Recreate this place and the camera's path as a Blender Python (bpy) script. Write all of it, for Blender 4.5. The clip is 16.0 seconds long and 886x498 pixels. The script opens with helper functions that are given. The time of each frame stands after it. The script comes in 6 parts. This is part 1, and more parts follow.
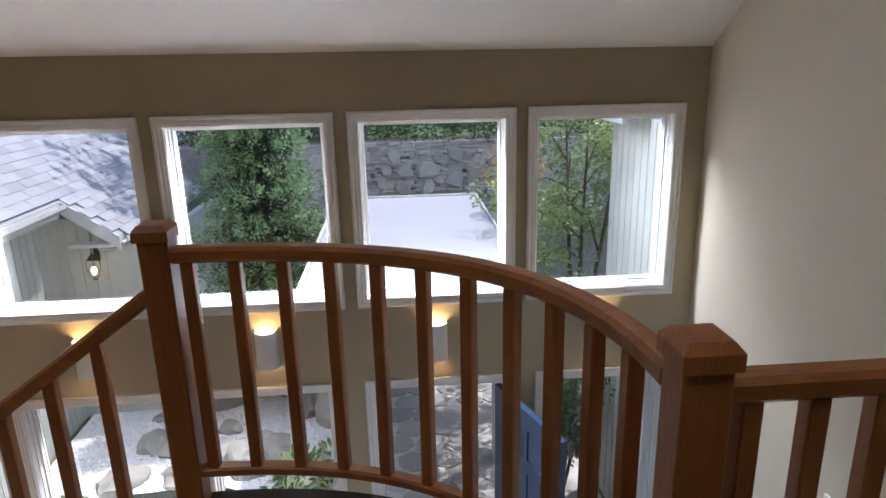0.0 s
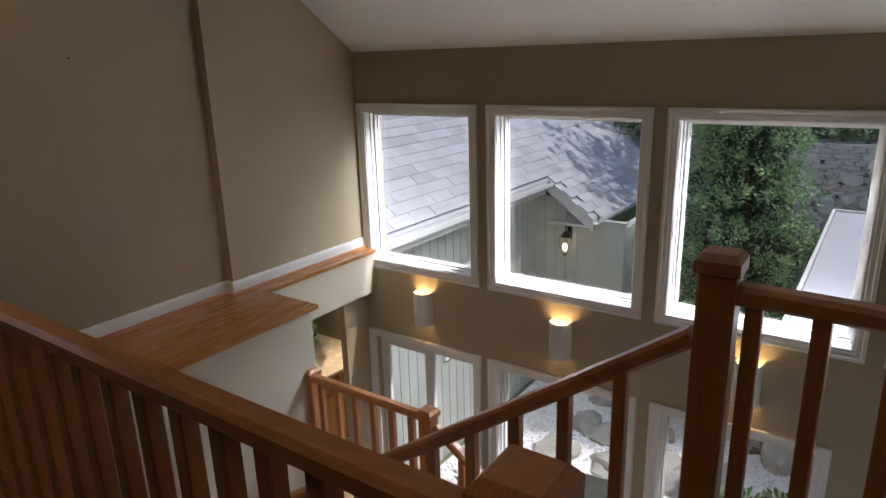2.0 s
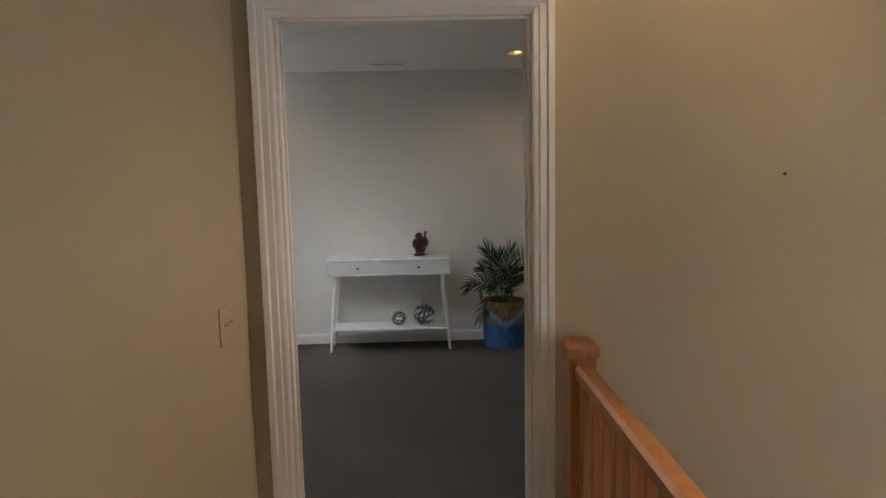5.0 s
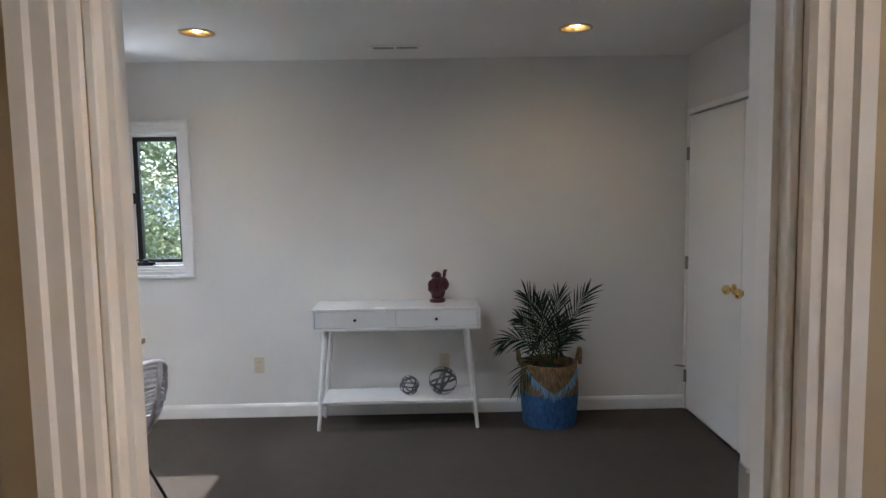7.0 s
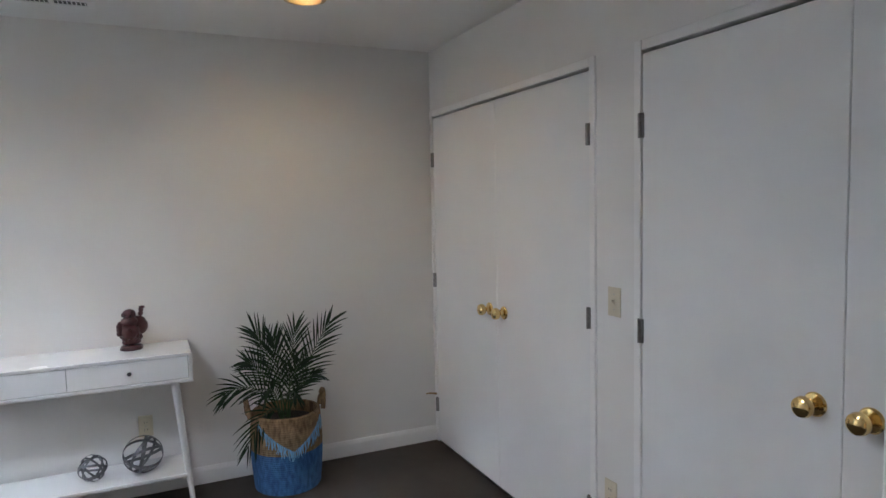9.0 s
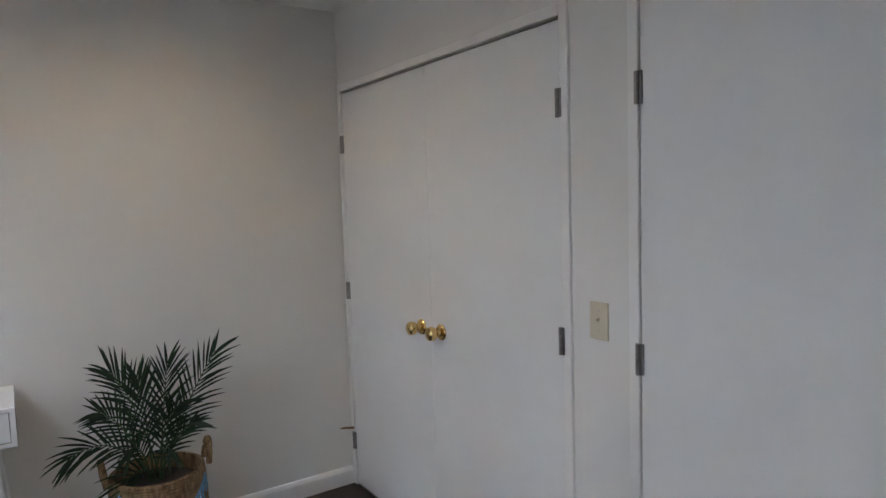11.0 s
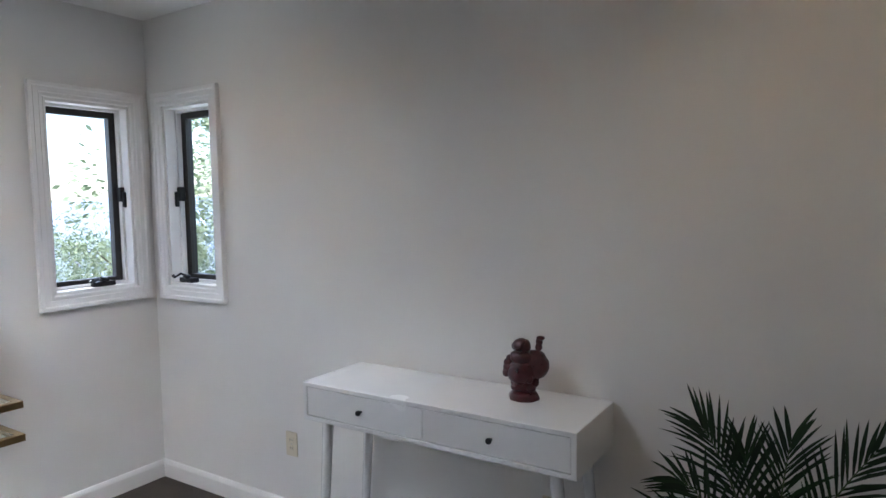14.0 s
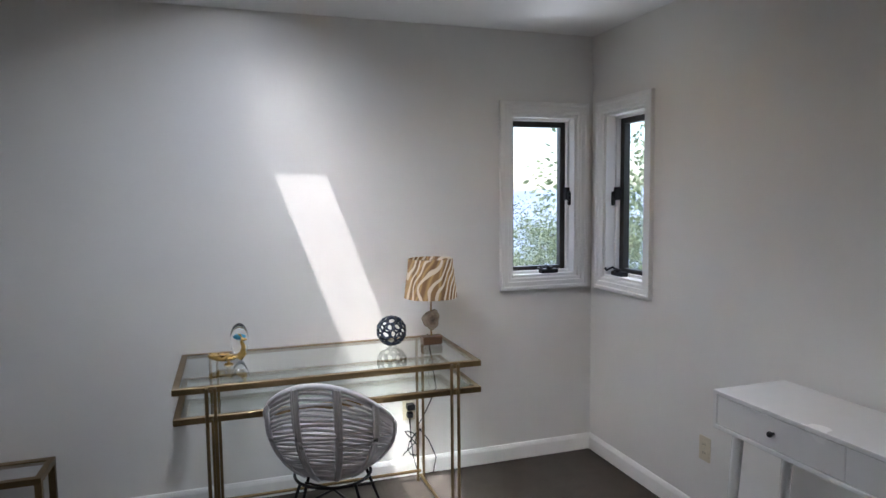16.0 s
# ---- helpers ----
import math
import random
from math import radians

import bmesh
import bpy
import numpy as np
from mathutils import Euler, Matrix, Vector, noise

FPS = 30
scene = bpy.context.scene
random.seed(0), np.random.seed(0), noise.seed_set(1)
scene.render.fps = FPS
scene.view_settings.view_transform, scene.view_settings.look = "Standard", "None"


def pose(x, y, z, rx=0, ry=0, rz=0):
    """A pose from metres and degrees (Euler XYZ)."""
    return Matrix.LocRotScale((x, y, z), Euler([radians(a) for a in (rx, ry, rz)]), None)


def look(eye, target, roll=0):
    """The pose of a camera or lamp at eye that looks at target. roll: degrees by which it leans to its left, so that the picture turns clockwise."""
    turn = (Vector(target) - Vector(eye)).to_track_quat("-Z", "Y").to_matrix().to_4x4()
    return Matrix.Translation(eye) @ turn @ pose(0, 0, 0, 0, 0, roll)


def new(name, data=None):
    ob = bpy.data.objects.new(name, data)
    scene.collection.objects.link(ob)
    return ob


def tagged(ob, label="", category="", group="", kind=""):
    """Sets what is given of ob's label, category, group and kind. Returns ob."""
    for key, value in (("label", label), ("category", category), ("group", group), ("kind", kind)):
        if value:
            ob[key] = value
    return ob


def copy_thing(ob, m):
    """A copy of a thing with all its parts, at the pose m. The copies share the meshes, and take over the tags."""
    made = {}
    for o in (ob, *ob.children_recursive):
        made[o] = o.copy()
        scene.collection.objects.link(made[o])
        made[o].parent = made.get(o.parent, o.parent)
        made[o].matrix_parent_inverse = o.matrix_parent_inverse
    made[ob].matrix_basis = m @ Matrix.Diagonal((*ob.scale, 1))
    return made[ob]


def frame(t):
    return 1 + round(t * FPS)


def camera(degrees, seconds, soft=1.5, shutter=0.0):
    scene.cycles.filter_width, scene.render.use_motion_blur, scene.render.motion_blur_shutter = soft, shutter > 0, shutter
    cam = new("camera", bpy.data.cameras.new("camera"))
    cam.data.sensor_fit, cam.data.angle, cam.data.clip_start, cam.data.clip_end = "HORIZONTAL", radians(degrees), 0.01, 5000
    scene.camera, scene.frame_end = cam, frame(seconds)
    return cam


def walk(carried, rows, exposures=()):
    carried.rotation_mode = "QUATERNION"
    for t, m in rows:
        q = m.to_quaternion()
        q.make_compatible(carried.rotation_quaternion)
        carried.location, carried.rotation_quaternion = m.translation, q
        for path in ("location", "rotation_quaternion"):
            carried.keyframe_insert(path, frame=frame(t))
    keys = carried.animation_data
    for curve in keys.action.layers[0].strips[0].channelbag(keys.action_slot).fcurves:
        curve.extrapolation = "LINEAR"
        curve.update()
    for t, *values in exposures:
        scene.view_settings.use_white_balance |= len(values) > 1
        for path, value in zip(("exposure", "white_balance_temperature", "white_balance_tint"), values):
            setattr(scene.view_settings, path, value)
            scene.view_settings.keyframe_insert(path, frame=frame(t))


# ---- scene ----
cam = camera(69.3, 16.0)
PATH = [
    (0, (-0.301, -0.088, 1.425), (-0.162, 1.829, 0.872), -1.3),
    (0.5, (-0.364, 0.004, 1.414), (-0.467, 1.923, 0.86), -1.3),
    (1, (-0.456, 0.089, 1.42), (-0.826, 1.972, 0.858), -1.3),
    (1.5, (-0.593, 0.165, 1.427), (-1.317, 1.943, 0.864), -1.4),
    (2, (-0.736, 0.258, 1.44), (-1.839, 1.83, 0.88), -1.7),
    (2.5, (-0.864, 0.349, 1.474), (-2.326, 1.596, 0.92), -1.7),
    (3, (-1.016, 0.409, 1.477), (-2.74, 1.269, 0.94), -1.8),
    (3.5, (-1.296, 0.38, 1.509), (-3.15, 0.905, 0.975), -1.7),
    (4, (-1.609, 0.362, 1.519), (-3.534, 0.673, 1.074), -1.6),
    (4.5, (-1.906, 0.342, 1.525), (-3.874, 0.497, 1.203), -1.3),
    (5, (-2.186, 0.322, 1.541), (-4.171, 0.375, 1.306), -1.2),
    (5.2, (-2.313, 0.314, 1.542), (-4.302, 0.344, 1.332), -1.2),
    (7.3, (-3.735, 0.234, 1.538), (-5.712, 0.275, 1.379), -0.9),
    (7.5, (-3.815, 0.230, 1.515), (-5.791, 0.306, 1.367), -1.0),
    (8, (-4.003, 0.261, 1.501), (-5.984, 0.499, 1.356), -1.0),
    (8.5, (-4.185, 0.31, 1.511), (-6.11, 0.833, 1.366), -1.1),
    (9, (-4.301, 0.366, 1.526), (-6.113, 1.201, 1.379), -1.2),
    (9.2, (-4.348, 0.375, 1.526), (-6.098, 1.334, 1.379), -1.2),
    (11.5, (-5.182, 0.654, 1.491), (-6.833, 1.771, 1.326), -1.8),
    (12, (-5.43, 0.748, 1.452), (-7.264, 1.533, 1.3), -1.6),
    (12.5, (-5.686, 0.829, 1.428), (-7.64, 1.235, 1.301), -1.7),
    (13, (-5.874, 0.968, 1.425), (-7.87, 0.884, 1.324), -1.6),
    (13.5, (-6.0, 1.101, 1.468), (-7.885, 0.449, 1.321), -1.2),
    (14, (-5.943, 1.185, 1.486), (-7.622, 0.108, 1.334), -1.0),
    (14.5, (-5.9, 1.258, 1.522), (-7.273, -0.188, 1.369), -0.7),
    (15, (-5.915, 1.305, 1.53), (-6.976, -0.383, 1.372), -0.7),
    (15.5, (-5.945, 1.331, 1.522), (-6.771, -0.484, 1.364), -0.6),
    (16, (-5.963, 1.352, 1.543), (-6.591, -0.54, 1.376), -0.6),
]
EXPOSURES = [(0.0, 1.55, 6000, 16), (1.0, 1.33, 6100, 16), (2.0, 0.93, 6300, 14), (3.0, 0.75, 6700, 12), (3.5, 0.85, 6950, 12), (4.0, 1.6, 6850, 12), (5.0, 2.15, 6450, 12), (7.3, 2.5, 5950, 13), (9.0, 2.98, 5850, 13), (12.5, 2.74, 5850, 13), (14.0, 2.35, 5850, 14), (16.0, 1.88, 6050, 15)]
walk(cam, [(t, look(eye, target, roll)) for t, eye, target, roll in PATH], EXPOSURES)


# ---- daylight ----
SUN_WAY = Vector((-0.368, -0.258, -1.0)).normalized()
world = bpy.data.worlds.new("sky")
scene.world = world
world.use_nodes = True
sky = world.node_tree.nodes.new("ShaderNodeTexSky")
sky.sky_type, sky.sun_disc = "NISHITA", False
sky.sun_elevation = math.asin(-SUN_WAY.z)
sky.sun_rotation = math.atan2(-SUN_WAY.x, -SUN_WAY.y)
world.node_tree.links.new(sky.outputs[0], world.node_tree.nodes["Background"].inputs[0])
world.node_tree.nodes["Background"].inputs[1].default_value = 0.11
sun = new("sun", bpy.data.lights.new("sun", "SUN"))
sun.data.energy, sun.data.angle, sun.data.color = 2.0, radians(0.5), (1.0, 0.95, 0.88)
sun.matrix_world = look((4, 3, 12), Vector((4, 3, 12)) + SUN_WAY)


def window_light(x, y, z, w, h, rz, watts):
    """An area lamp added at a real opening for daylight entering there; it faces along the way rz gives."""
    ob = new("window_light", bpy.data.lights.new("window_light", "AREA"))
    ob.data.shape, ob.data.size, ob.data.size_y, ob.data.energy = "RECTANGLE", w, h, watts
    ob.data.color = (0.90, 0.95, 1.0)
    ob.matrix_world = pose(x, y, z, 90, 0, rz)
    return ob


window_light(-1.3, 4.85, 1.90, 2.8, 0.8, 180, 190).matrix_world = look((-1.3, 4.85, 1.90), (-1.3, 3.2, 0.6))
window_light(-6.01, -0.66, 2.66, 0.28, 0.66, 0, 3.6).matrix_world = pose(-6.01, -0.66, 2.525)
window_light(-7.9, -4.1, 2.95, 1.0, 0.5, 0, 27).matrix_world = look((-7.9, -4.1, 2.95), (-7.2, 0.6, 1.0))
window_light(-10.1, -1.9, 2.95, 1.0, 0.5, 0, 18).matrix_world = look((-10.1, -1.9, 2.95), (-5.4, -0.8, 1.0))

# lamps added below the two windows, standing in for daylight off the sunlit slope
window_light(-7.9, -3.6, -0.3, 1.2, 0.6, 0, 9).matrix_world = look((-7.9, -3.6, -0.3), (-7.3, -0.4, 2.6))
window_light(-9.7, -1.8, -0.3, 1.2, 0.6, 0, 7).matrix_world = look((-9.7, -1.8, -0.3), (-6.5, -1.2, 2.6))

# ---- materials ----
def nodes_of(name):
    m = bpy.data.materials.new(name)
    m.use_nodes = True
    t = m.node_tree
    return m, t, t.nodes["Principled BSDF"], t.links


def mixer(t, fac, a, b, kind="MIX"):
    n = t.nodes.new("ShaderNodeMix")
    n.data_type, n.blend_type = "RGBA", kind
    for sock, v in ((n.inputs[0], fac), (n.inputs[6], a), (n.inputs[7], b)):
        if isinstance(v, bpy.types.NodeSocket):
            t.links.new(v, sock)
        else:
            sock.default_value = v if isinstance(v, (int, float)) else (*v, 1.0)
    return n.outputs[2]


def coords(t, scale=(1, 1, 1), rot=(0, 0, 0), world_space=False):
    if world_space:
        src = t.nodes.new("ShaderNodeNewGeometry").outputs["Position"]
    else:
        src = t.nodes.new("ShaderNodeTexCoord").outputs["Object"]
    mp = t.nodes.new("ShaderNodeMapping")
    mp.inputs["Scale"].default_value = scale
    mp.inputs["Rotation"].default_value = [radians(a) for a in rot]
    t.links.new(src, mp.inputs[0])
    return mp.outputs[0]


def noise_of(t, vec, scale, detail=3.0, rough=0.55):
    n = t.nodes.new("ShaderNodeTexNoise")
    n.inputs["Scale"].default_value, n.inputs["Detail"].default_value, n.inputs["Roughness"].default_value = scale, detail, rough
    t.links.new(vec, n.inputs["Vector"])
    return n.outputs[0]


def ramp(t, fac, *stops):
    n = t.nodes.new("ShaderNodeValToRGB")
    while len(n.color_ramp.elements) < len(stops):
        n.color_ramp.elements.new(0.5)
    for e, (p, c) in zip(n.color_ramp.elements, stops):
        e.position, e.color = p, (*c, 1.0) if isinstance(c, tuple) else (c, c, c, 1.0)
    t.links.new(fac, n.inputs[0])
    return n.outputs[0]


def bump(t, height, strength, dist, bsdf):
    n = t.nodes.new("ShaderNodeBump")
    n.inputs["Strength"].default_value, n.inputs["Distance"].default_value = strength, dist
    t.links.new(height, n.inputs["Height"])
    t.links.new(n.outputs[0], bsdf.inputs["Normal"])


def plain(name, colour, rough=0.5, metal=0.0, vary=0.12, scale=6.0, fine=90.0, relief=0.15, dist=0.001, random_tint=0.0, coat=0.0):
    """A surface with broad mottling, fine grain and slight relief."""
    m, t, b, l = nodes_of(name)
    v = coords(t, world_space=True)
    big, small = noise_of(t, v, scale, 4), noise_of(t, v, fine, 3)
    dark, light = tuple(c * (1 - vary) for c in colour), tuple(min(1, c * (1 + vary)) for c in colour)
    col = mixer(t, ramp(t, big, (0.3, 0.0), (0.7, 1.0)), dark, light)
    col = mixer(t, 0.35 * min(1, vary * 4), col, mixer(t, small, dark, light))
    if random_tint:
        info = t.nodes.new("ShaderNodeObjectInfo").outputs["Random"]
        col = mixer(t, random_tint, col, ramp(t, info, (0.0, tuple(c * 0.55 for c in colour)), (1.0, tuple(min(1, c * 1.5) for c in colour))))
    l.new(col, b.inputs["Base Color"])
    l.new(ramp(t, big, (0.2, max(0.0, rough - 0.06)), (0.8, min(1.0, rough + 0.06))), b.inputs["Roughness"])
    b.inputs["Metallic"].default_value = metal
    b.inputs["Coat Weight"].default_value = coat
    if relief:
        bump(t, small, relief, dist, b)
    return m


def wood(name, light, dark, rough=0.32, stretch=(1, 1, 14), coat=0.3, world_space=False):
    """Straight-grained wood; the grain runs along the axis with the smallest stretch."""
    m, t, b, l = nodes_of(name)
    v = coords(t, stretch, world_space=world_space)
    n1, n2 = noise_of(t, v, 3.0, 5, 0.6), noise_of(t, v, 14.0, 4, 0.65)
    w = t.nodes.new("ShaderNodeTexWave")
    w.inputs["Scale"].default_value, w.inputs["Distortion"].default_value, w.inputs["Detail"].default_value = 3.0, 7.0, 3.0
    l.new(v, w.inputs["Vector"])
    col = mixer(t, ramp(t, n1, (0.3, 0.0), (0.72, 1.0)), dark, light)
    col = mixer(t, 0.3, col, ramp(t, w.outputs[0], (0.2, dark), (0.8, light)))
    col = mixer(t, ramp(t, n2, (0.52, 0.0), (0.75, 0.55)), col, tuple(c * 0.55 for c in dark))
    info = t.nodes.new("ShaderNodeObjectInfo").outputs["Random"]
    col = mixer(t, 0.22, col, ramp(t, info, (0.0, tuple(c * 0.7 for c in dark)), (1.0, tuple(min(1, c * 1.15) for c in light))))
    l.new(col, b.inputs["Base Color"])
    l.new(ramp(t, n2, (0.3, rough - 0.05), (0.7, rough + 0.12)), b.inputs["Roughness"])
    b.inputs["Coat Weight"].default_value, b.inputs["Coat Roughness"].default_value = coat, 0.25
    bump(t, n2, 0.12, 0.001, b)
    return m


def glass(name, tint=(1, 1, 1), rough=0.0, ior=1.45):
    m, t, b, l = nodes_of(name)
    b.inputs["Base Color"].default_value = (*tint, 1)
    b.inputs["Transmission Weight"].default_value, b.inputs["Roughness"].default_value, b.inputs["IOR"].default_value = 1.0, rough, ior
    return m


def carpet_material():
    m, t, b, l = nodes_of("carpet")
    v = coords(t, world_space=True)
    big, mid, fine = noise_of(t, v, 1.7, 3), noise_of(t, v, 11.0, 5, 0.65), noise_of(t, v, 300.0, 2)
    w = t.nodes.new("ShaderNodeTexWave")
    w.bands_direction = "Y"
    w.inputs["Scale"].default_value, w.inputs["Distortion"].default_value, w.inputs["Detail Scale"].default_value = 26.0, 3.0, 6.0
    l.new(coords(t, world_space=True), w.inputs["Vector"])
    base = mixer(t, ramp(t, big, (0.3, 0.0), (0.7, 1.0)), (0.043, 0.035, 0.028), (0.062, 0.050, 0.040))
    base = mixer(t, ramp(t, mid, (0.42, 0.0), (0.72, 0.6)), base, (0.026, 0.021, 0.017))
    base = mixer(t, 0.13, base, ramp(t, w.outputs[0], (0.1, (0.014, 0.011, 0.009)), (0.7, (0.075, 0.061, 0.048))))
    base = mixer(t, 0.4, base, ramp(t, fine, (0.3, (0.018, 0.015, 0.012)), (0.7, (0.070, 0.057, 0.046))))
    l.new(base, b.inputs["Base Color"])
    b.inputs["Roughness"].default_value = 0.95
    bump(t, mixer(t, 0.2, fine, w.outputs[0]), 0.7, 0.004, b)
    return m


def leaf_material(name, dark, light, rough=0.5):
    m, t, b, l = nodes_of(name)
    isl = t.nodes.new("ShaderNodeNewGeometry").outputs["Random Per Island"]
    n = noise_of(t, coords(t, world_space=True), 2.0, 2)
    col = mixer(t, isl, dark, light)
    col = mixer(t, 0.3, col, mixer(t, n, dark, light))
    l.new(col, b.inputs["Base Color"])
    b.inputs["Roughness"].default_value = rough
    tr = t.nodes.new("ShaderNodeBsdfTranslucent")
    l.new(col, tr.inputs[0])
    mx = t.nodes.new("ShaderNodeMixShader")
    mx.inputs[0].default_value = 0.3
    l.new(b.outputs[0], mx.inputs[1])
    l.new(tr.outputs[0], mx.inputs[2])
    l.new(mx.outputs[0], t.nodes["Material Output"].inputs[0])
    return m


def glow(name, colour, strength):
    m, t, b, l = nodes_of(name)
    b.inputs["Base Color"].default_value = (*colour, 1)
    b.inputs["Emission Color"].default_value, b.inputs["Emission Strength"].default_value = (*colour, 1), strength
    return m


TAN_PAINT = plain("tan_wall_paint", (0.44, 0.365, 0.245), 0.75, vary=0.05, scale=1.2, fine=160, relief=0.12)
CREAM_PAINT = plain("cream_wall_paint", (0.60, 0.55, 0.44), 0.72, vary=0.04, scale=1.2, fine=160, relief=0.12)
WHITE_WALL = plain("off_white_wall_paint", (0.735, 0.72, 0.69), 0.7, vary=0.035, scale=1.0, fine=150, relief=0.12)
CEILING_PAINT = plain("ceiling_paint", (0.80, 0.79, 0.77), 0.85, vary=0.03, scale=1.0, fine=120, relief=0.15)
TRIM = plain("white_trim_paint", (0.80, 0.79, 0.77), 0.38, vary=0.04, scale=3, fine=60, relief=0.06)
DOOR_PAINT = plain("white_door_paint", (0.76, 0.76, 0.75), 0.42, vary=0.03, scale=2, fine=60, relief=0.08)
CARPET = carpet_material()
OAK = wood("oak_x", (0.52, 0.23, 0.078), (0.36, 0.135, 0.042), stretch=(1, 14, 14))
OAK_Y = wood("oak_y", (0.52, 0.23, 0.078), (0.36, 0.135, 0.042), stretch=(14, 1, 14))
OAK_Z = wood("oak_z", (0.50, 0.21, 0.070), (0.34, 0.125, 0.039), stretch=(14, 14, 1))
LEDGE_OAK = wood("ledge_oak", (0.45, 0.195, 0.046), (0.375, 0.152, 0.033), rough=0.24, stretch=(3.5, 0.3, 3.5), coat=0.5)
BRASS = plain("polished_brass", (0.83, 0.60, 0.25), 0.12, 1.0, vary=0.05, relief=0.0)
AGED_BRASS = plain("aged_brass", (0.285, 0.205, 0.105), 0.36, 1.0, vary=0.12, relief=0.05)
STEEL = plain("steel_hinge", (0.50, 0.49, 0.46), 0.3, 1.0, vary=0.08, relief=0.03)
BLACK_METAL = plain("black_metal", (0.02, 0.02, 0.022), 0.4, 0.6, vary=0.2, relief=0.05)
DARK_FRAME = plain("dark_bronze_sash", (0.035, 0.032, 0.030), 0.45, 0.3, vary=0.2, relief=0.05)
PANE = glass("window_glass")
IVORY = plain("ivory_plastic", (0.62, 0.56, 0.42), 0.4, vary=0.03, relief=0.0)

# ---- mesh helpers ----
def box(bm, x0, x1, y0, y1, z0, z1, bevel=0.0, m=None, segments=1):
    """Adds a box to bm, with bevelled edges if asked, moved by m."""
    r = bmesh.ops.create_cube(bm, size=1.0)
    vs = r["verts"]
    for v in vs:
        v.co = Vector((x0 + (v.co.x + 0.5) * (x1 - x0), y0 + (v.co.y + 0.5) * (y1 - y0), z0 + (v.co.z + 0.5) * (z1 - z0)))
    if bevel:
        es = list({e for v in vs for e in v.link_edges})
        out = bmesh.ops.bevel(bm, geom=es, offset=bevel, segments=segments, affect="EDGES", profile=0.7)
        vs = list({v for f in out["faces"] for v in f.verts} | {v for v in vs if v.is_valid})
    if m is not None:
        bmesh.ops.transform(bm, matrix=m, verts=[v for v in vs if v.is_valid])
    return vs


def lathe(bm, profile, segments=24, m=None, cap=True):
    """Turns the profile [(radius, z)] round the z axis."""
    rings = []
    for r, z in profile:
        rings.append([bm.verts.new((r * math.cos(2 * math.pi * i / segments), r * math.sin(2 * math.pi * i / segments), z)) for i in range(segments)])
    for a, b in zip(rings, rings[1:]):
        for i in range(segments):
            j = (i + 1) % segments
            bm.faces.new((a[i], a[j], b[j], b[i]))
    if cap:
        for ring, flip in ((rings[0], True), (rings[-1], False)):
            bm.faces.new(ring[::-1] if flip else ring)
    vs = [v for ring in rings for v in ring]
    if m is not None:
        bmesh.ops.transform(bm, matrix=m, verts=vs)
    return vs


def tube(bm, points, radius, segments=8, closed=False, flat=None):
    """Sweeps a round (or, with flat=(w, h), a rectangular) section along points; radius may be one number or one for each point."""
    pts = [Vector(p) for p in points]
    n = len(pts)
    rings = []
    for i, p in enumerate(pts):
        a = pts[(i - 1) % n] if closed or i else pts[i]
        b = pts[(i + 1) % n] if closed or i < n - 1 else pts[i]
        d = (b - a).normalized()
        up = Vector((0, 0, 1)) if abs(d.z) < 0.95 else Vector((0, 1, 0))
        s = d.cross(up).normalized()
        u = s.cross(d).normalized()
        r = radius[i] if isinstance(radius, (list, tuple)) else radius
        if flat:
            w, h = flat[0] / 2, flat[1] / 2
            c = min(w, h) * 0.45
            sec = [(-w, -h + c), (-w, h - c), (-w + c, h), (w - c, h), (w, h - c), (w, -h + c), (w - c, -h), (-w + c, -h)]
            rings.append([bm.verts.new(p + s * x + u * y) for x, y in sec])
        else:
            rings.append([bm.verts.new(p + s * r * math.cos(2 * math.pi * k / segments) + u * r * math.sin(2 * math.pi * k / segments)) for k in range(segments)])
    m = len(rings[0])
    for i in range(n if closed else n - 1):
        a, b = rings[i], rings[(i + 1) % n]
        for k in range(m):
            bm.faces.new((a[k], a[(k + 1) % m], b[(k + 1) % m], b[k]))
    if not closed:
        bm.faces.new(rings[0][::-1])
        bm.faces.new(rings[-1])


def mesh_of(name, bm, material, smooth=None):
    bmesh.ops.recalc_face_normals(bm, faces=bm.faces)
    me = bpy.data.meshes.new(name)
    bm.to_mesh(me)
    bm.free()
    me.materials.append(material)
    if smooth is not None:
        me.polygons.foreach_set("use_smooth", [True] * len(me.polygons))
        me.set_sharp_from_angle(angle=radians(smooth))
    return me


def part(name, bm, material, parent, label="", smooth=None):
    """Links a bmesh as one mesh object under a thing or a part."""
    ob = new(name, mesh_of(name, bm, material, smooth))
    ob.parent = parent
    return tagged(ob, label)


def again(ob, m, parent=None):
    """Another object on the same mesh, at m under the same parent."""
    o = new(ob.name.split(".")[0], ob.data)
    o.parent = parent or ob.parent
    o.matrix_basis = m
    return o


def thing(name, label, category, m=None, group="", kind=""):
    ob = tagged(new(name), label, category, group, kind)
    ob.empty_display_size = 0.1
    if m is not None:
        ob.matrix_basis = m
    return ob


def single(name, bm, material, label, category="", group="", kind="", smooth=None):
    return tagged(new(name, mesh_of(name, bm, material, smooth)), label, category, group, kind)


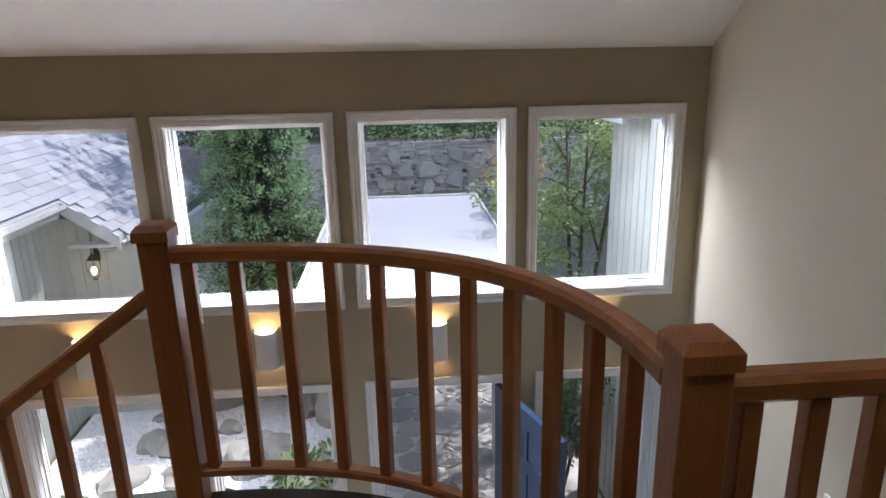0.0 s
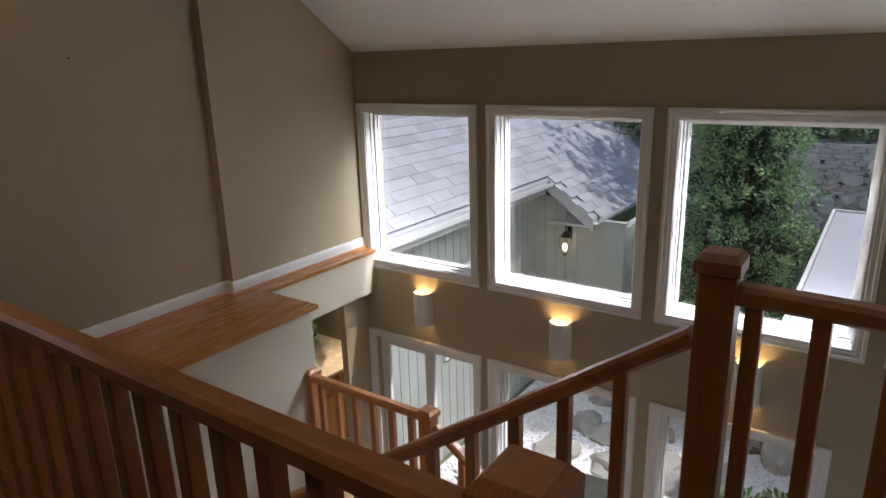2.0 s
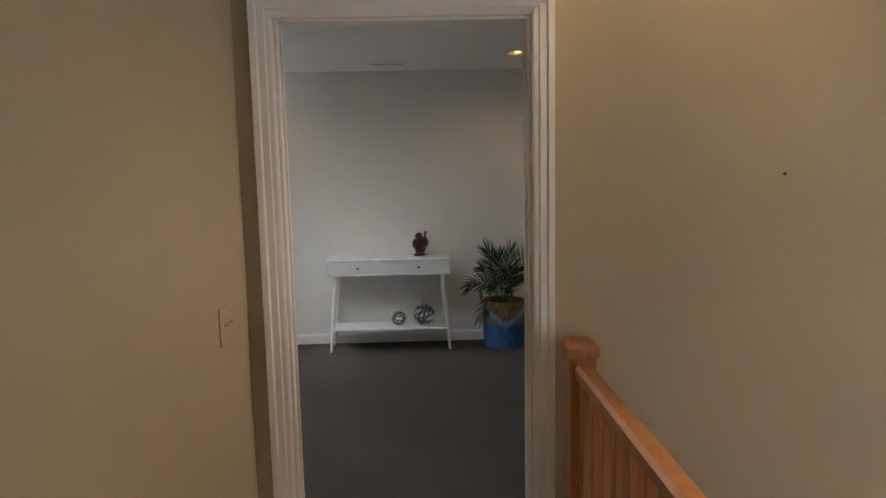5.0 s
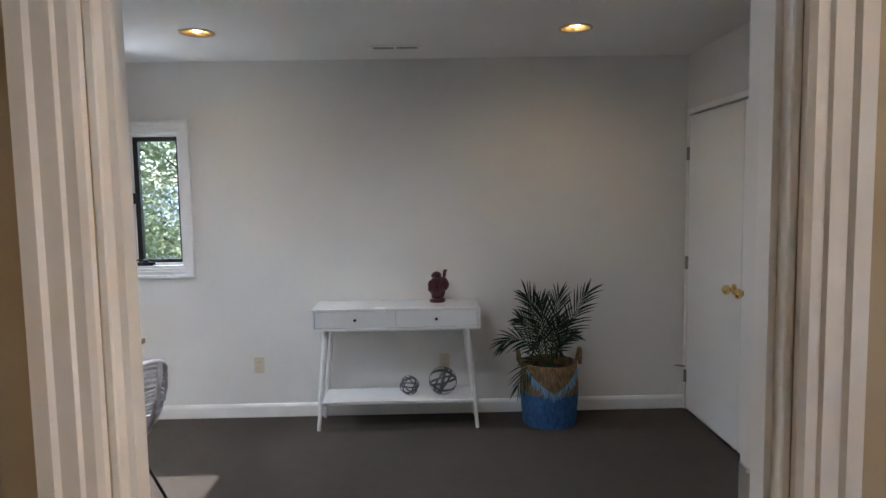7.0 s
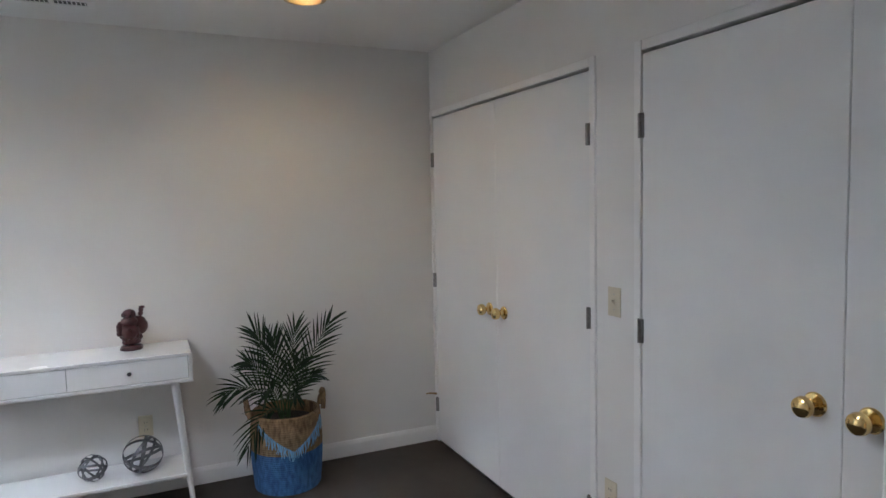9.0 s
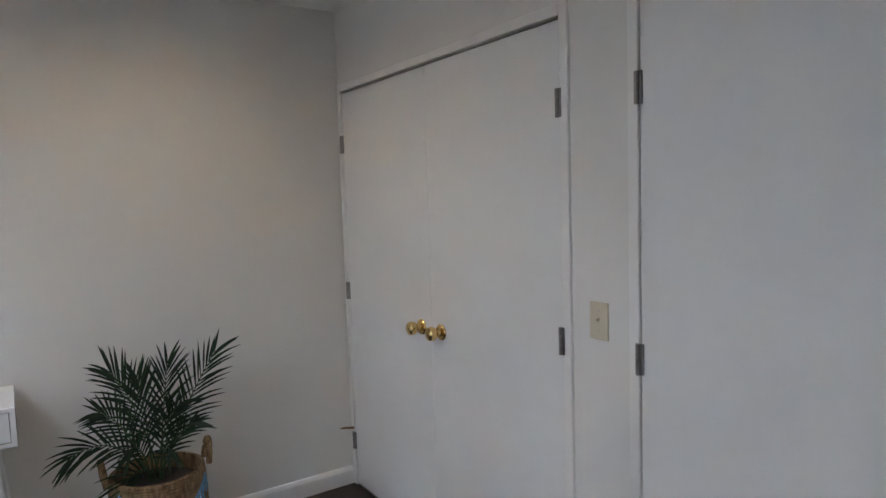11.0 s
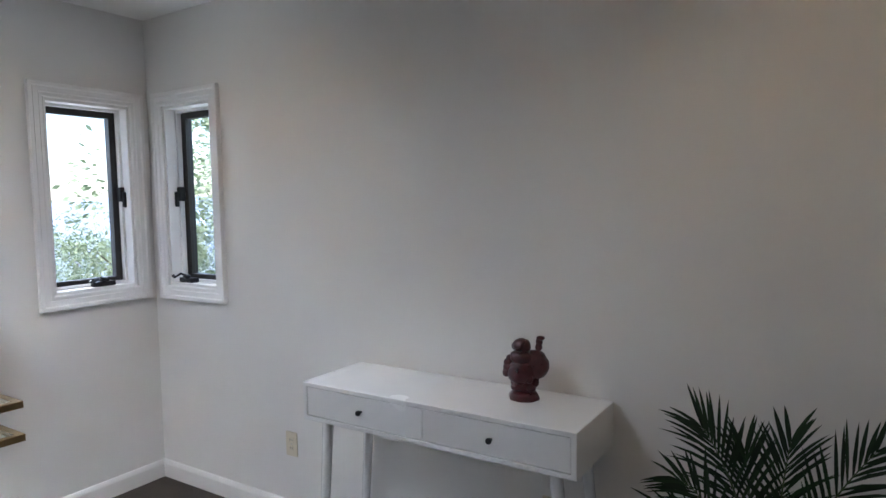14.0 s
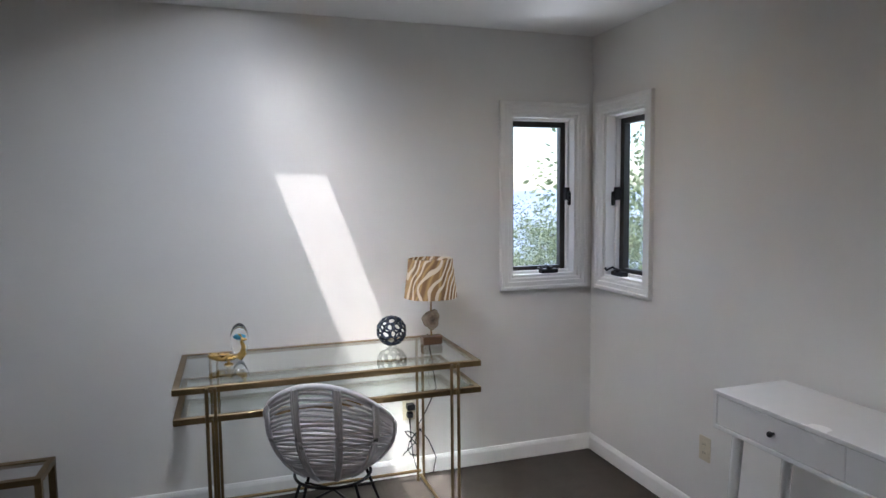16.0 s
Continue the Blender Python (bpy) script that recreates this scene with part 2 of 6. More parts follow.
def slab(bm, lo, hi, holes=()):
    """An upright or lying slab from lo to hi; each hole is a box (lo, hi) cut right through."""
    cuts = [sorted({lo[a], hi[a], *[h[k][a] for h in holes for k in (0, 1) if lo[a] < h[k][a] < hi[a]]}) for a in range(3)]
    size = [len(c) - 1 for c in cuts]

    def full(i):
        if any(i[a] < 0 or i[a] >= size[a] for a in range(3)):
            return False
        mid = [(cuts[a][i[a]] + cuts[a][i[a] + 1]) / 2 for a in range(3)]
        return not any(all(h[0][a] < mid[a] < h[1][a] for a in range(3)) for h in holes)

    made = {}

    def vert(i):
        if i not in made:
            made[i] = bm.verts.new([cuts[a][i[a]] for a in range(3)])
        return made[i]

    for i in [(x, y, z) for x in range(size[0]) for y in range(size[1]) for z in range(size[2])]:
        if not full(i):
            continue
        for a in range(3):
            for side in (0, 1):
                o = list(i)
                o[a] += 1 if side else -1
                if full(tuple(o)):
                    continue
                b, c = (a + 1) % 3, (a + 2) % 3
                quad = []
                for db, dc in ((0, 0), (1, 0), (1, 1), (0, 1)):
                    v = list(i)
                    v[a] += side
                    v[b] += db
                    v[c] += dc
                    quad.append(vert(tuple(v)))
                bm.faces.new(quad if side else quad[::-1])


def wall(name, lo, hi, holes, material, label, category="wall"):
    bm = bmesh.new()
    slab(bm, lo, hi, holes)
    return single(name, bm, material, label, category, kind="structure")


def strip_along(bm, a, b, section, out):
    """Extrudes the section [(outward, up)] from a to b; out is the level way outward."""
    a, b, out = Vector(a), Vector(b), Vector(out)
    ends = [[bm.verts.new(p + out * s + Vector((0, 0, u))) for s, u in section] for p in (a, b)]
    n = len(section)
    for k in range(n):
        bm.faces.new((ends[0][k], ends[0][(k + 1) % n], ends[1][(k + 1) % n], ends[1][k]))
    bm.faces.new(ends[0][::-1])
    bm.faces.new(ends[1])


BASE_SECTION = [(0.0, 0.0), (0.014, 0.0), (0.014, 0.072), (0.011, 0.082), (0.006, 0.092), (0.0, 0.095)]


def baseboard(a, b, out, material=None, label="white painted wooden baseboard along the wall"):
    bm = bmesh.new()
    strip_along(bm, a, b, BASE_SECTION, out)
    return single("baseboard", bm, material or TRIM, label, "baseboard", kind="structure")


def frame_part(name, parent, u0, u1, v0, v1, width, section, m, material, label=""):
    """A mitred picture-frame moulding round the opening u0..u1, v0..v1 in the plane (x, z) facing -y, moved by m.
    section: [(from the inner edge outward, proud of the wall)]"""
    bm = bmesh.new()
    rings = []
    for s, p in section:
        rings.append([bm.verts.new((u0 - s, -p, v0 - s)), bm.verts.new((u1 + s, -p, v0 - s)), bm.verts.new((u1 + s, -p, v1 + s)), bm.verts.new((u0 - s, -p, v1 + s))])
    n = len(rings)
    for i in range(n):
        a, b = rings[i], rings[(i + 1) % n]
        for k in range(4):
            bm.faces.new((a[k], a[(k + 1) % 4], b[(k + 1) % 4], b[k]))
    bmesh.ops.transform(bm, matrix=m, verts=bm.verts)
    return part(name, bm, material, parent, label)


CASING = [(0.0, 0.0), (0.0, 0.010), (0.006, 0.014), (0.020, 0.014), (0.024, 0.018), (0.046, 0.018), (0.052, 0.024), (0.068, 0.024), (0.070, 0.020), (0.070, 0.0)]

# ---- setting: bedroom ----
BX0, BX1, BY0, BY1, BH = -8.0, -4.43, -1.98, 2.0, 2.45
HALL_X = -4.35
FOYER_Y, FOYER_X1, LOW, GROUND = 4.165, 1.81, -2.86, -2.97
WIN_Z0, WIN_Z1 = -0.135, 1.077
UPPER = [(-4.205, -3.22), (-3.0, -1.985), (-1.758, -0.757), (-0.53, 0.44), (0.66, 1.59)]
LOWER = [(-4.22, -3.21, -2.80), (-3.005, -1.98, -2.62), (-1.75, -0.837, -2.62), (-0.514, 0.425, -2.84), (0.74, 1.59, -2.62)]
LOW_TOP = -0.845
STEP_X = -4.285
DOOR = (-0.157, 0.684, 2.05)

wall("wall_west", (BX0 - 0.16, BY0 - 0.16, -0.2), (BX0, BY1 + 0.7, BH + 0.25), [((-9, -1.845, 1.065), (-7, -1.466, 1.993))], WHITE_WALL, "off-white painted wall behind the console table")
wall("wall_south", (BX0, BY0 - 0.16, -0.2), (BX1, BY0, BH + 0.25), [((-7.895, -3, 1.067), (-7.476, -1, 1.993))], WHITE_WALL, "off-white painted wall behind the glass desk")
CLOSETS = [(-7.96, -6.405), (-6.115, -4.60)]
wall("wall_north", (BX0, BY1, -0.2), (BX1, BY1 + 0.12, BH + 0.25), [((a, 1, 0.0), (b, 3, 2.052)) for a, b in CLOSETS], WHITE_WALL, "off-white painted wall with two double closets")
wall("closet_back_wall", (BX0, BY1 + 0.68, -0.2), (BX1, BY1 + 0.7, BH + 0.25), [], WHITE_WALL, "plain off-white back wall of the closets")
wall("wall_east", (BX1, -1.98, -0.2), (HALL_X - 0.05, BY1 + 0.7, BH + 0.25), [((-9, DOOR[0], -0.03), (0, DOOR[1], DOOR[2]))], WHITE_WALL, "off-white bedroom side of the doorway wall")
wall("hall_wall_west", (HALL_X - 0.05, -1.6, LOW - 0.1), (HALL_X, 2.82, 3.4), [((-9, DOOR[0], -0.03), (0, DOOR[1], DOOR[2]))], TAN_PAINT, "tan painted hall wall beside the doorway")
wall("hall_wall_step", (HALL_X - 0.05, 2.82, -0.42), (STEP_X, FOYER_Y, 3.4), [], TAN_PAINT, "tan painted wall standing slightly proud above the ledge")
bm = bmesh.new()
slab(bm, (BX0, BY0, -0.2), (HALL_X, BY1 + 0.7, 0.0))
single("floor_bedroom", bm, CARPET, "grey-brown ribbed wall-to-wall carpet", "floor", kind="structure")
SKY_X, SKY_Y = (-6.15, -5.87), (-1.775, -0.32)
bm = bmesh.new()
slab(bm, (BX0, BY0, BH), (HALL_X - 0.05, BY1 + 0.7, BH + 0.03), [((SKY_X[0], SKY_Y[0], 2), (SKY_X[1], SKY_Y[1], 3)), ((-7.32, -1.12, 2), (-7.16, -0.96, 3)), ((-7.32, 0.98, 2), (-7.16, 1.14, 3))])
single("ceiling_bedroom", bm, CEILING_PAINT, "flat white painted ceiling with a narrow skylight", "ceiling", kind="structure")
# unseen slab added to keep sun out of the downlight holes, open above the skylight
bm = bmesh.new()
slab(bm, (BX0 - 0.25, BY0 - 0.25, BH + 0.20), (HALL_X - 0.06, BY1 + 0.95, BH + 0.26), [((SKY_X[0] - 0.06, SKY_Y[0] - 0.06, 2), (SKY_X[1] + 0.22, SKY_Y[1] + 0.2, 3))])
single("roof_bedroom", bm, TRIM, "plain unseen slab blocking sun above the bedroom ceiling", "roof", kind="structure")

# ---- setting: hall and foyer ----
bm = bmesh.new()
slab(bm, (HALL_X, -1.6, -0.28), (FOYER_X1, 0.87, 0.0))
single("floor_hall", bm, CARPET, "dark grey-brown carpet of the upper hall", "floor", kind="structure")
wall("hall_wall_south", (HALL_X, -0.41, 0.0), (-2.3, -0.29, 3.4), [], TAN_PAINT, "tan painted side wall of the hall")
wall("hall_wall_back", (-2.3, -1.72, 0.0), (FOYER_X1, -1.6, 3.4), [], TAN_PAINT, "plain tan wall behind the landing")
wall("hall_wall_return", (-2.42, -1.6, 0.0), (-2.3, -0.41, 3.4), [], TAN_PAINT, "plain tan return wall of the hall")
wall("foyer_wall_east", (FOYER_X1, -1.72, LOW - 0.1), (FOYER_X1 + 0.15, FOYER_Y, 3.4), [], CREAM_PAINT, "cream painted side wall of the tall foyer")
holes = [((a, 3, WIN_Z0), (b, 5, WIN_Z1)) for a, b in UPPER] + [((a, 3, z), (b, 5, LOW_TOP)) for a, b, z in LOWER]
wall("foyer_wall_north", (HALL_X - 0.05, FOYER_Y, LOW - 0.1), (FOYER_X1 + 0.15, FOYER_Y + 0.2, 1.70), holes, TAN_PAINT, "tan painted foyer wall with two rows of windows")
wall("foyer_pier_west", (HALL_X, 3.86, LOW), (STEP_X, FOYER_Y, -0.42), [], TAN_PAINT, "tan painted pier beside the kitchen opening")


def vault():
    """The sloping ceiling, then a flat one over the hall."""
    bm = bmesh.new()
    prof = [(4.175, 1.508), (1.62, 3.30), (-1.75, 3.30), (-1.75, 3.42), (1.58, 3.42), (4.175, 1.64)]
    ends = [[bm.verts.new((x, y, z + (dz if y > 4 else 0.0))) for y, z in prof] for x, dz in ((HALL_X - 0.08, 0.02), (FOYER_X1 + 0.1, -0.012))]
    for k in range(6):
        bm.faces.new((ends[0][k], ends[0][(k + 1) % 6], ends[1][(k + 1) % 6], ends[1][k]))
    bm.faces.new(ends[0])
    bm.faces.new(ends[1][::-1])
    single("ceiling_foyer", bm, CEILING_PAINT, "white painted ceiling sloping down to the window wall", "ceiling", kind="structure")


vault()
bm = bmesh.new()
slab(bm, (-7.8, -1.6, LOW - 0.12), (FOYER_X1, FOYER_Y, LOW))
FLOOR_TILE = plain("pale_floor_tile", (0.50, 0.44, 0.36), 0.35, vary=0.12, scale=3, fine=40, relief=0.05)
single("floor_foyer", bm, FLOOR_TILE, "pale tiled floor of the lower foyer", "floor", kind="structure")

# ---- the stair, its landing, and the ledge ----
STAIR_X, STAIR_Y0, STAIR_Y1, RISE, RUN = -1.03, 0.87, 1.83, 1.43 / 8, 0.245


def arc_point(a, grow=0.0):
    """A point of the rounded edge of the upper landing; a runs from 0 (south end) to 1 (west end)."""
    c, s = math.cos(a * math.pi / 2), math.sin(a * math.pi / 2)
    e = 2 / 2.4
    return -1.03 + (1.21 + grow) * c ** e, 0.85 + (0.995 + grow) * s ** e


def landing():
    bm = bmesh.new()
    edge = [(STAIR_X, 0.87)] + [(arc_point(0.02, 0.06)[0], 0.87)] + [arc_point(i / 24, 0.06) for i in range(1, 24)] + [(STAIR_X, 1.90)]
    lo = [bm.verts.new((x, y, -0.28)) for x, y in edge]
    hi = [bm.verts.new((x, y, 0.0)) for x, y in edge]
    n = len(edge)
    for k in range(n):
        bm.faces.new((lo[k], lo[(k + 1) % n], hi[(k + 1) % n], hi[k]))
    bm.faces.new(lo[::-1])
    bm.faces.new(hi)
    single("floor_landing", bm, CARPET, "rounded carpeted balcony at the stair head", "floor", kind="structure")


landing()


def flight(x0, way, y0, y1, top):
    """Eight risers down from the height top, starting at x0 and running along way."""
    st = thing("staircase", "oak staircase with carpet-free treads and white risers", "staircase", kind="structure")
    bm = bmesh.new()
    box(bm, 0, RUN + 0.025, y0, y1, -0.03, 0.0, 0.008)
    tread = None
    for i in range(7):
        z = top - RISE * (i + 1)
        x = x0 + way * RUN * i
        if tread is None:
            tread = part("tread", bm, OAK_Y, st)
            tread.matrix_basis = pose(x if way > 0 else x - RUN, 0, z)
        else:
            again(tread, pose(x if way > 0 else x - RUN, 0, z))
    riser = None
    for i in range(8):
        z = top - RISE * i
        x = x0 + way * RUN * i
        if riser is None:
            bm = bmesh.new()
            box(bm, -0.01, 0.01, y0, y1, -RISE, -0.032)
            riser = part("riser", bm, TRIM, st, "white painted riser")
            riser.matrix_basis = pose(x, 0, z)
        else:
            again(riser, pose(x, 0, z))
    for y in (y0 - 0.03, y1):
        bm = bmesh.new()
        xe = x0 + way * RUN * 7.4
        a, b = (x0, top + 0.02), (xe, top - RISE * 7.4)
        vs = [bm.verts.new(p) for yy in (y, y + 0.03) for p in ((a[0], yy, a[1]), (b[0], yy, b[1] + 0.02), (b[0], yy, b[1] - 0.3), (a[0], yy, a[1] - 0.3))]
        for q in ((0, 1, 2, 3), (7, 6, 5, 4), (0, 4, 5, 1), (1, 5, 6, 2), (2, 6, 7, 3), (3, 7, 4, 0)):
            bm.faces.new([vs[k] for k in q])
        part("stringer", bm, OAK, st)
    return st


flight(STAIR_X, -1, STAIR_Y0 + 0.03, STAIR_Y1 - 0.03, 0.0)
flight(-2.75, 1, 1.92, 2.84, -1.43)
bm = bmesh.new()
slab(bm, (HALL_X, 0.87, -1.55), (-2.75, 2.92, -1.43))
single("floor_half_landing", bm, LEDGE_OAK, "oak half landing between the two flights", "floor", kind="structure")
LEDGE_Z = -0.048
wall("ledge_wall", (HALL_X, 0.87, -1.43), (-3.69, 2.95, LEDGE_Z - 0.03), [], CREAM_PAINT, "cream painted wall below the oak ledge")
wall("ledge_beam", (HALL_X, 2.95, -0.42), (-4.18, FOYER_Y, LEDGE_Z - 0.03), [], CREAM_PAINT, "cream painted beam over the kitchen opening")
bm = bmesh.new()
box(bm, HALL_X, -3.65, 0.90, 2.985, LEDGE_Z - 0.03, LEDGE_Z, 0.008, segments=2)
box(bm, HALL_X, -4.16, 2.985, FOYER_Y, LEDGE_Z - 0.03, LEDGE_Z - 0.001, 0.006, segments=2)
single("ledge", bm, LEDGE_OAK, "varnished oak plant ledge above the stairwell", "ledge", kind="structure")
baseboard((HALL_X, 0.90, LEDGE_Z), (HALL_X, 2.82, LEDGE_Z), (1, 0, 0))
baseboard((STEP_X, 2.806, LEDGE_Z), (STEP_X, FOYER_Y, LEDGE_Z), (1, 0, 0))
baseboard((HALL_X + 0.014, 2.82, LEDGE_Z), (STEP_X, 2.82, LEDGE_Z), (0, -1, 0))
baseboard((HALL_X + 0.03, -0.29, 0), (-2.3, -0.29, 0), (0, 1, 0))
baseboard((BX0, BY0, 0), (BX0, BY1, 0), (1, 0, 0))
baseboard((BX0 + 0.014, BY0, 0), (BX1, BY0, 0), (0, 1, 0))
baseboard((-6.36, BY1, 0), (-6.16, BY1, 0), (0, -1, 0))


def shoe_mould():
    bm = bmesh.new()
    sec = [(0, 0), (0.020, 0), (0.018, 0.010), (0.010, 0.018), (0, 0.02)]
    strip_along(bm, (HALL_X + 0.014, 0.90, LEDGE_Z), (HALL_X + 0.014, 2.786, LEDGE_Z), sec, (1, 0, 0))
    strip_along(bm, (STEP_X + 0.014, 2.78, LEDGE_Z), (STEP_X + 0.014, FOYER_Y, LEDGE_Z), sec, (1, 0, 0))
    single("trim", bm, OAK_Y, "oak shoe moulding along the ledge", "trim", kind="structure")


shoe_mould()

# ---- kitchen seen under the ledge ----
wall("kitchen_wall_west", (-7.9, 2.6, LOW), (-7.8, 6.0, -0.42), [], CREAM_PAINT, "plain cream kitchen wall")
wall("kitchen_wall_north", (-7.8, 5.9, LOW), (-4.52, 6.0, -0.42), [], CREAM_PAINT, "plain cream kitchen end wall")
wall("kitchen_wall_south", (-7.8, 2.82, LOW), (HALL_X - 0.05, 2.95, -0.42), [], CREAM_PAINT, "plain cream kitchen side wall")
wall("kitchen_ceiling_panel", (-7.9, 2.7, -0.42), (-4.52, 6.0, -0.38), [], CEILING_PAINT, "plain white kitchen ceiling", "ceiling")
bm = bmesh.new()
slab(bm, (-7.8, FOYER_Y, LOW - 0.12), (-4.52, 6.0, LOW))
single("floor_kitchen", bm, FLOOR_TILE, "pale tiled kitchen floor", "floor", kind="structure")

# ---- railings ----
def newel_mesh(height):
    """A square post with a chamfered, slightly wider cap."""
    bm = bmesh.new()
    box(bm, -0.0445, 0.0445, -0.0445, 0.0445, 0, height - 0.05, 0.006)
    w = 0.0525
    lo = [bm.verts.new((sx * w, sy * w, height - 0.05)) for sx, sy in ((-1, -1), (1, -1), (1, 1), (-1, 1))]
    mid = [bm.verts.new((v.co.x, v.co.y, height - 0.018)) for v in lo]
    hi = [bm.verts.new((v.co.x * 0.72, v.co.y * 0.72, height)) for v in lo]
    for a, b in ((lo, mid), (mid, hi)):
        for k in range(4):
            bm.faces.new((a[k], a[(k + 1) % 4], b[(k + 1) % 4], b[k]))
    bm.faces.new(lo[::-1])
    bm.faces.new(hi)
    return mesh_of("newel", bm, OAK_Z)


def baluster_mesh(height):
    bm = bmesh.new()
    box(bm, -0.0195, 0.0195, -0.0195, 0.0195, 0, height, 0.004)
    return mesh_of("baluster", bm, OAK_Z)


def post(me, name, parent, x, y, z, rz=0.0, sz=1.0):
    ob = new(name, me)
    ob.parent = parent
    ob.matrix_basis = pose(x, y, z, 0, 0, rz) @ Matrix.Diagonal((1, 1, sz, 1))
    return ob


NEWEL = newel_mesh(0.985)
LOW_NEWEL = newel_mesh(0.95)
TALL_NEWEL = newel_mesh(1.288)
BALUSTER = baluster_mesh(0.765)
RAIL_TOP, RAIL_W, RAIL_H = 0.912, 0.062, 0.05


def rail_along(parent, points, top, name="handrail", flat=(RAIL_W, RAIL_H), material=OAK):
    bm = bmesh.new()
    tube(bm, [(x, y, z + top - flat[1] / 2) for x, y, z in points], 0, flat=flat)
    return part(name, bm, material, parent, smooth=40)


def level_railing(label, x0, x1, y, z, step=0.118, posts=()):
    r = thing("railing", label, "railing")
    rail_along(r, [(x0, y, z), (x1, y, z)], RAIL_TOP)
    rail_along(r, [(x0, y, z), (x1, y, z)], 0.145, "bottom_rail", (0.05, 0.035))
    n = max(2, round(abs(x1 - x0) / step))
    for i in range(n):
        post(BALUSTER, "baluster", r, x0 + (x1 - x0) * (i + 0.5) / n, y, z + 0.12, sz=0.97)
    for px, py, pz, me in posts:
        post(me, "newel", r, px, py, pz)
    return r


level_railing("honey oak hall railing above the stairwell", -4.22, -1.08, 0.828, 0.0, posts=[(-4.245, 0.825, 0, NEWEL), (-1.03, 0.828, -0.3, TALL_NEWEL)])
level_railing("honey oak balcony railing running to the foyer wall", 0.23, FOYER_X1, 0.86, 0.0, posts=[(0.195, 0.86, -0.3, TALL_NEWEL)])
level_railing("dark oak railing of the half landing", -3.66, -2.77, 2.885, -1.42, step=0.148, posts=[(-3.695, 2.90, -1.43, LOW_NEWEL), (-2.72, 2.885, -1.763, TALL_NEWEL)])


def curved_railing():
    r = thing("railing", "curved oak balcony railing over the foyer", "railing")
    pts = [arc_point(0.02 + 0.975 * i / 40) + (0.0,) for i in range(41)]
    rail_along(r, pts, RAIL_TOP)
    rail_along(r, pts, 0.145, "bottom_rail", (0.05, 0.035))
    way = [Vector(p) for p in pts]
    dist = [0.0]
    for a, b in zip(way, way[1:]):
        dist.append(dist[-1] + (b - a).length)
    step = (dist[-1] - 0.205 - 0.165) / 9
    for d in [0.165 + step * i for i in range(10)] + [dist[-1] - 0.062]:
        k = max(j for j in range(40) if dist[j] <= d)
        p = way[k].lerp(way[k + 1], (d - dist[k]) / (dist[k + 1] - dist[k]))
        tangent = way[k + 1] - way[k]
        post(BALUSTER, "baluster", r, p.x, p.y, 0.12, math.degrees(math.atan2(tangent.y, tangent.x)), 0.97)
    post(TALL_NEWEL, "newel", r, -1.03, 1.845, -0.3)
    return r


curved_railing()


def stair_railing(label, x0, z0, x1, z1, y):
    r = thing("railing", label, "railing")
    bm = bmesh.new()
    tube(bm, [(x0, y, z0 - 0.025), (x1, y, z1 - 0.025)], 0, flat=(RAIL_W, RAIL_H))
    part("handrail", bm, OAK, r, smooth=40)
    n = int((abs(x1 - x0) - 0.1) / 0.166)
    for i in range(n):
        f = (0.18 + 0.166 * i) / abs(x1 - x0)
        x, z = x0 + (x1 - x0) * f, z0 + (z1 - z0) * f
        post(BALUSTER, "baluster", r, x, y, z - 0.80, sz=1.0)
    return r


stair_railing("oak stair railing descending from the curved balcony", -1.08, 0.780, -2.77, -0.425, 1.85)
stair_railing("oak stair railing of the lower flight", -2.67, -0.55, -0.95, -1.76, 2.885)

# ---- outdoors: ground and large masses ----
GRASS = plain("lawn", (0.07, 0.10, 0.035), 0.9, vary=0.35, scale=0.8, fine=30, relief=0.6, dist=0.02)


def ground_z(x, y):
    """Level round the house, falling away into the valley to the south and west."""
    return GROUND - min(62.0, 0.28 * math.hypot(max(0.0, -x - 10.0), max(0.0, -y - 5.0)))


def ground():
    bm = bmesh.new()
    xs = [-420, -300, -210, -150, -110, -80, -58, -42, -30, -22, -17, -14, -12, -10, 0, 60, 420]
    ys = [-420, -300, -210, -150, -110, -80, -58, -42, -30, -22, -16, -12, -9, -7, -5, 0, 60, 420]
    grid = [[bm.verts.new((x, y, ground_z(x, y))) for y in ys] for x in xs]
    for p, q in zip(grid, grid[1:]):
        for k in range(len(ys) - 1):
            bm.faces.new((p[k], q[k], q[k + 1], p[k + 1]))
    single("ground", bm, GRASS, "mown grass and soil falling away below the house", "ground", kind="structure", smooth=60)


ground()

# ---- windows and doors ----
JAMB_STEPS = [(-0.004, -0.002), (-0.004, -0.055), (-0.012, -0.055), (-0.012, -0.09), (-0.026, -0.09), (-0.026, -0.125), (-0.032, -0.125), (-0.032, -0.14), (0.006, -0.14), (0.006, -0.002)]


def pane_of(parent, x0, x1, y, z0, z1, m=None):
    bm = bmesh.new()
    box(bm, x0, x1, y - 0.003, y + 0.003, z0, z1, m=m)
    p = part("pane", bm, PANE, parent, "clear glass pane")
    p.visible_shadow = False
    return p


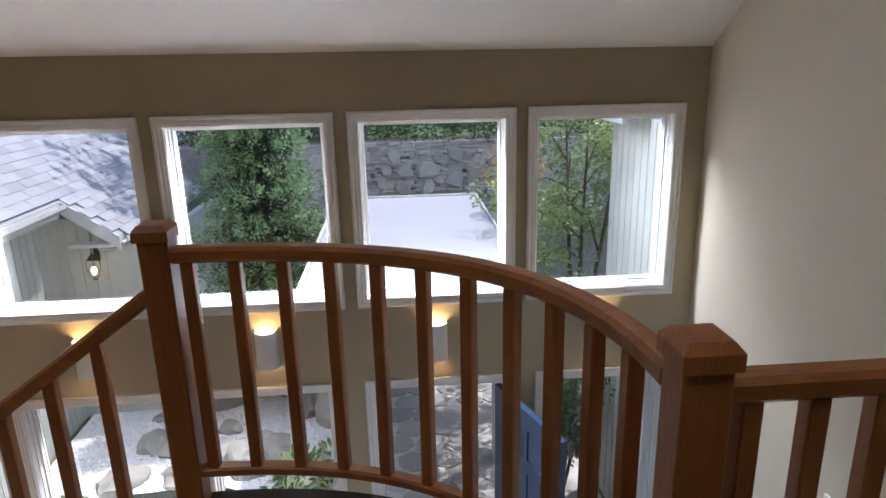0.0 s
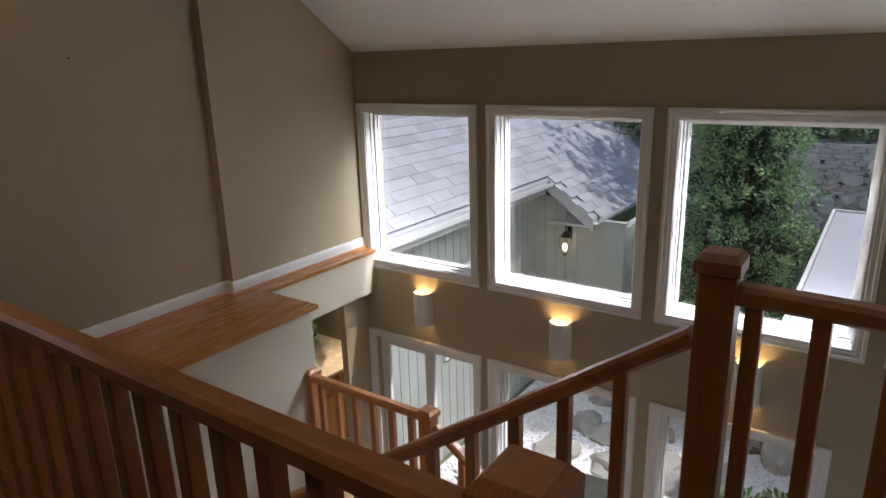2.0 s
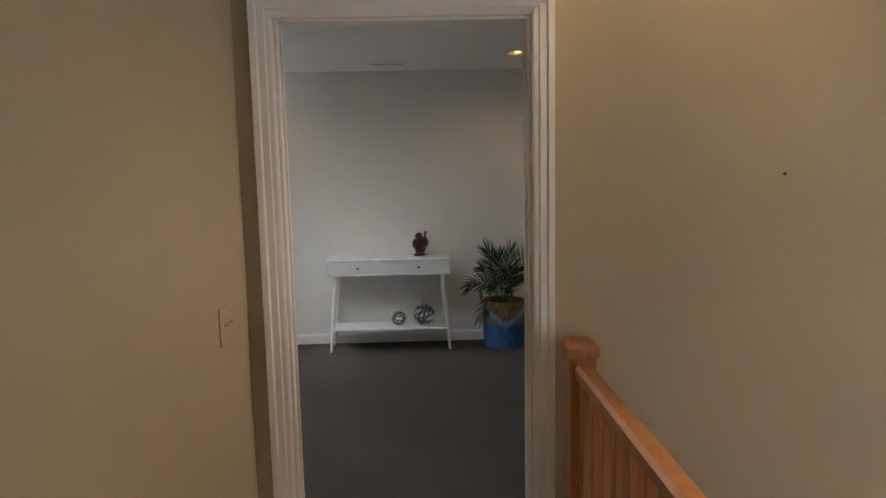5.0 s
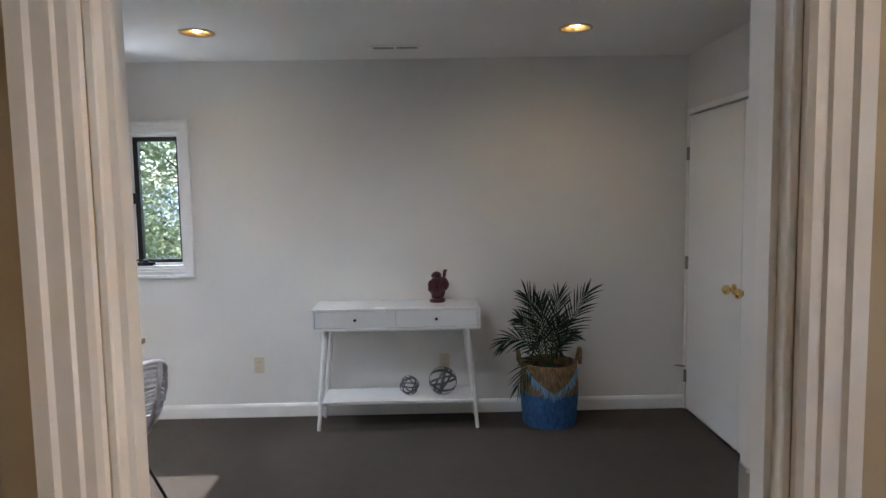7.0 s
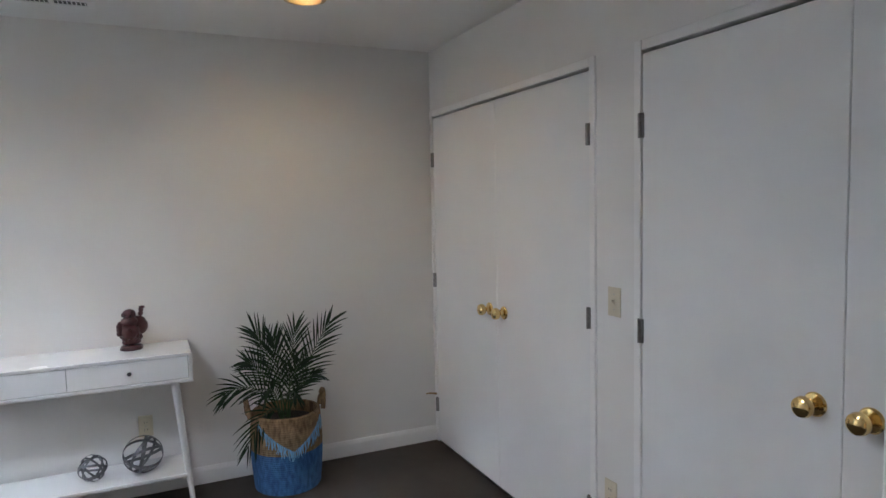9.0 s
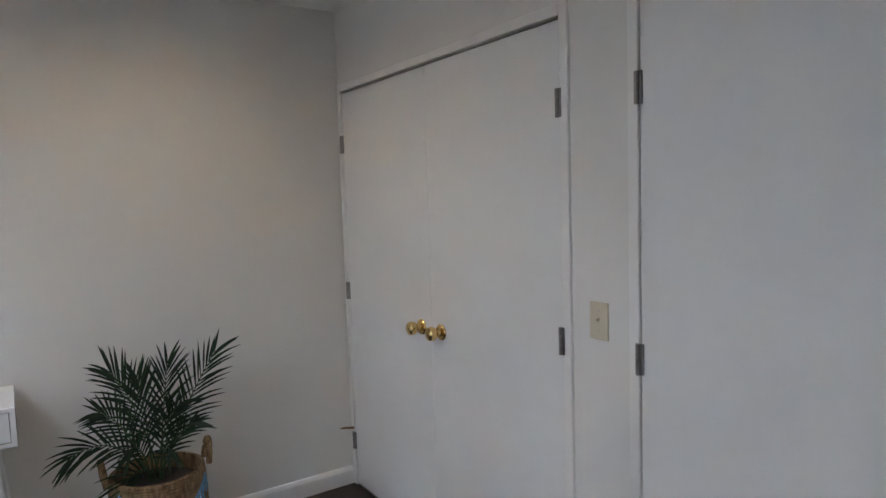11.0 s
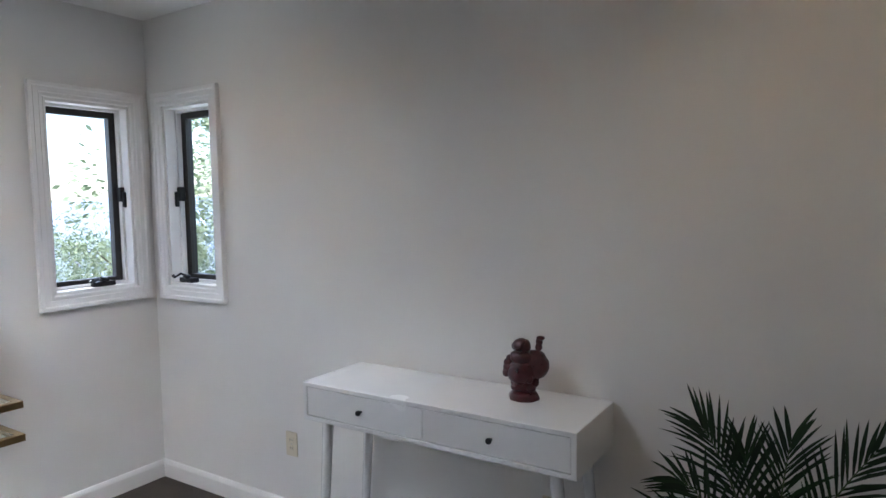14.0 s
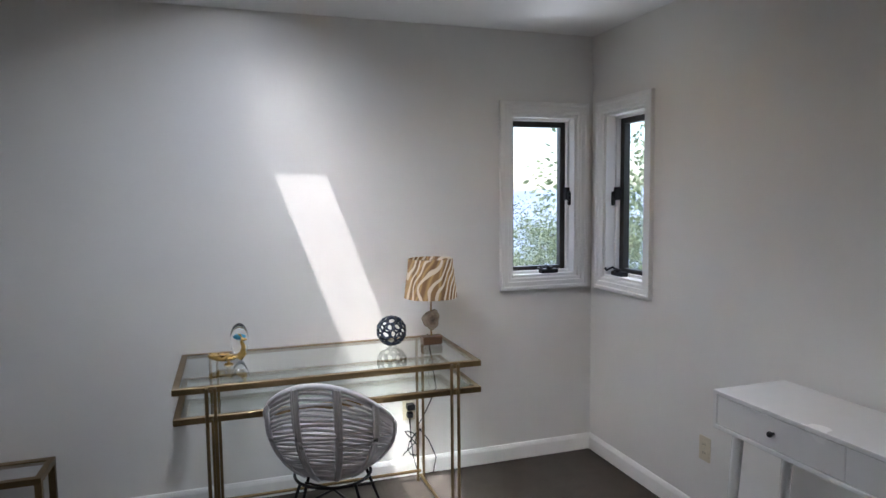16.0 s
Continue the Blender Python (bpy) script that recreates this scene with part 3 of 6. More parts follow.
def fixed_window(n, x0, x1, z0, z1, label, sill=True):
    w = thing("window_%d" % n, label, "window", kind="structure")
    m = pose(0, FOYER_Y, 0)
    frame_part("casing", w, x0, x1, z0, z1, 0.07, CASING, m, TRIM)
    bm = bmesh.new()
    rings = [[bm.verts.new((a, FOYER_Y - p, b)) for a, b in ((x0 - s, z0 - s), (x1 + s, z0 - s), (x1 + s, z1 + s), (x0 - s, z1 + s))] for s, p in JAMB_STEPS]
    for i in range(len(rings)):
        a, b = rings[i], rings[(i + 1) % len(rings)]
        for k in range(4):
            bm.faces.new((a[k], a[(k + 1) % 4], b[(k + 1) % 4], b[k]))
    part("window_frame", bm, TRIM, w)
    pane_of(w, x0 + 0.02, x1 - 0.02, FOYER_Y + 0.132, z0 + 0.02, z1 - 0.02)
    return w


for i, (a, b) in enumerate(UPPER):
    fixed_window(i + 1, a, b, WIN_Z0, WIN_Z1, "white-framed fixed upper foyer window with stepped jambs")
for i, (a, b, z) in enumerate(LOWER):
    if i in (1, 2, 4):
        fixed_window(i + 6, a, b, z, LOW_TOP, "white-framed lower foyer window looking on the garden")


def slider():
    a, b, z = LOWER[0]
    w = thing("door_2", "white sliding glass patio door standing half open", "sliding door", kind="structure")
    frame_part("casing", w, a, b, z, LOW_TOP, 0.07, CASING, pose(0, FOYER_Y, 0), TRIM)
    for x0, x1, y in ((a, a + 0.56, FOYER_Y + 0.06), (b - 0.56, b, FOYER_Y + 0.11)):
        bm = bmesh.new()
        slab(bm, (x0, y, z), (x1, y + 0.04, LOW_TOP), [((x0 + 0.08, y - 1, z + 0.1), (x1 - 0.08, y + 1, LOW_TOP - 0.09))])
        p = part("sash", bm, TRIM, w)
        pane_of(p, x0 + 0.07, x1 - 0.07, y + 0.02, z + 0.09, LOW_TOP - 0.08)


slider()

BLUE_PAINT = plain("navy_door_paint", (0.028, 0.055, 0.125), 0.35, vary=0.12, scale=3, fine=50, relief=0.08)
IRON = plain("dark_iron", (0.03, 0.028, 0.026), 0.45, 0.7, vary=0.2, relief=0.1)


def entry_door():
    a, b, z = LOWER[3]
    d = thing("door_1", "navy blue panelled front door standing open inward", "door", kind="structure")
    frame_part("casing", d, a, b, z, LOW_TOP, 0.07, CASING, pose(0, FOYER_Y, 0), TRIM)
    for x0, x1 in ((a, a + 0.03), (b - 0.03, b)):
        bm = bmesh.new()
        box(bm, x0, x1, FOYER_Y + 0.002, FOYER_Y + 0.18, z, LOW_TOP, 0.003)
        part("jamb", bm, TRIM, d)
    bm = bmesh.new()
    box(bm, a, b, FOYER_Y + 0.02, FOYER_Y + 0.2, z - 0.01, z + 0.02, 0.004)
    part("threshold", bm, AGED_BRASS, d)
    m = pose(b - 0.035, FOYER_Y + 0.0, z + 0.01, 0, 0, 109.5)
    h, w = LOW_TOP - z - 0.02, 0.86
    bm = bmesh.new()
    cells = [(0.11, 0.40), (0.46, 0.75)]
    rows = [(0.22, 0.82), (0.95, 1.50), (1.60, 1.84)]
    slab(bm, (-w, -0.022, 0), (0, 0.022, h), [((-x1, -1, z0), (-x0, 1, z1)) for x0, x1 in cells for z0, z1 in rows])
    bmesh.ops.transform(bm, matrix=m, verts=bm.verts)
    leaf = part("door_leaf", bm, BLUE_PAINT, d)
    for x0, x1 in cells:
        for z0, z1 in rows:
            bm = bmesh.new()
            box(bm, -x1 - 0.005, -x0 + 0.005, -0.014, 0.014, z0 - 0.005, z1 + 0.005, 0.012, m=m)
            part("panel", bm, BLUE_PAINT, leaf)
    bm = bmesh.new()
    lathe(bm, [(0.0, 0.0), (0.028, 0.0), (0.026, 0.012), (0.0, 0.016)], 16, m @ pose(-0.40, -0.022, 1.54, 90))
    ring = [Vector((-0.40 + 0.05 * math.sin(k * math.pi / 8), -0.045, 1.48 + 0.055 * math.cos(k * math.pi / 8))) for k in range(16)]
    tube(bm, [m @ p for p in ring], 0.007, 6, closed=True)
    part("knocker", bm, IRON, leaf, "dark iron ring knocker", smooth=40)
    bm = bmesh.new()
    lathe(bm, [(0.0, 0.0), (0.03, 0.0), (0.03, 0.008), (0.012, 0.012), (0.012, 0.04), (0.028, 0.05), (0.028, 0.07), (0.0, 0.078)], 16, m @ pose(-0.79, -0.022, 0.95, 90))
    part("door_handle", bm, IRON, leaf, smooth=40)


entry_door()


def hall_doorway():
    y0, y1, h = DOOR
    d = thing("door_3", "white painted bedroom doorway, its flush door swung wide open", "door", kind="structure")
    for face, sx in ((HALL_X, 1), (BX1, -1)):
        bm = bmesh.new()
        prof = [(0, 0), (0, 0.011), (0.008, 0.015), (0.022, 0.015), (0.026, 0.019), (0.048, 0.019), (0.054, 0.024), (0.074, 0.024), (0.076, 0.0)]
        pts = [[bm.verts.new((face + sx * p, y, z)) for s, p in prof for y, z in [f(s)]] for f in (
            lambda s: (y0 - s, 0.0), lambda s: (y0 - s, h + s), lambda s: (y1 + s, h + s), lambda s: (y1 + s, 0.0))]
        n = len(prof)
        for a, b in zip(pts, pts[1:]):
            for k in range(n):
                bm.faces.new((a[k], a[(k + 1) % n], b[(k + 1) % n], b[k]))
        bm.faces.new(pts[0])
        bm.faces.new(pts[3][::-1])
        part("casing", bm, TRIM, d)
    bm = bmesh.new()
    box(bm, BX1 + 0.001, HALL_X - 0.001, y0, y0 + 0.012, 0, h, 0.002)
    box(bm, BX1 + 0.001, HALL_X - 0.001, y1 - 0.012, y1, 0, h, 0.002)
    box(bm, BX1 + 0.001, HALL_X - 0.001, y0 + 0.013, y1 - 0.013, h - 0.012, h, 0.002)
    box(bm, BX1 + 0.045, BX1 + 0.057, y0 + 0.0125, y0 + 0.022, 0, h - 0.0125)
    box(bm, BX1 + 0.045, BX1 + 0.057, y1 - 0.022, y1 - 0.0125, 0, h - 0.0125)
    part("jamb", bm, TRIM, d)
    m = pose(BX1 - 0.026, y1 + 0.004, 0.012, 0, 0, 0.3)
    bm = bmesh.new()
    box(bm, -0.034, 0, 0, 0.79, 0, h - 0.02, 0.002, m=m)
    leaf = part("door_leaf", bm, DOOR_PAINT, d)
    for z in (0.22, 1.04, 1.80):
        bm = bmesh.new()
        box(bm, -0.030, 0.004, -0.003, 0.002, z, z + 0.09, 0.001, m=m)
        lathe(bm, [(0.006, z), (0.006, z + 0.09)], 10, m @ pose(0.006, -0.004, 0))
        part("hinge", bm, STEEL, leaf, smooth=40)
    bm = bmesh.new()
    lathe(bm, KNOB, 20, m @ pose(-0.035, 0.73, 0.94, 0, -90))
    part("knob", bm, BRASS, leaf, smooth=35)


KNOB = [(0.0, 0.0), (0.033, 0.0), (0.034, 0.004), (0.030, 0.009), (0.014, 0.012), (0.012, 0.026), (0.018, 0.032), (0.027, 0.040), (0.030, 0.052), (0.027, 0.064), (0.016, 0.071), (0.0, 0.073)]
hall_doorway()


DARK_STEEL = plain("tarnished_steel", (0.27, 0.26, 0.25), 0.42, 1.0, vary=0.2, scale=30, fine=120, relief=0.1)


def closet(n, x0, x1, hinge_left, hinge_right, hook=False):
    d = thing("door_%d" % n, "flush white double closet doors with brass knobs, shut", "closet door", kind="structure")
    mid = (x0 + x1) / 2
    bm = bmesh.new()
    y = BY1
    for a, b, zt in ((x0 - 0.032, x0 + 0.004, 2.085), (x1 - 0.004, x1 + 0.032, 2.085)):
        box(bm, a, b, y - 0.010, y + 0.11, 0, zt, 0.003)
    box(bm, x0 + 0.005, x1 - 0.005, y - 0.009, y + 0.11, 2.048, 2.084, 0.003)
    part("jamb", bm, TRIM, d)
    for a, b, s in ((x0 + 0.006, mid - 0.0012, 1), (mid + 0.0012, x1 - 0.006, -1)):
        bm = bmesh.new()
        box(bm, a, b, y - 0.004, y + 0.031, 0.012, 2.036, 0.0025)
        leaf = part("door_leaf", bm, DOOR_PAINT, d)
        bm = bmesh.new()
        lathe(bm, KNOB, 24, pose(mid - s * 0.075, y - 0.004, 0.955, 90))
        part("knob", bm, BRASS, leaf, "polished brass knob", smooth=35)
        hx = a if s > 0 else b
        for z in (0.20, 0.995, 1.74):
            bm = bmesh.new()
            box(bm, hx - 0.014, hx + 0.012, y - 0.0125, y - 0.005, z, z + 0.088, 0.001)
            for k in range(3):
                lathe(bm, [(0.0065, z + 0.030 * k), (0.0065, z + 0.030 * k + 0.027)], 10, pose(hx - 0.002, y - 0.015, 0))
            part("hinge", bm, DARK_STEEL, leaf, "tarnished steel hinge", smooth=40)
        if hook and s > 0:
            bm = bmesh.new()
            tube(bm, [(hx - 0.004, y - 0.012, 0.31), (hx - 0.014, y - 0.05, 0.315), (hx - 0.03, y - 0.075, 0.312)], [0.007, 0.006, 0.004], 8)
            part("door_stop", bm, AGED_BRASS, leaf, smooth=50)
    # dark strip behind both leaves, added as the shade in their gap
    bm = bmesh.new()
    box(bm, mid - 0.004, mid + 0.004, y + 0.032, y + 0.04, 0.012, 2.04)
    part("meeting_strip", bm, DARK_FRAME, d)


closet(4, CLOSETS[0][0], CLOSETS[0][1], True, True, True)
closet(5, CLOSETS[1][0], CLOSETS[1][1], True, True)


def casement(n, u0, u1, z0, z1, m, label):
    """A dark-sashed casement in the plane y = 0 facing -y (into the room), moved by m."""
    w = thing("window_%d" % n, label, "window", kind="structure")
    frame_part("casing", w, u0, u1, z0, z1, 0.07, CASING, m, TRIM)
    bm = bmesh.new()
    slab(bm, (u0 - 0.001, 0.001, z0 - 0.001), (u1 + 0.001, 0.155, z1 + 0.001), [((u0 + 0.014, -1, z0 + 0.014), (u1 - 0.014, 1, z1 - 0.014))])
    slab(bm, (u0 + 0.0145, 0.06, z0 + 0.0145), (u1 - 0.0145, 0.085, z1 - 0.0145), [((u0 + 0.028, -1, z0 + 0.030), (u1 - 0.028, 1, z1 - 0.028))])
    bmesh.ops.transform(bm, matrix=m, verts=bm.verts)
    part("window_frame", bm, TRIM, w)
    bm = bmesh.new()
    slab(bm, (u0 + 0.016, 0.090, z0 + 0.022), (u1 - 0.016, 0.13, z1 - 0.016), [((u0 + 0.058, -1, z0 + 0.052), (u1 - 0.058, 1, z1 - 0.058))])
    bmesh.ops.transform(bm, matrix=m, verts=bm.verts)
    sash = part("sash", bm, DARK_FRAME, w, "dark bronze sash")
    pane_of(sash, u0 + 0.052, u1 - 0.052, 0.112, z0 + 0.048, z1 - 0.052, m)
    side = n % 2
    ul = (u1 - 0.02) if side else (u0 + 0.02)
    bm = bmesh.new()
    zl = z0 + 0.44
    box(bm, ul - 0.018, ul + 0.018, 0.052, 0.088, zl, zl + 0.075, 0.004)
    box(bm, ul - 0.008, ul + 0.008, 0.035, 0.056, zl - 0.03, zl + 0.05, 0.004)
    bmesh.ops.transform(bm, matrix=m, verts=bm.verts)
    part("sash_lock", bm, BLACK_METAL, w, "black sash lock")
    bm = bmesh.new()
    um = (u0 + u1) / 2 + (0.05 if side else -0.09)
    box(bm, um - 0.055, um + 0.055, 0.018, 0.060, z0 + 0.014, z0 + 0.040, 0.008, segments=2)
    box(bm, um - 0.02, um + 0.02, 0.010, 0.04, z0 + 0.036, z0 + 0.056, 0.006)
    tube(bm, [(um, 0.022, z0 + 0.05), (um - 0.03, 0.012, z0 + 0.062), (um - 0.075, 0.004, z0 + 0.040), (um - 0.085, 0.002, z0 + 0.052)], [0.007, 0.006, 0.006, 0.008], 8)
    bmesh.ops.transform(bm, matrix=m, verts=bm.verts)
    part("crank_handle", bm, BLACK_METAL, w, "black folding crank handle", smooth=40)
    return w


casement(11, -7.895, -7.476, 1.067, 1.993, pose(0, BY0, 0) @ Matrix.Diagonal((-1, -1, 1, 1)) @ pose(15.371, 0, 0), "dark-sashed casement window in the desk wall")
casement(12, -1.845, -1.466, 1.065, 1.993, pose(BX0, 0, 0, 0, 0, 90), "dark-sashed casement window in the console wall")


def skylight():
    w = thing("window_13", "narrow ceiling skylight with a white-painted shaft", "skylight", kind="structure")
    bm = bmesh.new()
    slab(bm, (SKY_X[0] - 0.02, SKY_Y[0] - 0.02, BH + 0.002), (SKY_X[1] + 0.02, SKY_Y[1] + 0.02, BH + 0.05), [((SKY_X[0], SKY_Y[0], 2), (SKY_X[1], SKY_Y[1], 3))])
    part("window_frame", bm, CEILING_PAINT, w)
    bm = bmesh.new()
    box(bm, SKY_X[0] - 0.02, SKY_X[1] + 0.02, SKY_Y[0] - 0.02, SKY_Y[1] + 0.02, BH + 0.055, BH + 0.061)
    p = part("pane", bm, PANE, w, "clear skylight pane")
    p.visible_shadow = False


skylight()

# ---- bedroom furniture ----
WHITE_LACQUER = plain("white_lacquer", (0.78, 0.78, 0.77), 0.24, vary=0.02, scale=3, fine=60, relief=0.03, coat=0.3)


def console_table():
    t = thing("console_table", "white lacquered console table with two drawers and splayed legs", "table")
    x0, x1, y0, y1, zb, zt = -7.985, -7.645, -0.545, 0.535, 0.672, 0.815
    bm = bmesh.new()
    slab(bm, (x0, y0, zb), (x1, y1, zt), [((x1 - 0.30, y0 + 0.018, zb + 0.016), (x1 + 1, y1 - 0.018, zt - 0.016))])
    bmesh.ops.bevel(bm, geom=[e for e in bm.edges if e.is_convex], offset=0.002, segments=1, affect="EDGES")
    body = part("body", bm, WHITE_LACQUER, t)
    mid = (y0 + y1) / 2
    for a, b in ((y0 + 0.020, mid - 0.0012), (mid + 0.0012, y1 - 0.020)):
        bm = bmesh.new()
        box(bm, x1 - 0.26, x1 - 0.004, a, b, zb + 0.0185, zt - 0.0185, 0.0015)
        d = part("drawer", bm, WHITE_LACQUER, t)
        bm = bmesh.new()
        lathe(bm, [(0.0, 0), (0.005, 0), (0.005, 0.010), (0.0095, 0.014), (0.0105, 0.019), (0.008, 0.024), (0, 0.026)], 14, pose(x1 - 0.004, (a + b) / 2, (zb + zt) / 2, 0, 90))
        part("knob", bm, BLACK_METAL, d, "small dark metal knob", smooth=40)
    for sy, ya, yb in ((1, 0.452, 0.515), (-1, -0.462, -0.530)):
        for xa, xb in ((-7.690, -7.700), (-7.935, -7.955)):
            bm = bmesh.new()
            tube(bm, [(xa, ya, zb), (xa * 0.5 + xb * 0.5, (ya + yb) / 2, zb / 2), (xb, yb, 0.0)], [0.021, 0.0175, 0.0125], 14)
            part("leg", bm, WHITE_LACQUER, t, smooth=50)
    bm = bmesh.new()
    box(bm, -7.965, -7.675, -0.505, 0.492, 0.182, 0.200, 0.003)
    part("shelf", bm, WHITE_LACQUER, t)
    for a in (-0.500, 0.468):
        bm = bmesh.new()
        box(bm, -7.95, -7.70, a, a + 0.018, 0.155, 0.181, 0.002)
        part("shelf_support", bm, WHITE_LACQUER, t)


console_table()


def figurine():
    """A carved, rounded resin figure with a sack, on a small plinth, as one mesh."""
    bm = bmesh.new()

    def blob(x, y, z, rx, ry, rz, sub=3):
        vs = bmesh.ops.create_icosphere(bm, subdivisions=sub, radius=1.0)["verts"]
        for v in vs:
            n = v.co.copy()
            k = 1 + 0.10 * noise.noise(n * 2.2 + Vector((x, y, z)) * 40)
            v.co = Vector((x + n.x * rx * k, y + n.y * ry * k, z + n.z * rz * k))
    lathe(bm, [(0.0, 0), (0.046, 0), (0.048, 0.006), (0.044, 0.018), (0.038, 0.024), (0, 0.026)], 8)
    blob(0, 0, 0.050, 0.030, 0.036, 0.030)
    blob(0.010, -0.020, 0.040, 0.020, 0.018, 0.014, 2)
    blob(0.010, 0.024, 0.042, 0.020, 0.016, 0.014, 2)
    blob(0.006, -0.004, 0.092, 0.038, 0.044, 0.044)
    blob(0.022, -0.008, 0.086, 0.028, 0.034, 0.034)
    blob(-0.012, 0.030, 0.112, 0.038, 0.042, 0.050)
    blob(0.008, -0.004, 0.138, 0.030, 0.036, 0.026)
    blob(0.008, -0.004, 0.174, 0.024, 0.028, 0.026)
    blob(0.026, -0.006, 0.166, 0.008, 0.014, 0.008, 2)
    blob(0.006, -0.030, 0.172, 0.006, 0.006, 0.011, 2)
    for p in ((0.006, -0.040, 0.130), (0.012, -0.046, 0.118), (0.018, -0.046, 0.104)):
        blob(*p, 0.015, 0.013, 0.014, 2)
    blob(0.022, -0.046, 0.088, 0.014, 0.014, 0.016, 2)
    for p in ((-0.004, 0.040, 0.150), (-0.006, 0.044, 0.172), (-0.006, 0.046, 0.190)):
        blob(*p, 0.010, 0.011, 0.014, 2)
    blob(-0.004, 0.050, 0.202, 0.012, 0.013, 0.008, 2)
    for k in range(9):
        a = k * 0.7
        blob(0.030 * math.cos(a), 0.036 * math.sin(a), 0.066 + 0.008 * math.sin(a * 3), 0.010, 0.012, 0.016, 2)
    m = plain("rosewood_resin", (0.050, 0.0065, 0.009), 0.3, vary=0.5, scale=40, fine=200, relief=0.3, coat=0.2)
    ob = single("figurine", bm, m, "dark red carved resin figurine with a round sack", "figurine", smooth=60)
    ob.matrix_basis = pose(-7.865, 0.266, 0.815, 0, 0, 8) @ Matrix.Diagonal((1.0, 1.14, 1.04, 1))


figurine()


def strap_orb(x, y, z, r, turn, label):
    o = thing("decorative_orb", label, "ornament", pose(x, y, z + r, 15, 25, turn))
    m = plain("galvanised_strap", (0.15, 0.15, 0.155), 0.42, 0.8, vary=0.35, scale=30, fine=120, relief=0.2)
    bm0 = bmesh.new()
    w, th = r * 0.078, 0.0022
    n = 40
    rings = []
    for i in range(n):
        a = 2 * math.pi * i / n
        c, s = math.cos(a), math.sin(a)
        rings.append([bm0.verts.new((q * c, q * s, h)) for q, h in ((r, -w), (r, w), (r - th, w), (r - th, -w))])
    for i in range(n):
        a, b = rings[i], rings[(i + 1) % n]
        for k in range(4):
            bm0.faces.new((a[k], a[(k + 1) % 4], b[(k + 1) % 4], b[k]))
    me = None
    for i, (rx, ry, sc) in enumerate(((0, 0, 1), (60, 0, 0.99), (-60, 0, 0.98), (90, 55, 0.97), (90, -55, 0.96), (35, 90, 0.985))):
        if me is None:
            p = part("strap", bm0, m, o, smooth=50)
            me = p.data
        else:
            p = new("strap", me)
            p.parent = o
        p.matrix_basis = pose(0, 0, 0, rx, ry, i * 31) @ Matrix.Diagonal((sc, sc, sc, 1))


strap_orb(-7.79, 0.067, 0.2, 0.066, 20, "small galvanised strap orb on the console shelf")
strap_orb(-7.79, 0.292, 0.2, 0.094, 55, "large galvanised strap orb on the console shelf")


def coil_wall(bm, rows, segs=44):
    prof = []
    for i, (r0, z0) in enumerate(rows[:-1]):
        r1, z1 = rows[i + 1]
        for k in range(4):
            f = k / 4
            prof.append((r0 + (r1 - r0) * f + 0.0045 * math.sin(math.pi * f), z0 + (z1 - z0) * f))
    prof.append(rows[-1])
    inner = [(r - 0.012, z) for r, z in reversed(rows)]
    lathe(bm, prof + inner, segs, cap=False)


def woven_material(name, a, b):
    m, t, bs, l = nodes_of(name)
    v = coords(t, (1, 1, 0.35))
    n, n2 = noise_of(t, v, 60, 3), noise_of(t, coords(t), 260, 2)
    col = mixer(t, ramp(t, n, (0.35, 0.0), (0.65, 1.0)), a, b)
    col = mixer(t, ramp(t, n2, (0.45, 0.0), (0.7, 0.5)), col, tuple(c * 0.5 for c in a))
    l.new(col, bs.inputs["Base Color"])
    bs.inputs["Roughness"].default_value = 0.85
    bump(t, n2, 0.8, 0.003, bs)
    return m


SEAGRASS = woven_material("seagrass", (0.13, 0.078, 0.036), (0.34, 0.22, 0.11))
BLUE_WEAVE = woven_material("blue_seagrass", (0.022, 0.075, 0.20), (0.055, 0.16, 0.36))
FRINGE = plain("pale_blue_yarn", (0.20, 0.38, 0.58), 0.9, vary=0.25, scale=30, fine=200, relief=0.4, random_tint=0.3)


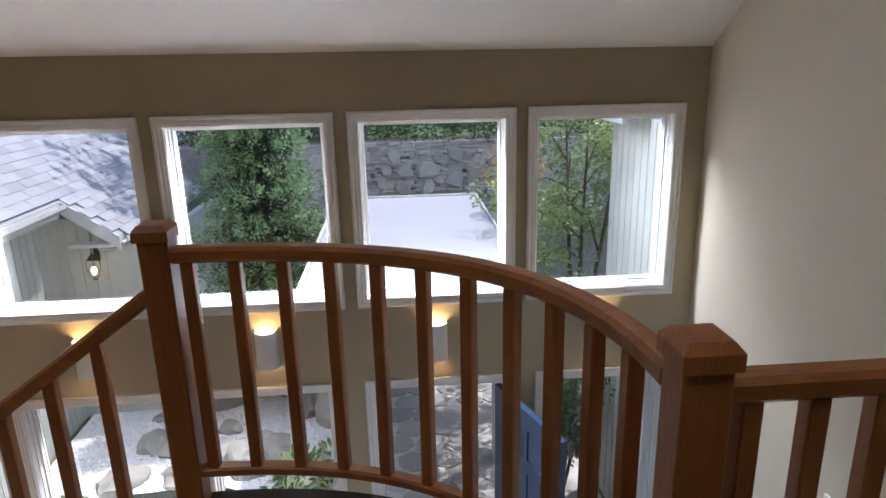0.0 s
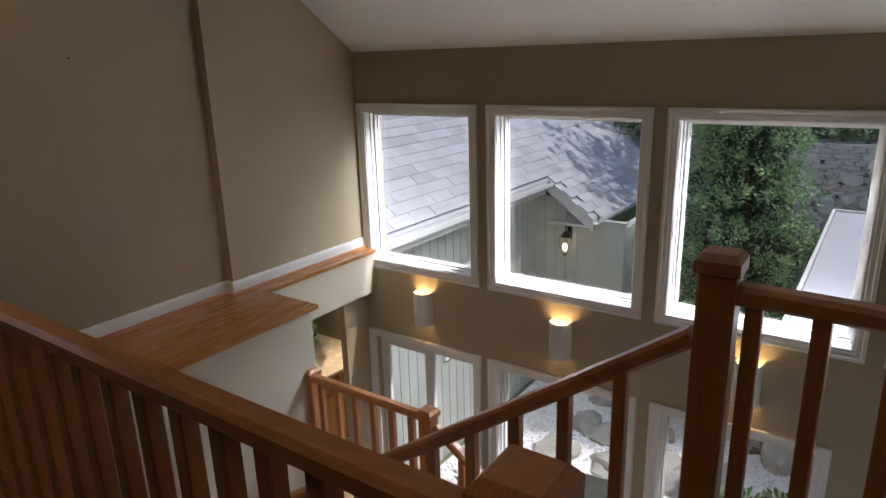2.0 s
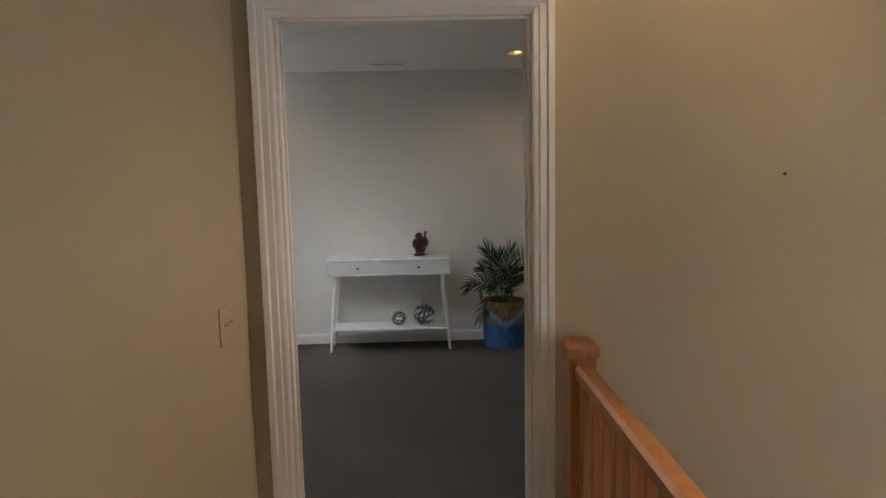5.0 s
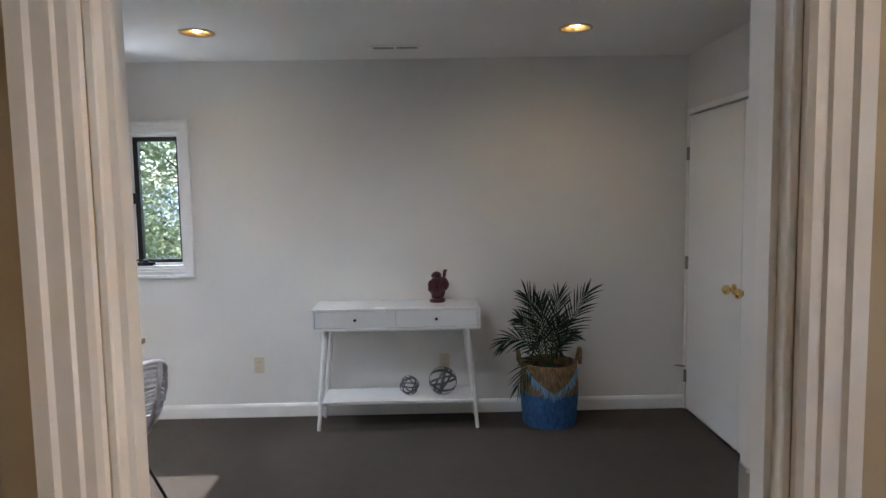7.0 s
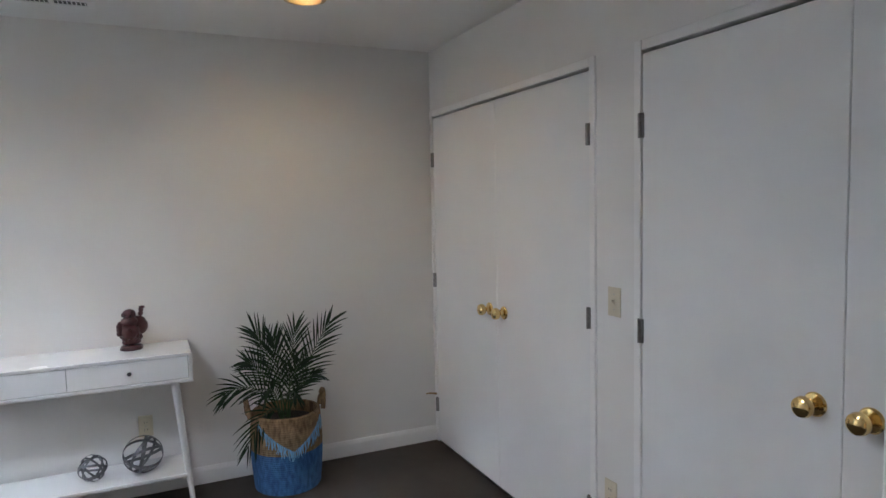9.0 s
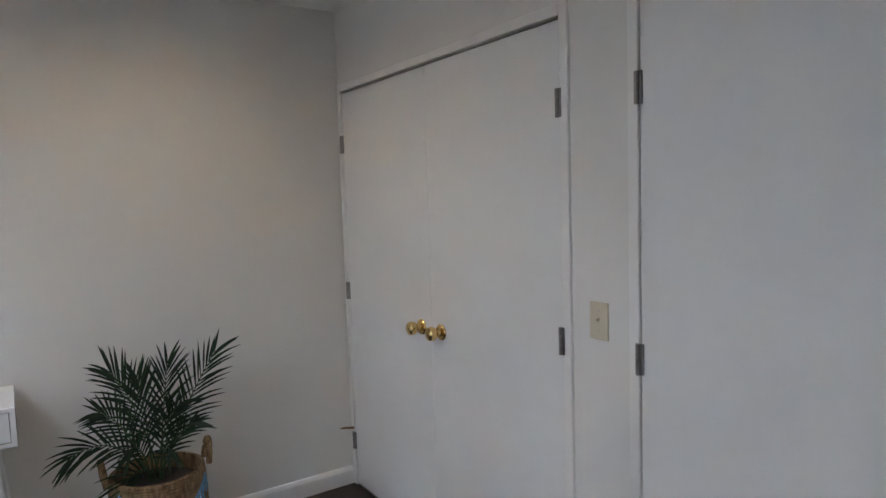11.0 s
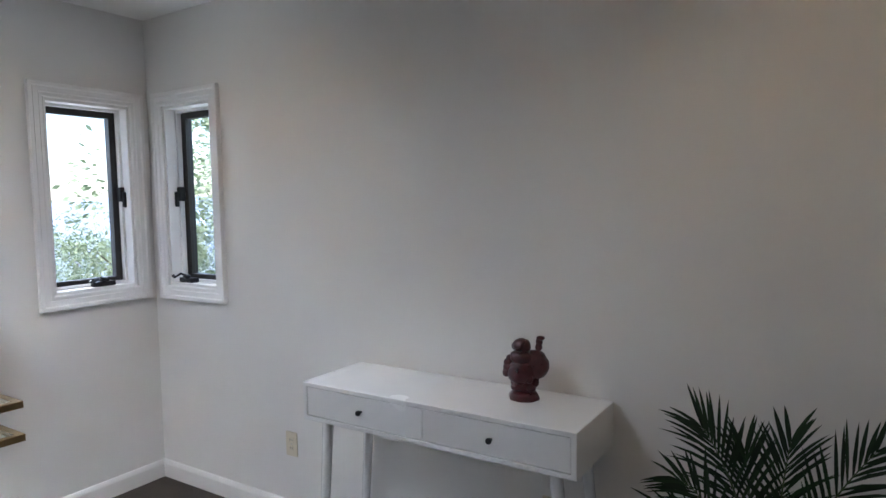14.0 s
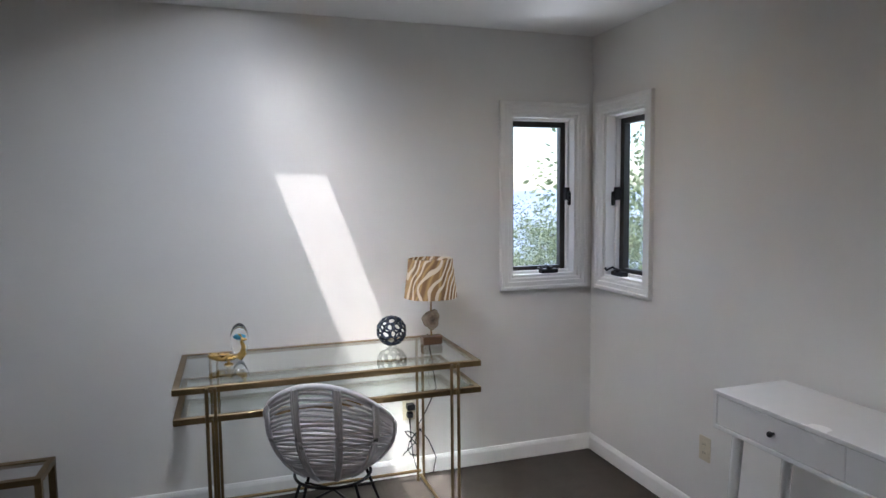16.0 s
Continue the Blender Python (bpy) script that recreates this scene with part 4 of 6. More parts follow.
def basket():
    k = thing("basket", "blue and natural seagrass floor basket with tasselled trim", "basket", pose(-7.79, 1.005, 0, 0, 0, 0))

    def rad(z):
        return 0.172 + 0.012 * math.sin(z / 0.42 * math.pi) + 0.02 * z
    bm = bmesh.new()
    coil_wall(bm, [(rad(z), z) for z in [i * 0.0115 for i in range(20)]])
    lathe(bm, [(0.0, 0.001), (0.165, 0.001), (0.165, 0.012), (0.0, 0.012)], 44, cap=False)
    part("basket_base", bm, BLUE_WEAVE, k, "blue-dyed woven lower half", smooth=60)
    bm = bmesh.new()
    coil_wall(bm, [(rad(z), z) for z in [0.2185 + i * 0.0115 for i in range(18)]])
    part("basket_top", bm, SEAGRASS, k, "natural brown woven upper half", smooth=60)
    for s in (-1, 1):
        bm = bmesh.new()
        pts = []
        for i in range(13):
            a = math.pi * i / 12
            pts.append((-0.03 * s * 0 + 0.045 * math.cos(a), s * (0.196 + 0.012 * math.sin(a)), 0.40 + 0.095 * math.sin(a)))
        tube(bm, pts, 0.013, 8)
        part("handle", bm, SEAGRASS, k, smooth=60)
    rng = random.Random(4)
    for i in range(46):
        f = i / 45
        ang = -1.02 + 2.04 * f
        zt = 0.385 - 0.145 * (1 - abs(2 * f - 1)) ** 0.9
        r = rad(zt) + 0.008
        bm = bmesh.new()
        x, y = r * math.cos(ang), r * math.sin(ang)
        ln = 0.055 + rng.uniform(-0.012, 0.012)
        pts = [(x, y, zt), (x * 1.012 + rng.uniform(-0.004, 0.004), y * 1.012 + rng.uniform(-0.006, 0.006), zt - ln * 0.5), (x * 1.01, y * 1.01 + rng.uniform(-0.010, 0.010), zt - ln)]
        tube(bm, pts, [0.0042, 0.0036, 0.0022], 5)
        part("tassel", bm, FRINGE, k, "pale blue yarn tassel" if i == 0 else "")
    bm = bmesh.new()
    lathe(bm, [(0.0, 0.345), (0.155, 0.345), (0.155, 0.355), (0.08, 0.362), (0.0, 0.365)], 28, cap=False)
    part("soil", bm, plain("potting_soil", (0.03, 0.022, 0.016), 0.95, vary=0.5, scale=40, fine=160, relief=0.8, dist=0.01), k, "dark potting soil")


basket()
PALM = leaf_material("palm_leaf", (0.006, 0.018, 0.007), (0.022, 0.054, 0.018), 0.4)
PALM_STEM = plain("palm_stem", (0.04, 0.075, 0.022), 0.5, vary=0.2, scale=20, relief=0.1)


def palm_frond(p, rng, tip, arch, reach, rows):
    """One arching stem with two rows of long, narrow, pointed leaflets."""
    base = Vector((rng.uniform(-0.025, 0.025), rng.uniform(-0.03, 0.03), 0.0))
    mid = base.lerp(tip, 0.45) + Vector((0, 0, arch))
    n = 20
    pts = [base * (1 - f) ** 2 + mid * 2 * f * (1 - f) + tip * f * f for f in [i / n for i in range(n + 1)]]
    bm = bmesh.new()
    tube(bm, pts, [0.0052 * (1 - 0.82 * i / n) for i in range(n + 1)], 5)
    part("stem", bm, PALM_STEM, p, smooth=60)
    face = Vector((1.0, 0.15, 0.25)).normalized()
    bm = bmesh.new()
    for i in range(rows * 2):
        f = 0.30 + 0.70 * (i // 2) / (rows - 1)
        q = min(n - 1, int(f * n))
        o = pts[q].lerp(pts[q + 1], f * n - q)
        d = (pts[q + 1] - pts[q]).normalized()
        side = d.cross(face).normalized() * (1 if i % 2 else -1)
        k = (f - 0.30) / 0.70
        ln = reach * (0.62 + 0.50 * math.sin(math.pi * (0.15 + 0.75 * k))) * rng.uniform(0.88, 1.1)
        spread = (0.88 - 0.62 * k) * rng.uniform(0.8, 1.15)
        way = (side * spread + d * 0.9 + face * rng.uniform(-0.12, 0.25)).normalized()
        wide = way.cross(face + Vector((0, rng.uniform(-0.5, 0.5), rng.uniform(-0.3, 0.3)))).normalized() * 0.0050
        sag = Vector((0, 0, -1)) * ln * (0.10 + 0.22 * (1 - abs(way.z)))
        ring = []
        for g, w, sg in ((0.0, 0.4, 0.0), (0.3, 1.0, 0.06), (0.62, 0.85, 0.36), (0.85, 0.45, 0.72)):
            c = o + way * ln * g + sag * sg
            ring.append((bm.verts.new(c - wide * w), bm.verts.new(c + wide * w)))
        end = bm.verts.new(o + way * ln + sag)
        for (v0, v1), (v2, v3) in zip(ring, ring[1:]):
            bm.faces.new((v0, v1, v3, v2))
        bm.faces.new((ring[-1][0], ring[-1][1], end))
    part("frond", bm, PALM, p, "two rows of narrow dark green leaflets")


def palm():
    p = thing("palm_plant", "green parlour palm with feathery fronds in a basket", "plant", pose(-7.79, 1.005, 0.355))
    rng = random.Random(11)
    for tx, ty, tz, arch, reach, rows in (
            (0.06, 0.24, 0.52, 0.08, 0.170, 17), (0.03, 0.06, 0.50, 0.10, 0.165, 16), (0.04, -0.15, 0.50, 0.14, 0.175, 17),
            (0.05, -0.31, 0.20, 0.20, 0.140, 15), (0.14, -0.22, -0.06, 0.22, 0.150, 11),
            (0.00, -0.05, 0.44, 0.12, 0.165, 14), (0.10, 0.08, 0.34, 0.12, 0.150, 14), (0.08, -0.20, 0.36, 0.14, 0.150, 14),
            (0.12, 0.14, 0.26, 0.12, 0.120, 12), (0.20, 0.02, 0.18, 0.16, 0.110, 11), (0.14, -0.12, 0.20, 0.16, 0.120, 12)):
        palm_frond(p, rng, Vector((tx, ty, tz)), arch, reach, rows)


palm()

# ---- glass desk, chair and what stands on the desk ----
DESK = (-7.03, -5.72, -1.93, -1.325, 0.790, 0.668)


def glass_desk():
    x0, x1, y0, y1, zt, zl = DESK
    d = thing("desk", "two-tier glass desk with an aged brass frame", "desk")
    g = glass("desk_glass", (0.90, 0.97, 0.95))
    for z, name in ((zt, "top_frame"), (zl, "lower_frame")):
        bm = bmesh.new()
        slab(bm, (x0, y0, z - 0.026), (x1, y1, z), [((x0 + 0.026, y0 + 0.026, z - 1), (x1 - 0.026, y1 - 0.026, z + 1))])
        bmesh.ops.bevel(bm, geom=[e for e in bm.edges if e.is_convex], offset=0.0015, segments=1, affect="EDGES")
        part(name, bm, AGED_BRASS, d, "square brass frame")
        bm = bmesh.new()
        box(bm, x0 + 0.0265, x1 - 0.0265, y0 + 0.0265, y1 - 0.0265, z - 0.010, z - 0.002)
        p = part("glass_panel", bm, g, d, "clear glass panel")
        p.visible_shadow = False
    for x in (-6.90, -5.865):
        for y, s in ((y1 + 0.008, 1), (y0 + 0.04, -1)):
            for k in (-0.016, 0.016):
                bm = bmesh.new()
                lathe(bm, [(0.0072, 0.0), (0.0072, 0.785)], 12, pose(x + k, y, 0))
                part("leg", bm, AGED_BRASS, d, smooth=40)
            for z in (zt - 0.013, zl - 0.013):
                bm = bmesh.new()
                lathe(bm, [(0.0, 0), (0.008, 0), (0.007, 0.004), (0, 0.006)], 12, pose(x, y + 0.006 * s, z, -90 * s))
                part("bolt", bm, AGED_BRASS, d, smooth=40)
        bm = bmesh.new()
        tube(bm, [(x, y0 + 0.04, 0.03), (x, y1 + 0.008, 0.03)], 0.0085, 8)
        part("foot_rail", bm, AGED_BRASS, d, smooth=50)
    bm = bmesh.new()
    tube(bm, [(-6.90, y0 + 0.04, 0.055), (-5.865, y0 + 0.04, 0.055)], 0.0085, 8)
    part("stretcher", bm, AGED_BRASS, d, smooth=50)


glass_desk()
RATTAN = plain("white_rattan", (0.66, 0.64, 0.66), 0.6, vary=0.12, scale=14, fine=120, relief=0.3, random_tint=0.12)


def rattan_chair():
    c = thing("chair", "white rattan bucket chair on thin black metal legs", "chair", pose(-6.32, -1.20, 0, 0, 0, -20))

    def shell(u, v, out=0.0):
        """A rounded bucket: u runs round it from the middle of the back, v from the seat's middle up to the rim."""
        back = (0.5 + 0.5 * math.cos(u)) ** 1.55
        rim_z = 0.52 + 0.335 * back
        rx, ry = 0.255, 0.235 + 0.06 * (1 - back)
        r = math.sin(min(1.0, 0.22 + v * 0.86) * math.pi / 2) - 0.10 * max(0.0, v - 0.62) * back
        z = 0.415 + (rim_z - 0.415) * v ** (1.15 + 0.35 * back)
        return Vector(((rx * r + out) * math.sin(u), (ry * r + out) * math.cos(u) + 0.055 * v * v * back - 0.03, z - out * 0.3))
    around = [2 * math.pi * i / 56 for i in range(56)]
    bm = bmesh.new()
    tube(bm, [shell(u, 1.0) for u in around], 0.0115, 8, closed=True)
    rim = part("rim", bm, RATTAN, c, "rattan-wrapped rim", smooth=60)
    for k in range(27):
        v = 0.04 + 0.92 * k / 26
        bm = bmesh.new()
        tube(bm, [shell(u, v) + Vector((0, 0, 0.0025 * math.sin(u * 7 + k * 1.7))) for u in around], 0.0062, 6, closed=True)
        part("strand", bm, RATTAN, rim, smooth=60)
    for i in range(10):
        u = 2 * math.pi * (i + 0.5) / 10
        rib = c
        for off in (0, -1, 1):
            bm = bmesh.new()
            tube(bm, [shell(u + off * 0.036, v / 14, 0.0085 + 0.0012 * math.sin(v * 2.6 + off)) for v in range(1, 15)], 0.0072, 7)
            cane = part("cane" if off else "rib", bm, RATTAN, rib, smooth=60)
            rib = rib if off else cane
    bm = bmesh.new()
    tube(bm, [Vector((0.155 * math.sin(u), 0.15 * math.cos(u) - 0.03, 0.408)) for u in around], 0.0065, 8, closed=True)
    part("seat_ring", bm, BLACK_METAL, c, "black metal seat ring", smooth=60)
    for x, y in ((-0.11, 0.075), (0.11, 0.075), (-0.11, -0.135), (0.11, -0.135)):
        bm = bmesh.new()
        tube(bm, [(x, y, 0.408), (x * 2.1, (y + 0.03) * 2.1 - 0.03, 0.0)], 0.0068, 8)
        part("leg", bm, BLACK_METAL, c, "thin black metal leg", smooth=50)
    for sx in (-1, 1):
        bm = bmesh.new()
        tube(bm, [(-0.15 * sx, 0.105, 0.30), (0, -0.03, 0.335), (0.15 * sx, -0.165, 0.30)], 0.0052, 8)
        part("brace", bm, BLACK_METAL, c, "black crossed wire brace", smooth=50)


rattan_chair()


def marbled_material():
    m, t, b, l = nodes_of("marbled_fabric")
    v = coords(t, (1, 1, 0.7), (0, 35, 0))
    w = t.nodes.new("ShaderNodeTexWave")
    w.inputs["Scale"].default_value, w.inputs["Distortion"].default_value, w.inputs["Detail"].default_value, w.inputs["Detail Scale"].default_value = 6.0, 10.0, 1.0, 0.8
    l.new(v, w.inputs["Vector"])
    fine = t.nodes.new("ShaderNodeTexWave")
    fine.inputs["Scale"].default_value, fine.inputs["Distortion"].default_value, fine.inputs["Detail"].default_value, fine.inputs["Detail Scale"].default_value = 11.0, 16.0, 1.0, 0.6
    l.new(v, fine.inputs["Vector"])
    ground = ramp(t, w.outputs[0], (0.10, (0.16, 0.085, 0.03)), (0.40, (0.33, 0.20, 0.075)), (0.62, (0.42, 0.27, 0.11)), (0.9, (0.22, 0.12, 0.045)))
    l.new(mixer(t, ramp(t, fine.outputs[0], (0.66, 0.0), (0.80, 0.9)), ground, (0.70, 0.62, 0.50)), b.inputs["Base Color"])
    b.inputs["Roughness"].default_value = 0.8
    return m


def table_lamp():
    o = thing("table_lamp", "table lamp with an agate slice and marbled gold shade", "lamp", pose(-6.915, -1.72, 0.790))
    bm = bmesh.new()
    box(bm, -0.05, 0.05, -0.032, 0.032, 0.0, 0.042, 0.004)
    part("base", bm, wood("lamp_walnut", (0.16, 0.08, 0.04), (0.09, 0.042, 0.02), stretch=(1, 10, 10)), o, "small dark wooden block")
    bm = bmesh.new()
    lathe(bm, [(0.005, 0.042), (0.005, 0.29)], 10)
    lathe(bm, [(0.013, 0.235), (0.013, 0.275)], 10)
    part("stem", bm, AGED_BRASS, o, smooth=50)
    bm = bmesh.new()
    n = 28
    rng = random.Random(3)
    rad = [0.05 * (1 + 0.10 * math.sin(3 * k * 2 * math.pi / n + 1) + 0.05 * math.sin(7 * k * 2 * math.pi / n) + rng.uniform(-0.02, 0.02)) for k in range(n)]
    rings = [[bm.verts.new((q * rad[k] * math.cos(2 * math.pi * k / n), y, 0.125 + q * rad[k] * math.sin(2 * math.pi * k / n))) for k in range(n)] for q, y in ((0.5, 0.013), (0.94, 0.011), (1.0, 0.004), (1.0, -0.004), (0.94, -0.011), (0.5, -0.013))]
    for a, b in zip(rings, rings[1:]):
        for k in range(n):
            bm.faces.new((a[k], a[(k + 1) % n], b[(k + 1) % n], b[k]))
    bm.faces.new(rings[0])
    bm.faces.new(rings[-1][::-1])
    m, t, b, l = nodes_of("agate")
    v = coords(t, (1, 1, 1))
    g = t.nodes.new("ShaderNodeTexGradient")
    g.gradient_type = "SPHERICAL"
    mp = t.nodes.new("ShaderNodeMapping")
    mp.inputs["Location"].default_value, mp.inputs["Scale"].default_value = (0, 0, -2.25), (18, 18, 18)
    l.new(t.nodes.new("ShaderNodeTexCoord").outputs["Object"], mp.inputs[0])
    l.new(mp.outputs[0], g.inputs[0])
    l.new(mixer(t, 0.3, ramp(t, g.outputs[0], (0.0, (0.45, 0.38, 0.29)), (0.45, (0.30, 0.22, 0.16)), (0.8, (0.05, 0.035, 0.03))), ramp(t, noise_of(t, v, 60, 4), (0.3, (0.12, 0.08, 0.06)), (0.7, (0.5, 0.42, 0.32)))), b.inputs["Base Color"])
    b.inputs["Roughness"].default_value = 0.25
    ag = part("agate_slice", bm, m, o, "polished brown agate slice", smooth=40)
    ag.matrix_basis = pose(0, 0, 0, 0, 0, 20)
    bm = bmesh.new()
    lathe(bm, [(0.135, 0.240), (0.112, 0.437), (0.110, 0.437), (0.133, 0.240)], 48, cap=False)
    bm.faces.ensure_lookup_table()
    part("shade", bm, marbled_material(), o, "marbled brown and gold fabric shade", smooth=60)
    bm = bmesh.new()
    for k in range(3):
        a = k * 2.094
        tube(bm, [(0, 0, 0.425), (0.110 * math.cos(a), 0.110 * math.sin(a), 0.432)], 0.002, 5)
    part("spider", bm, AGED_BRASS, o)
    bm = bmesh.new()
    lathe(bm, [(0.0, 0.275), (0.014, 0.28), (0.028, 0.32), (0.03, 0.34), (0.02, 0.365), (0.0, 0.372)], 16, cap=False)
    part("bulb", bm, plain("frosted_bulb", (0.8, 0.8, 0.78), 0.3, relief=0), o, smooth=60)


table_lamp()


def lattice_ball():
    o = thing("lattice_ball", "dark blue-black openwork ball on the glass desk", "ornament", pose(-6.715, -1.75, 0.790 + 0.077))
    bm = bmesh.new()
    bmesh.ops.create_icosphere(bm, subdivisions=2, radius=1.0)
    bm.edges.index_update()
    faces = [(f.calc_center_median().normalized(), {e.index for e in f.edges}) for f in bm.faces]
    bm.free()
    bm = bmesh.new()
    for i, (a, ea) in enumerate(faces):
        for b, eb in faces[i + 1:]:
            if ea & eb:
                tube(bm, [a.lerp(b, k / 3).normalized() * 0.071 for k in range(4)], [0.0072, 0.0052, 0.0052, 0.0072], 7)
        for v in bmesh.ops.create_icosphere(bm, subdivisions=1, radius=0.0076)["verts"]:
            v.co += a * 0.071
    part("lattice", bm, plain("navy_glaze", (0.018, 0.026, 0.042), 0.22, vary=0.3, scale=20, fine=90, relief=0.1, coat=0.3), o, smooth=70)


lattice_ball()


def peacock():
    o = thing("bird_ornament", "gilt bird dish with a long tail of feather discs", "ornament", pose(-5.935, -1.66, 0.790, 0, 0, 170))
    gilt = plain("gilt_metal", (0.62, 0.42, 0.14), 0.28, 1.0, vary=0.25, scale=40, fine=120, relief=0.2)
    bm = bmesh.new()
    lathe(bm, [(0.0, 0.0), (0.022, 0.0), (0.02, 0.004), (0.006, 0.008), (0.006, 0.026), (0.0, 0.028)], 14)
    part("foot", bm, gilt, o, smooth=50)
    bm = bmesh.new()
    pts = [(0.045, 0, 0.030), (0.065, 0, 0.050), (0.068, 0, 0.080), (0.060, 0, 0.100), (0.064, 0, 0.114), (0.084, 0, 0.112)]
    tube(bm, pts, [0.020, 0.016, 0.010, 0.008, 0.011, 0.002], 10)
    for k in range(3):
        tube(bm, [(0.062, 0, 0.122), (0.056 - 0.006 * k, 0.006 * (k - 1), 0.138)], [0.0015, 0.003], 5)
    part("neck", bm, gilt, o, smooth=60)
    bm = bmesh.new()
    vs = bmesh.ops.create_icosphere(bm, subdivisions=3, radius=1)["verts"]
    for v in vs:
        v.co = Vector((v.co.x * 0.075 - 0.015, v.co.y * 0.032, 0.030 + v.co.z * 0.014 + 0.012 * (v.co.x ** 2)))
    part("dish", bm, gilt, o, smooth=60)
    for k in range(9):
        bm = bmesh.new()
        x, y = -0.075 + 0.022 * (k // 2), 0.014 * (1 if k % 2 else -1)
        lathe(bm, [(0.0, 0.0), (0.013, 0.0), (0.012, 0.003), (0.005, 0.004), (0.0, 0.006)], 12, pose(x, y, 0.041 + 0.006 * abs(x + 0.02) / 0.06, 12 * (1 if k % 2 else -1)))
        part("feather", bm, gilt, o, "gilt feather disc" if k == 0 else "", smooth=50)


peacock()


def glass_egg():
    o = thing("paperweight", "tall clear glass egg paperweight with a blue core", "paperweight", pose(-5.985, -1.735, 0.790))
    bm = bmesh.new()
    prof = [(0.0, 0.0)] + [(0.042 * math.sin(a) * (1.0 - 0.08 * math.cos(a)), 0.086 * (1 - math.cos(a))) for a in [math.pi * (i + 1) / 22 for i in range(21)]] + [(0.0, 0.172)]
    lathe(bm, prof, 28, cap=False)
    bmesh.ops.remove_doubles(bm, verts=bm.verts, dist=1e-5)
    e = part("glass_body", bm, glass("clear_glass", (0.96, 0.98, 1.0)), o, smooth=70)
    bm = bmesh.new()
    vs = bmesh.ops.create_icosphere(bm, subdivisions=3, radius=1)["verts"]
    for v in vs:
        k = 1 + 0.25 * noise.noise(v.co * 2.0)
        v.co = Vector((v.co.x * 0.020 * k, v.co.y * 0.014 * k, 0.108 + v.co.z * 0.013 * k))
    part("core", bm, plain("turquoise_glass", (0.05, 0.35, 0.55), 0.3, vary=0.3, scale=60), o, "turquoise blue core", smooth=60)


glass_egg()


def gilt_frame_stand():
    """The corner of a low brass-framed rack at the wall."""
    o = thing("luggage_rack", "low square brass-framed side table near the desk", "side table")
    x0, x1, y0, y1, z = -5.17, -4.62, -1.90, -1.66, 0.375
    bm = bmesh.new()
    slab(bm, (x0, y0, z - 0.028), (x1, y1, z), [((x0 + 0.028, y0 + 0.028, 0), (x1 - 0.028, y1 - 0.028, 1))])
    part("top_frame", bm, AGED_BRASS, o)
    bm = bmesh.new()
    box(bm, x0 + 0.0285, x1 - 0.0285, y0 + 0.0285, y1 - 0.0285, z - 0.012, z - 0.004)
    part("glass_panel", bm, PANE, o)
    for x in (x0, x1 - 0.028):
        for y in (y0, y1 - 0.028):
            bm = bmesh.new()
            box(bm, x, x + 0.028, y, y + 0.028, 0, z - 0.0285, 0.002)
            part("leg", bm, AGED_BRASS, o)


gilt_frame_stand()


# ---- plates, cords, ceiling fittings ----
def wall_plate(name, m, label, toggle=False, gang=1, material=None):
    """A cover plate in the plane y = 0 facing -y."""
    o = thing(name, label, "switch" if toggle else "outlet", m)
    w = 0.035 + 0.023 * (gang - 1)
    bm = bmesh.new()
    box(bm, -w, w, -0.006, 0.0, -0.057, 0.057, 0.003, segments=2)
    part("cover_plate", bm, material or IVORY, o)
    for k in range(gang):
        cx = (k - (gang - 1) / 2) * 0.046
        if toggle:
            bm = bmesh.new()
            box(bm, cx - 0.005, cx + 0.005, -0.0075, -0.0055, -0.012, 0.012, 0.0008)
            box(bm, cx - 0.003, cx + 0.003, -0.018, -0.006, 0.0, 0.008, 0.001)
            part("toggle", bm, material or IVORY, o)
        else:
            for z in (-0.02, 0.02):
                bm = bmesh.new()
                lathe(bm, [(0.0, 0), (0.0165, 0), (0.0165, 0.002), (0.0, 0.002)], 16, pose(cx, -0.0055, z, 90))
                r = part("receptacle", bm, IVORY, o)
                bm = bmesh.new()
                box(bm, cx - 0.0075, cx - 0.0055, -0.0084, -0.0074, z - 0.004, z + 0.006)
                box(bm, cx + 0.0055, cx + 0.0075, -0.0084, -0.0074, z - 0.004, z + 0.006)
                part("slot", bm, BLACK_METAL, r)
        bm = bmesh.new()
        for z in ((-0.03, 0.03) if toggle else (0.0,)):
            lathe(bm, [(0.0, 0), (0.0032, 0), (0.0, 0.001)], 8, pose(cx, -0.006, z, 90), cap=False)
        part("screw", bm, STEEL, o)
    return o


wall_plate("wall_outlet", pose(BX0, 0.308, 0.37, 0, 0, 90), "ivory double wall outlet behind the console table")
wall_plate("wall_outlet", pose(BX0, -0.985, 0.37, 0, 0, 90), "ivory wall outlet plate beside the console table")
wall_plate("light_switch", pose(-6.262, BY1, 1.125, 0, 0, 0), "ivory toggle switch plate between the closets", True)
wall_plate("wall_outlet", pose(-6.285, BY1, 0.345, 0, 0, 0), "ivory wall outlet between the closets")
wall_plate("wall_outlet", pose(-6.86, BY0, 0.369, 0, 0, 180), "ivory wall outlet with plugs under the desk")
wall_plate("light_switch", pose(-4.10, -0.29, 1.10, 0, 0, 180), "tan-painted double toggle switch on the hall wall", True, 2, TAN_PAINT)


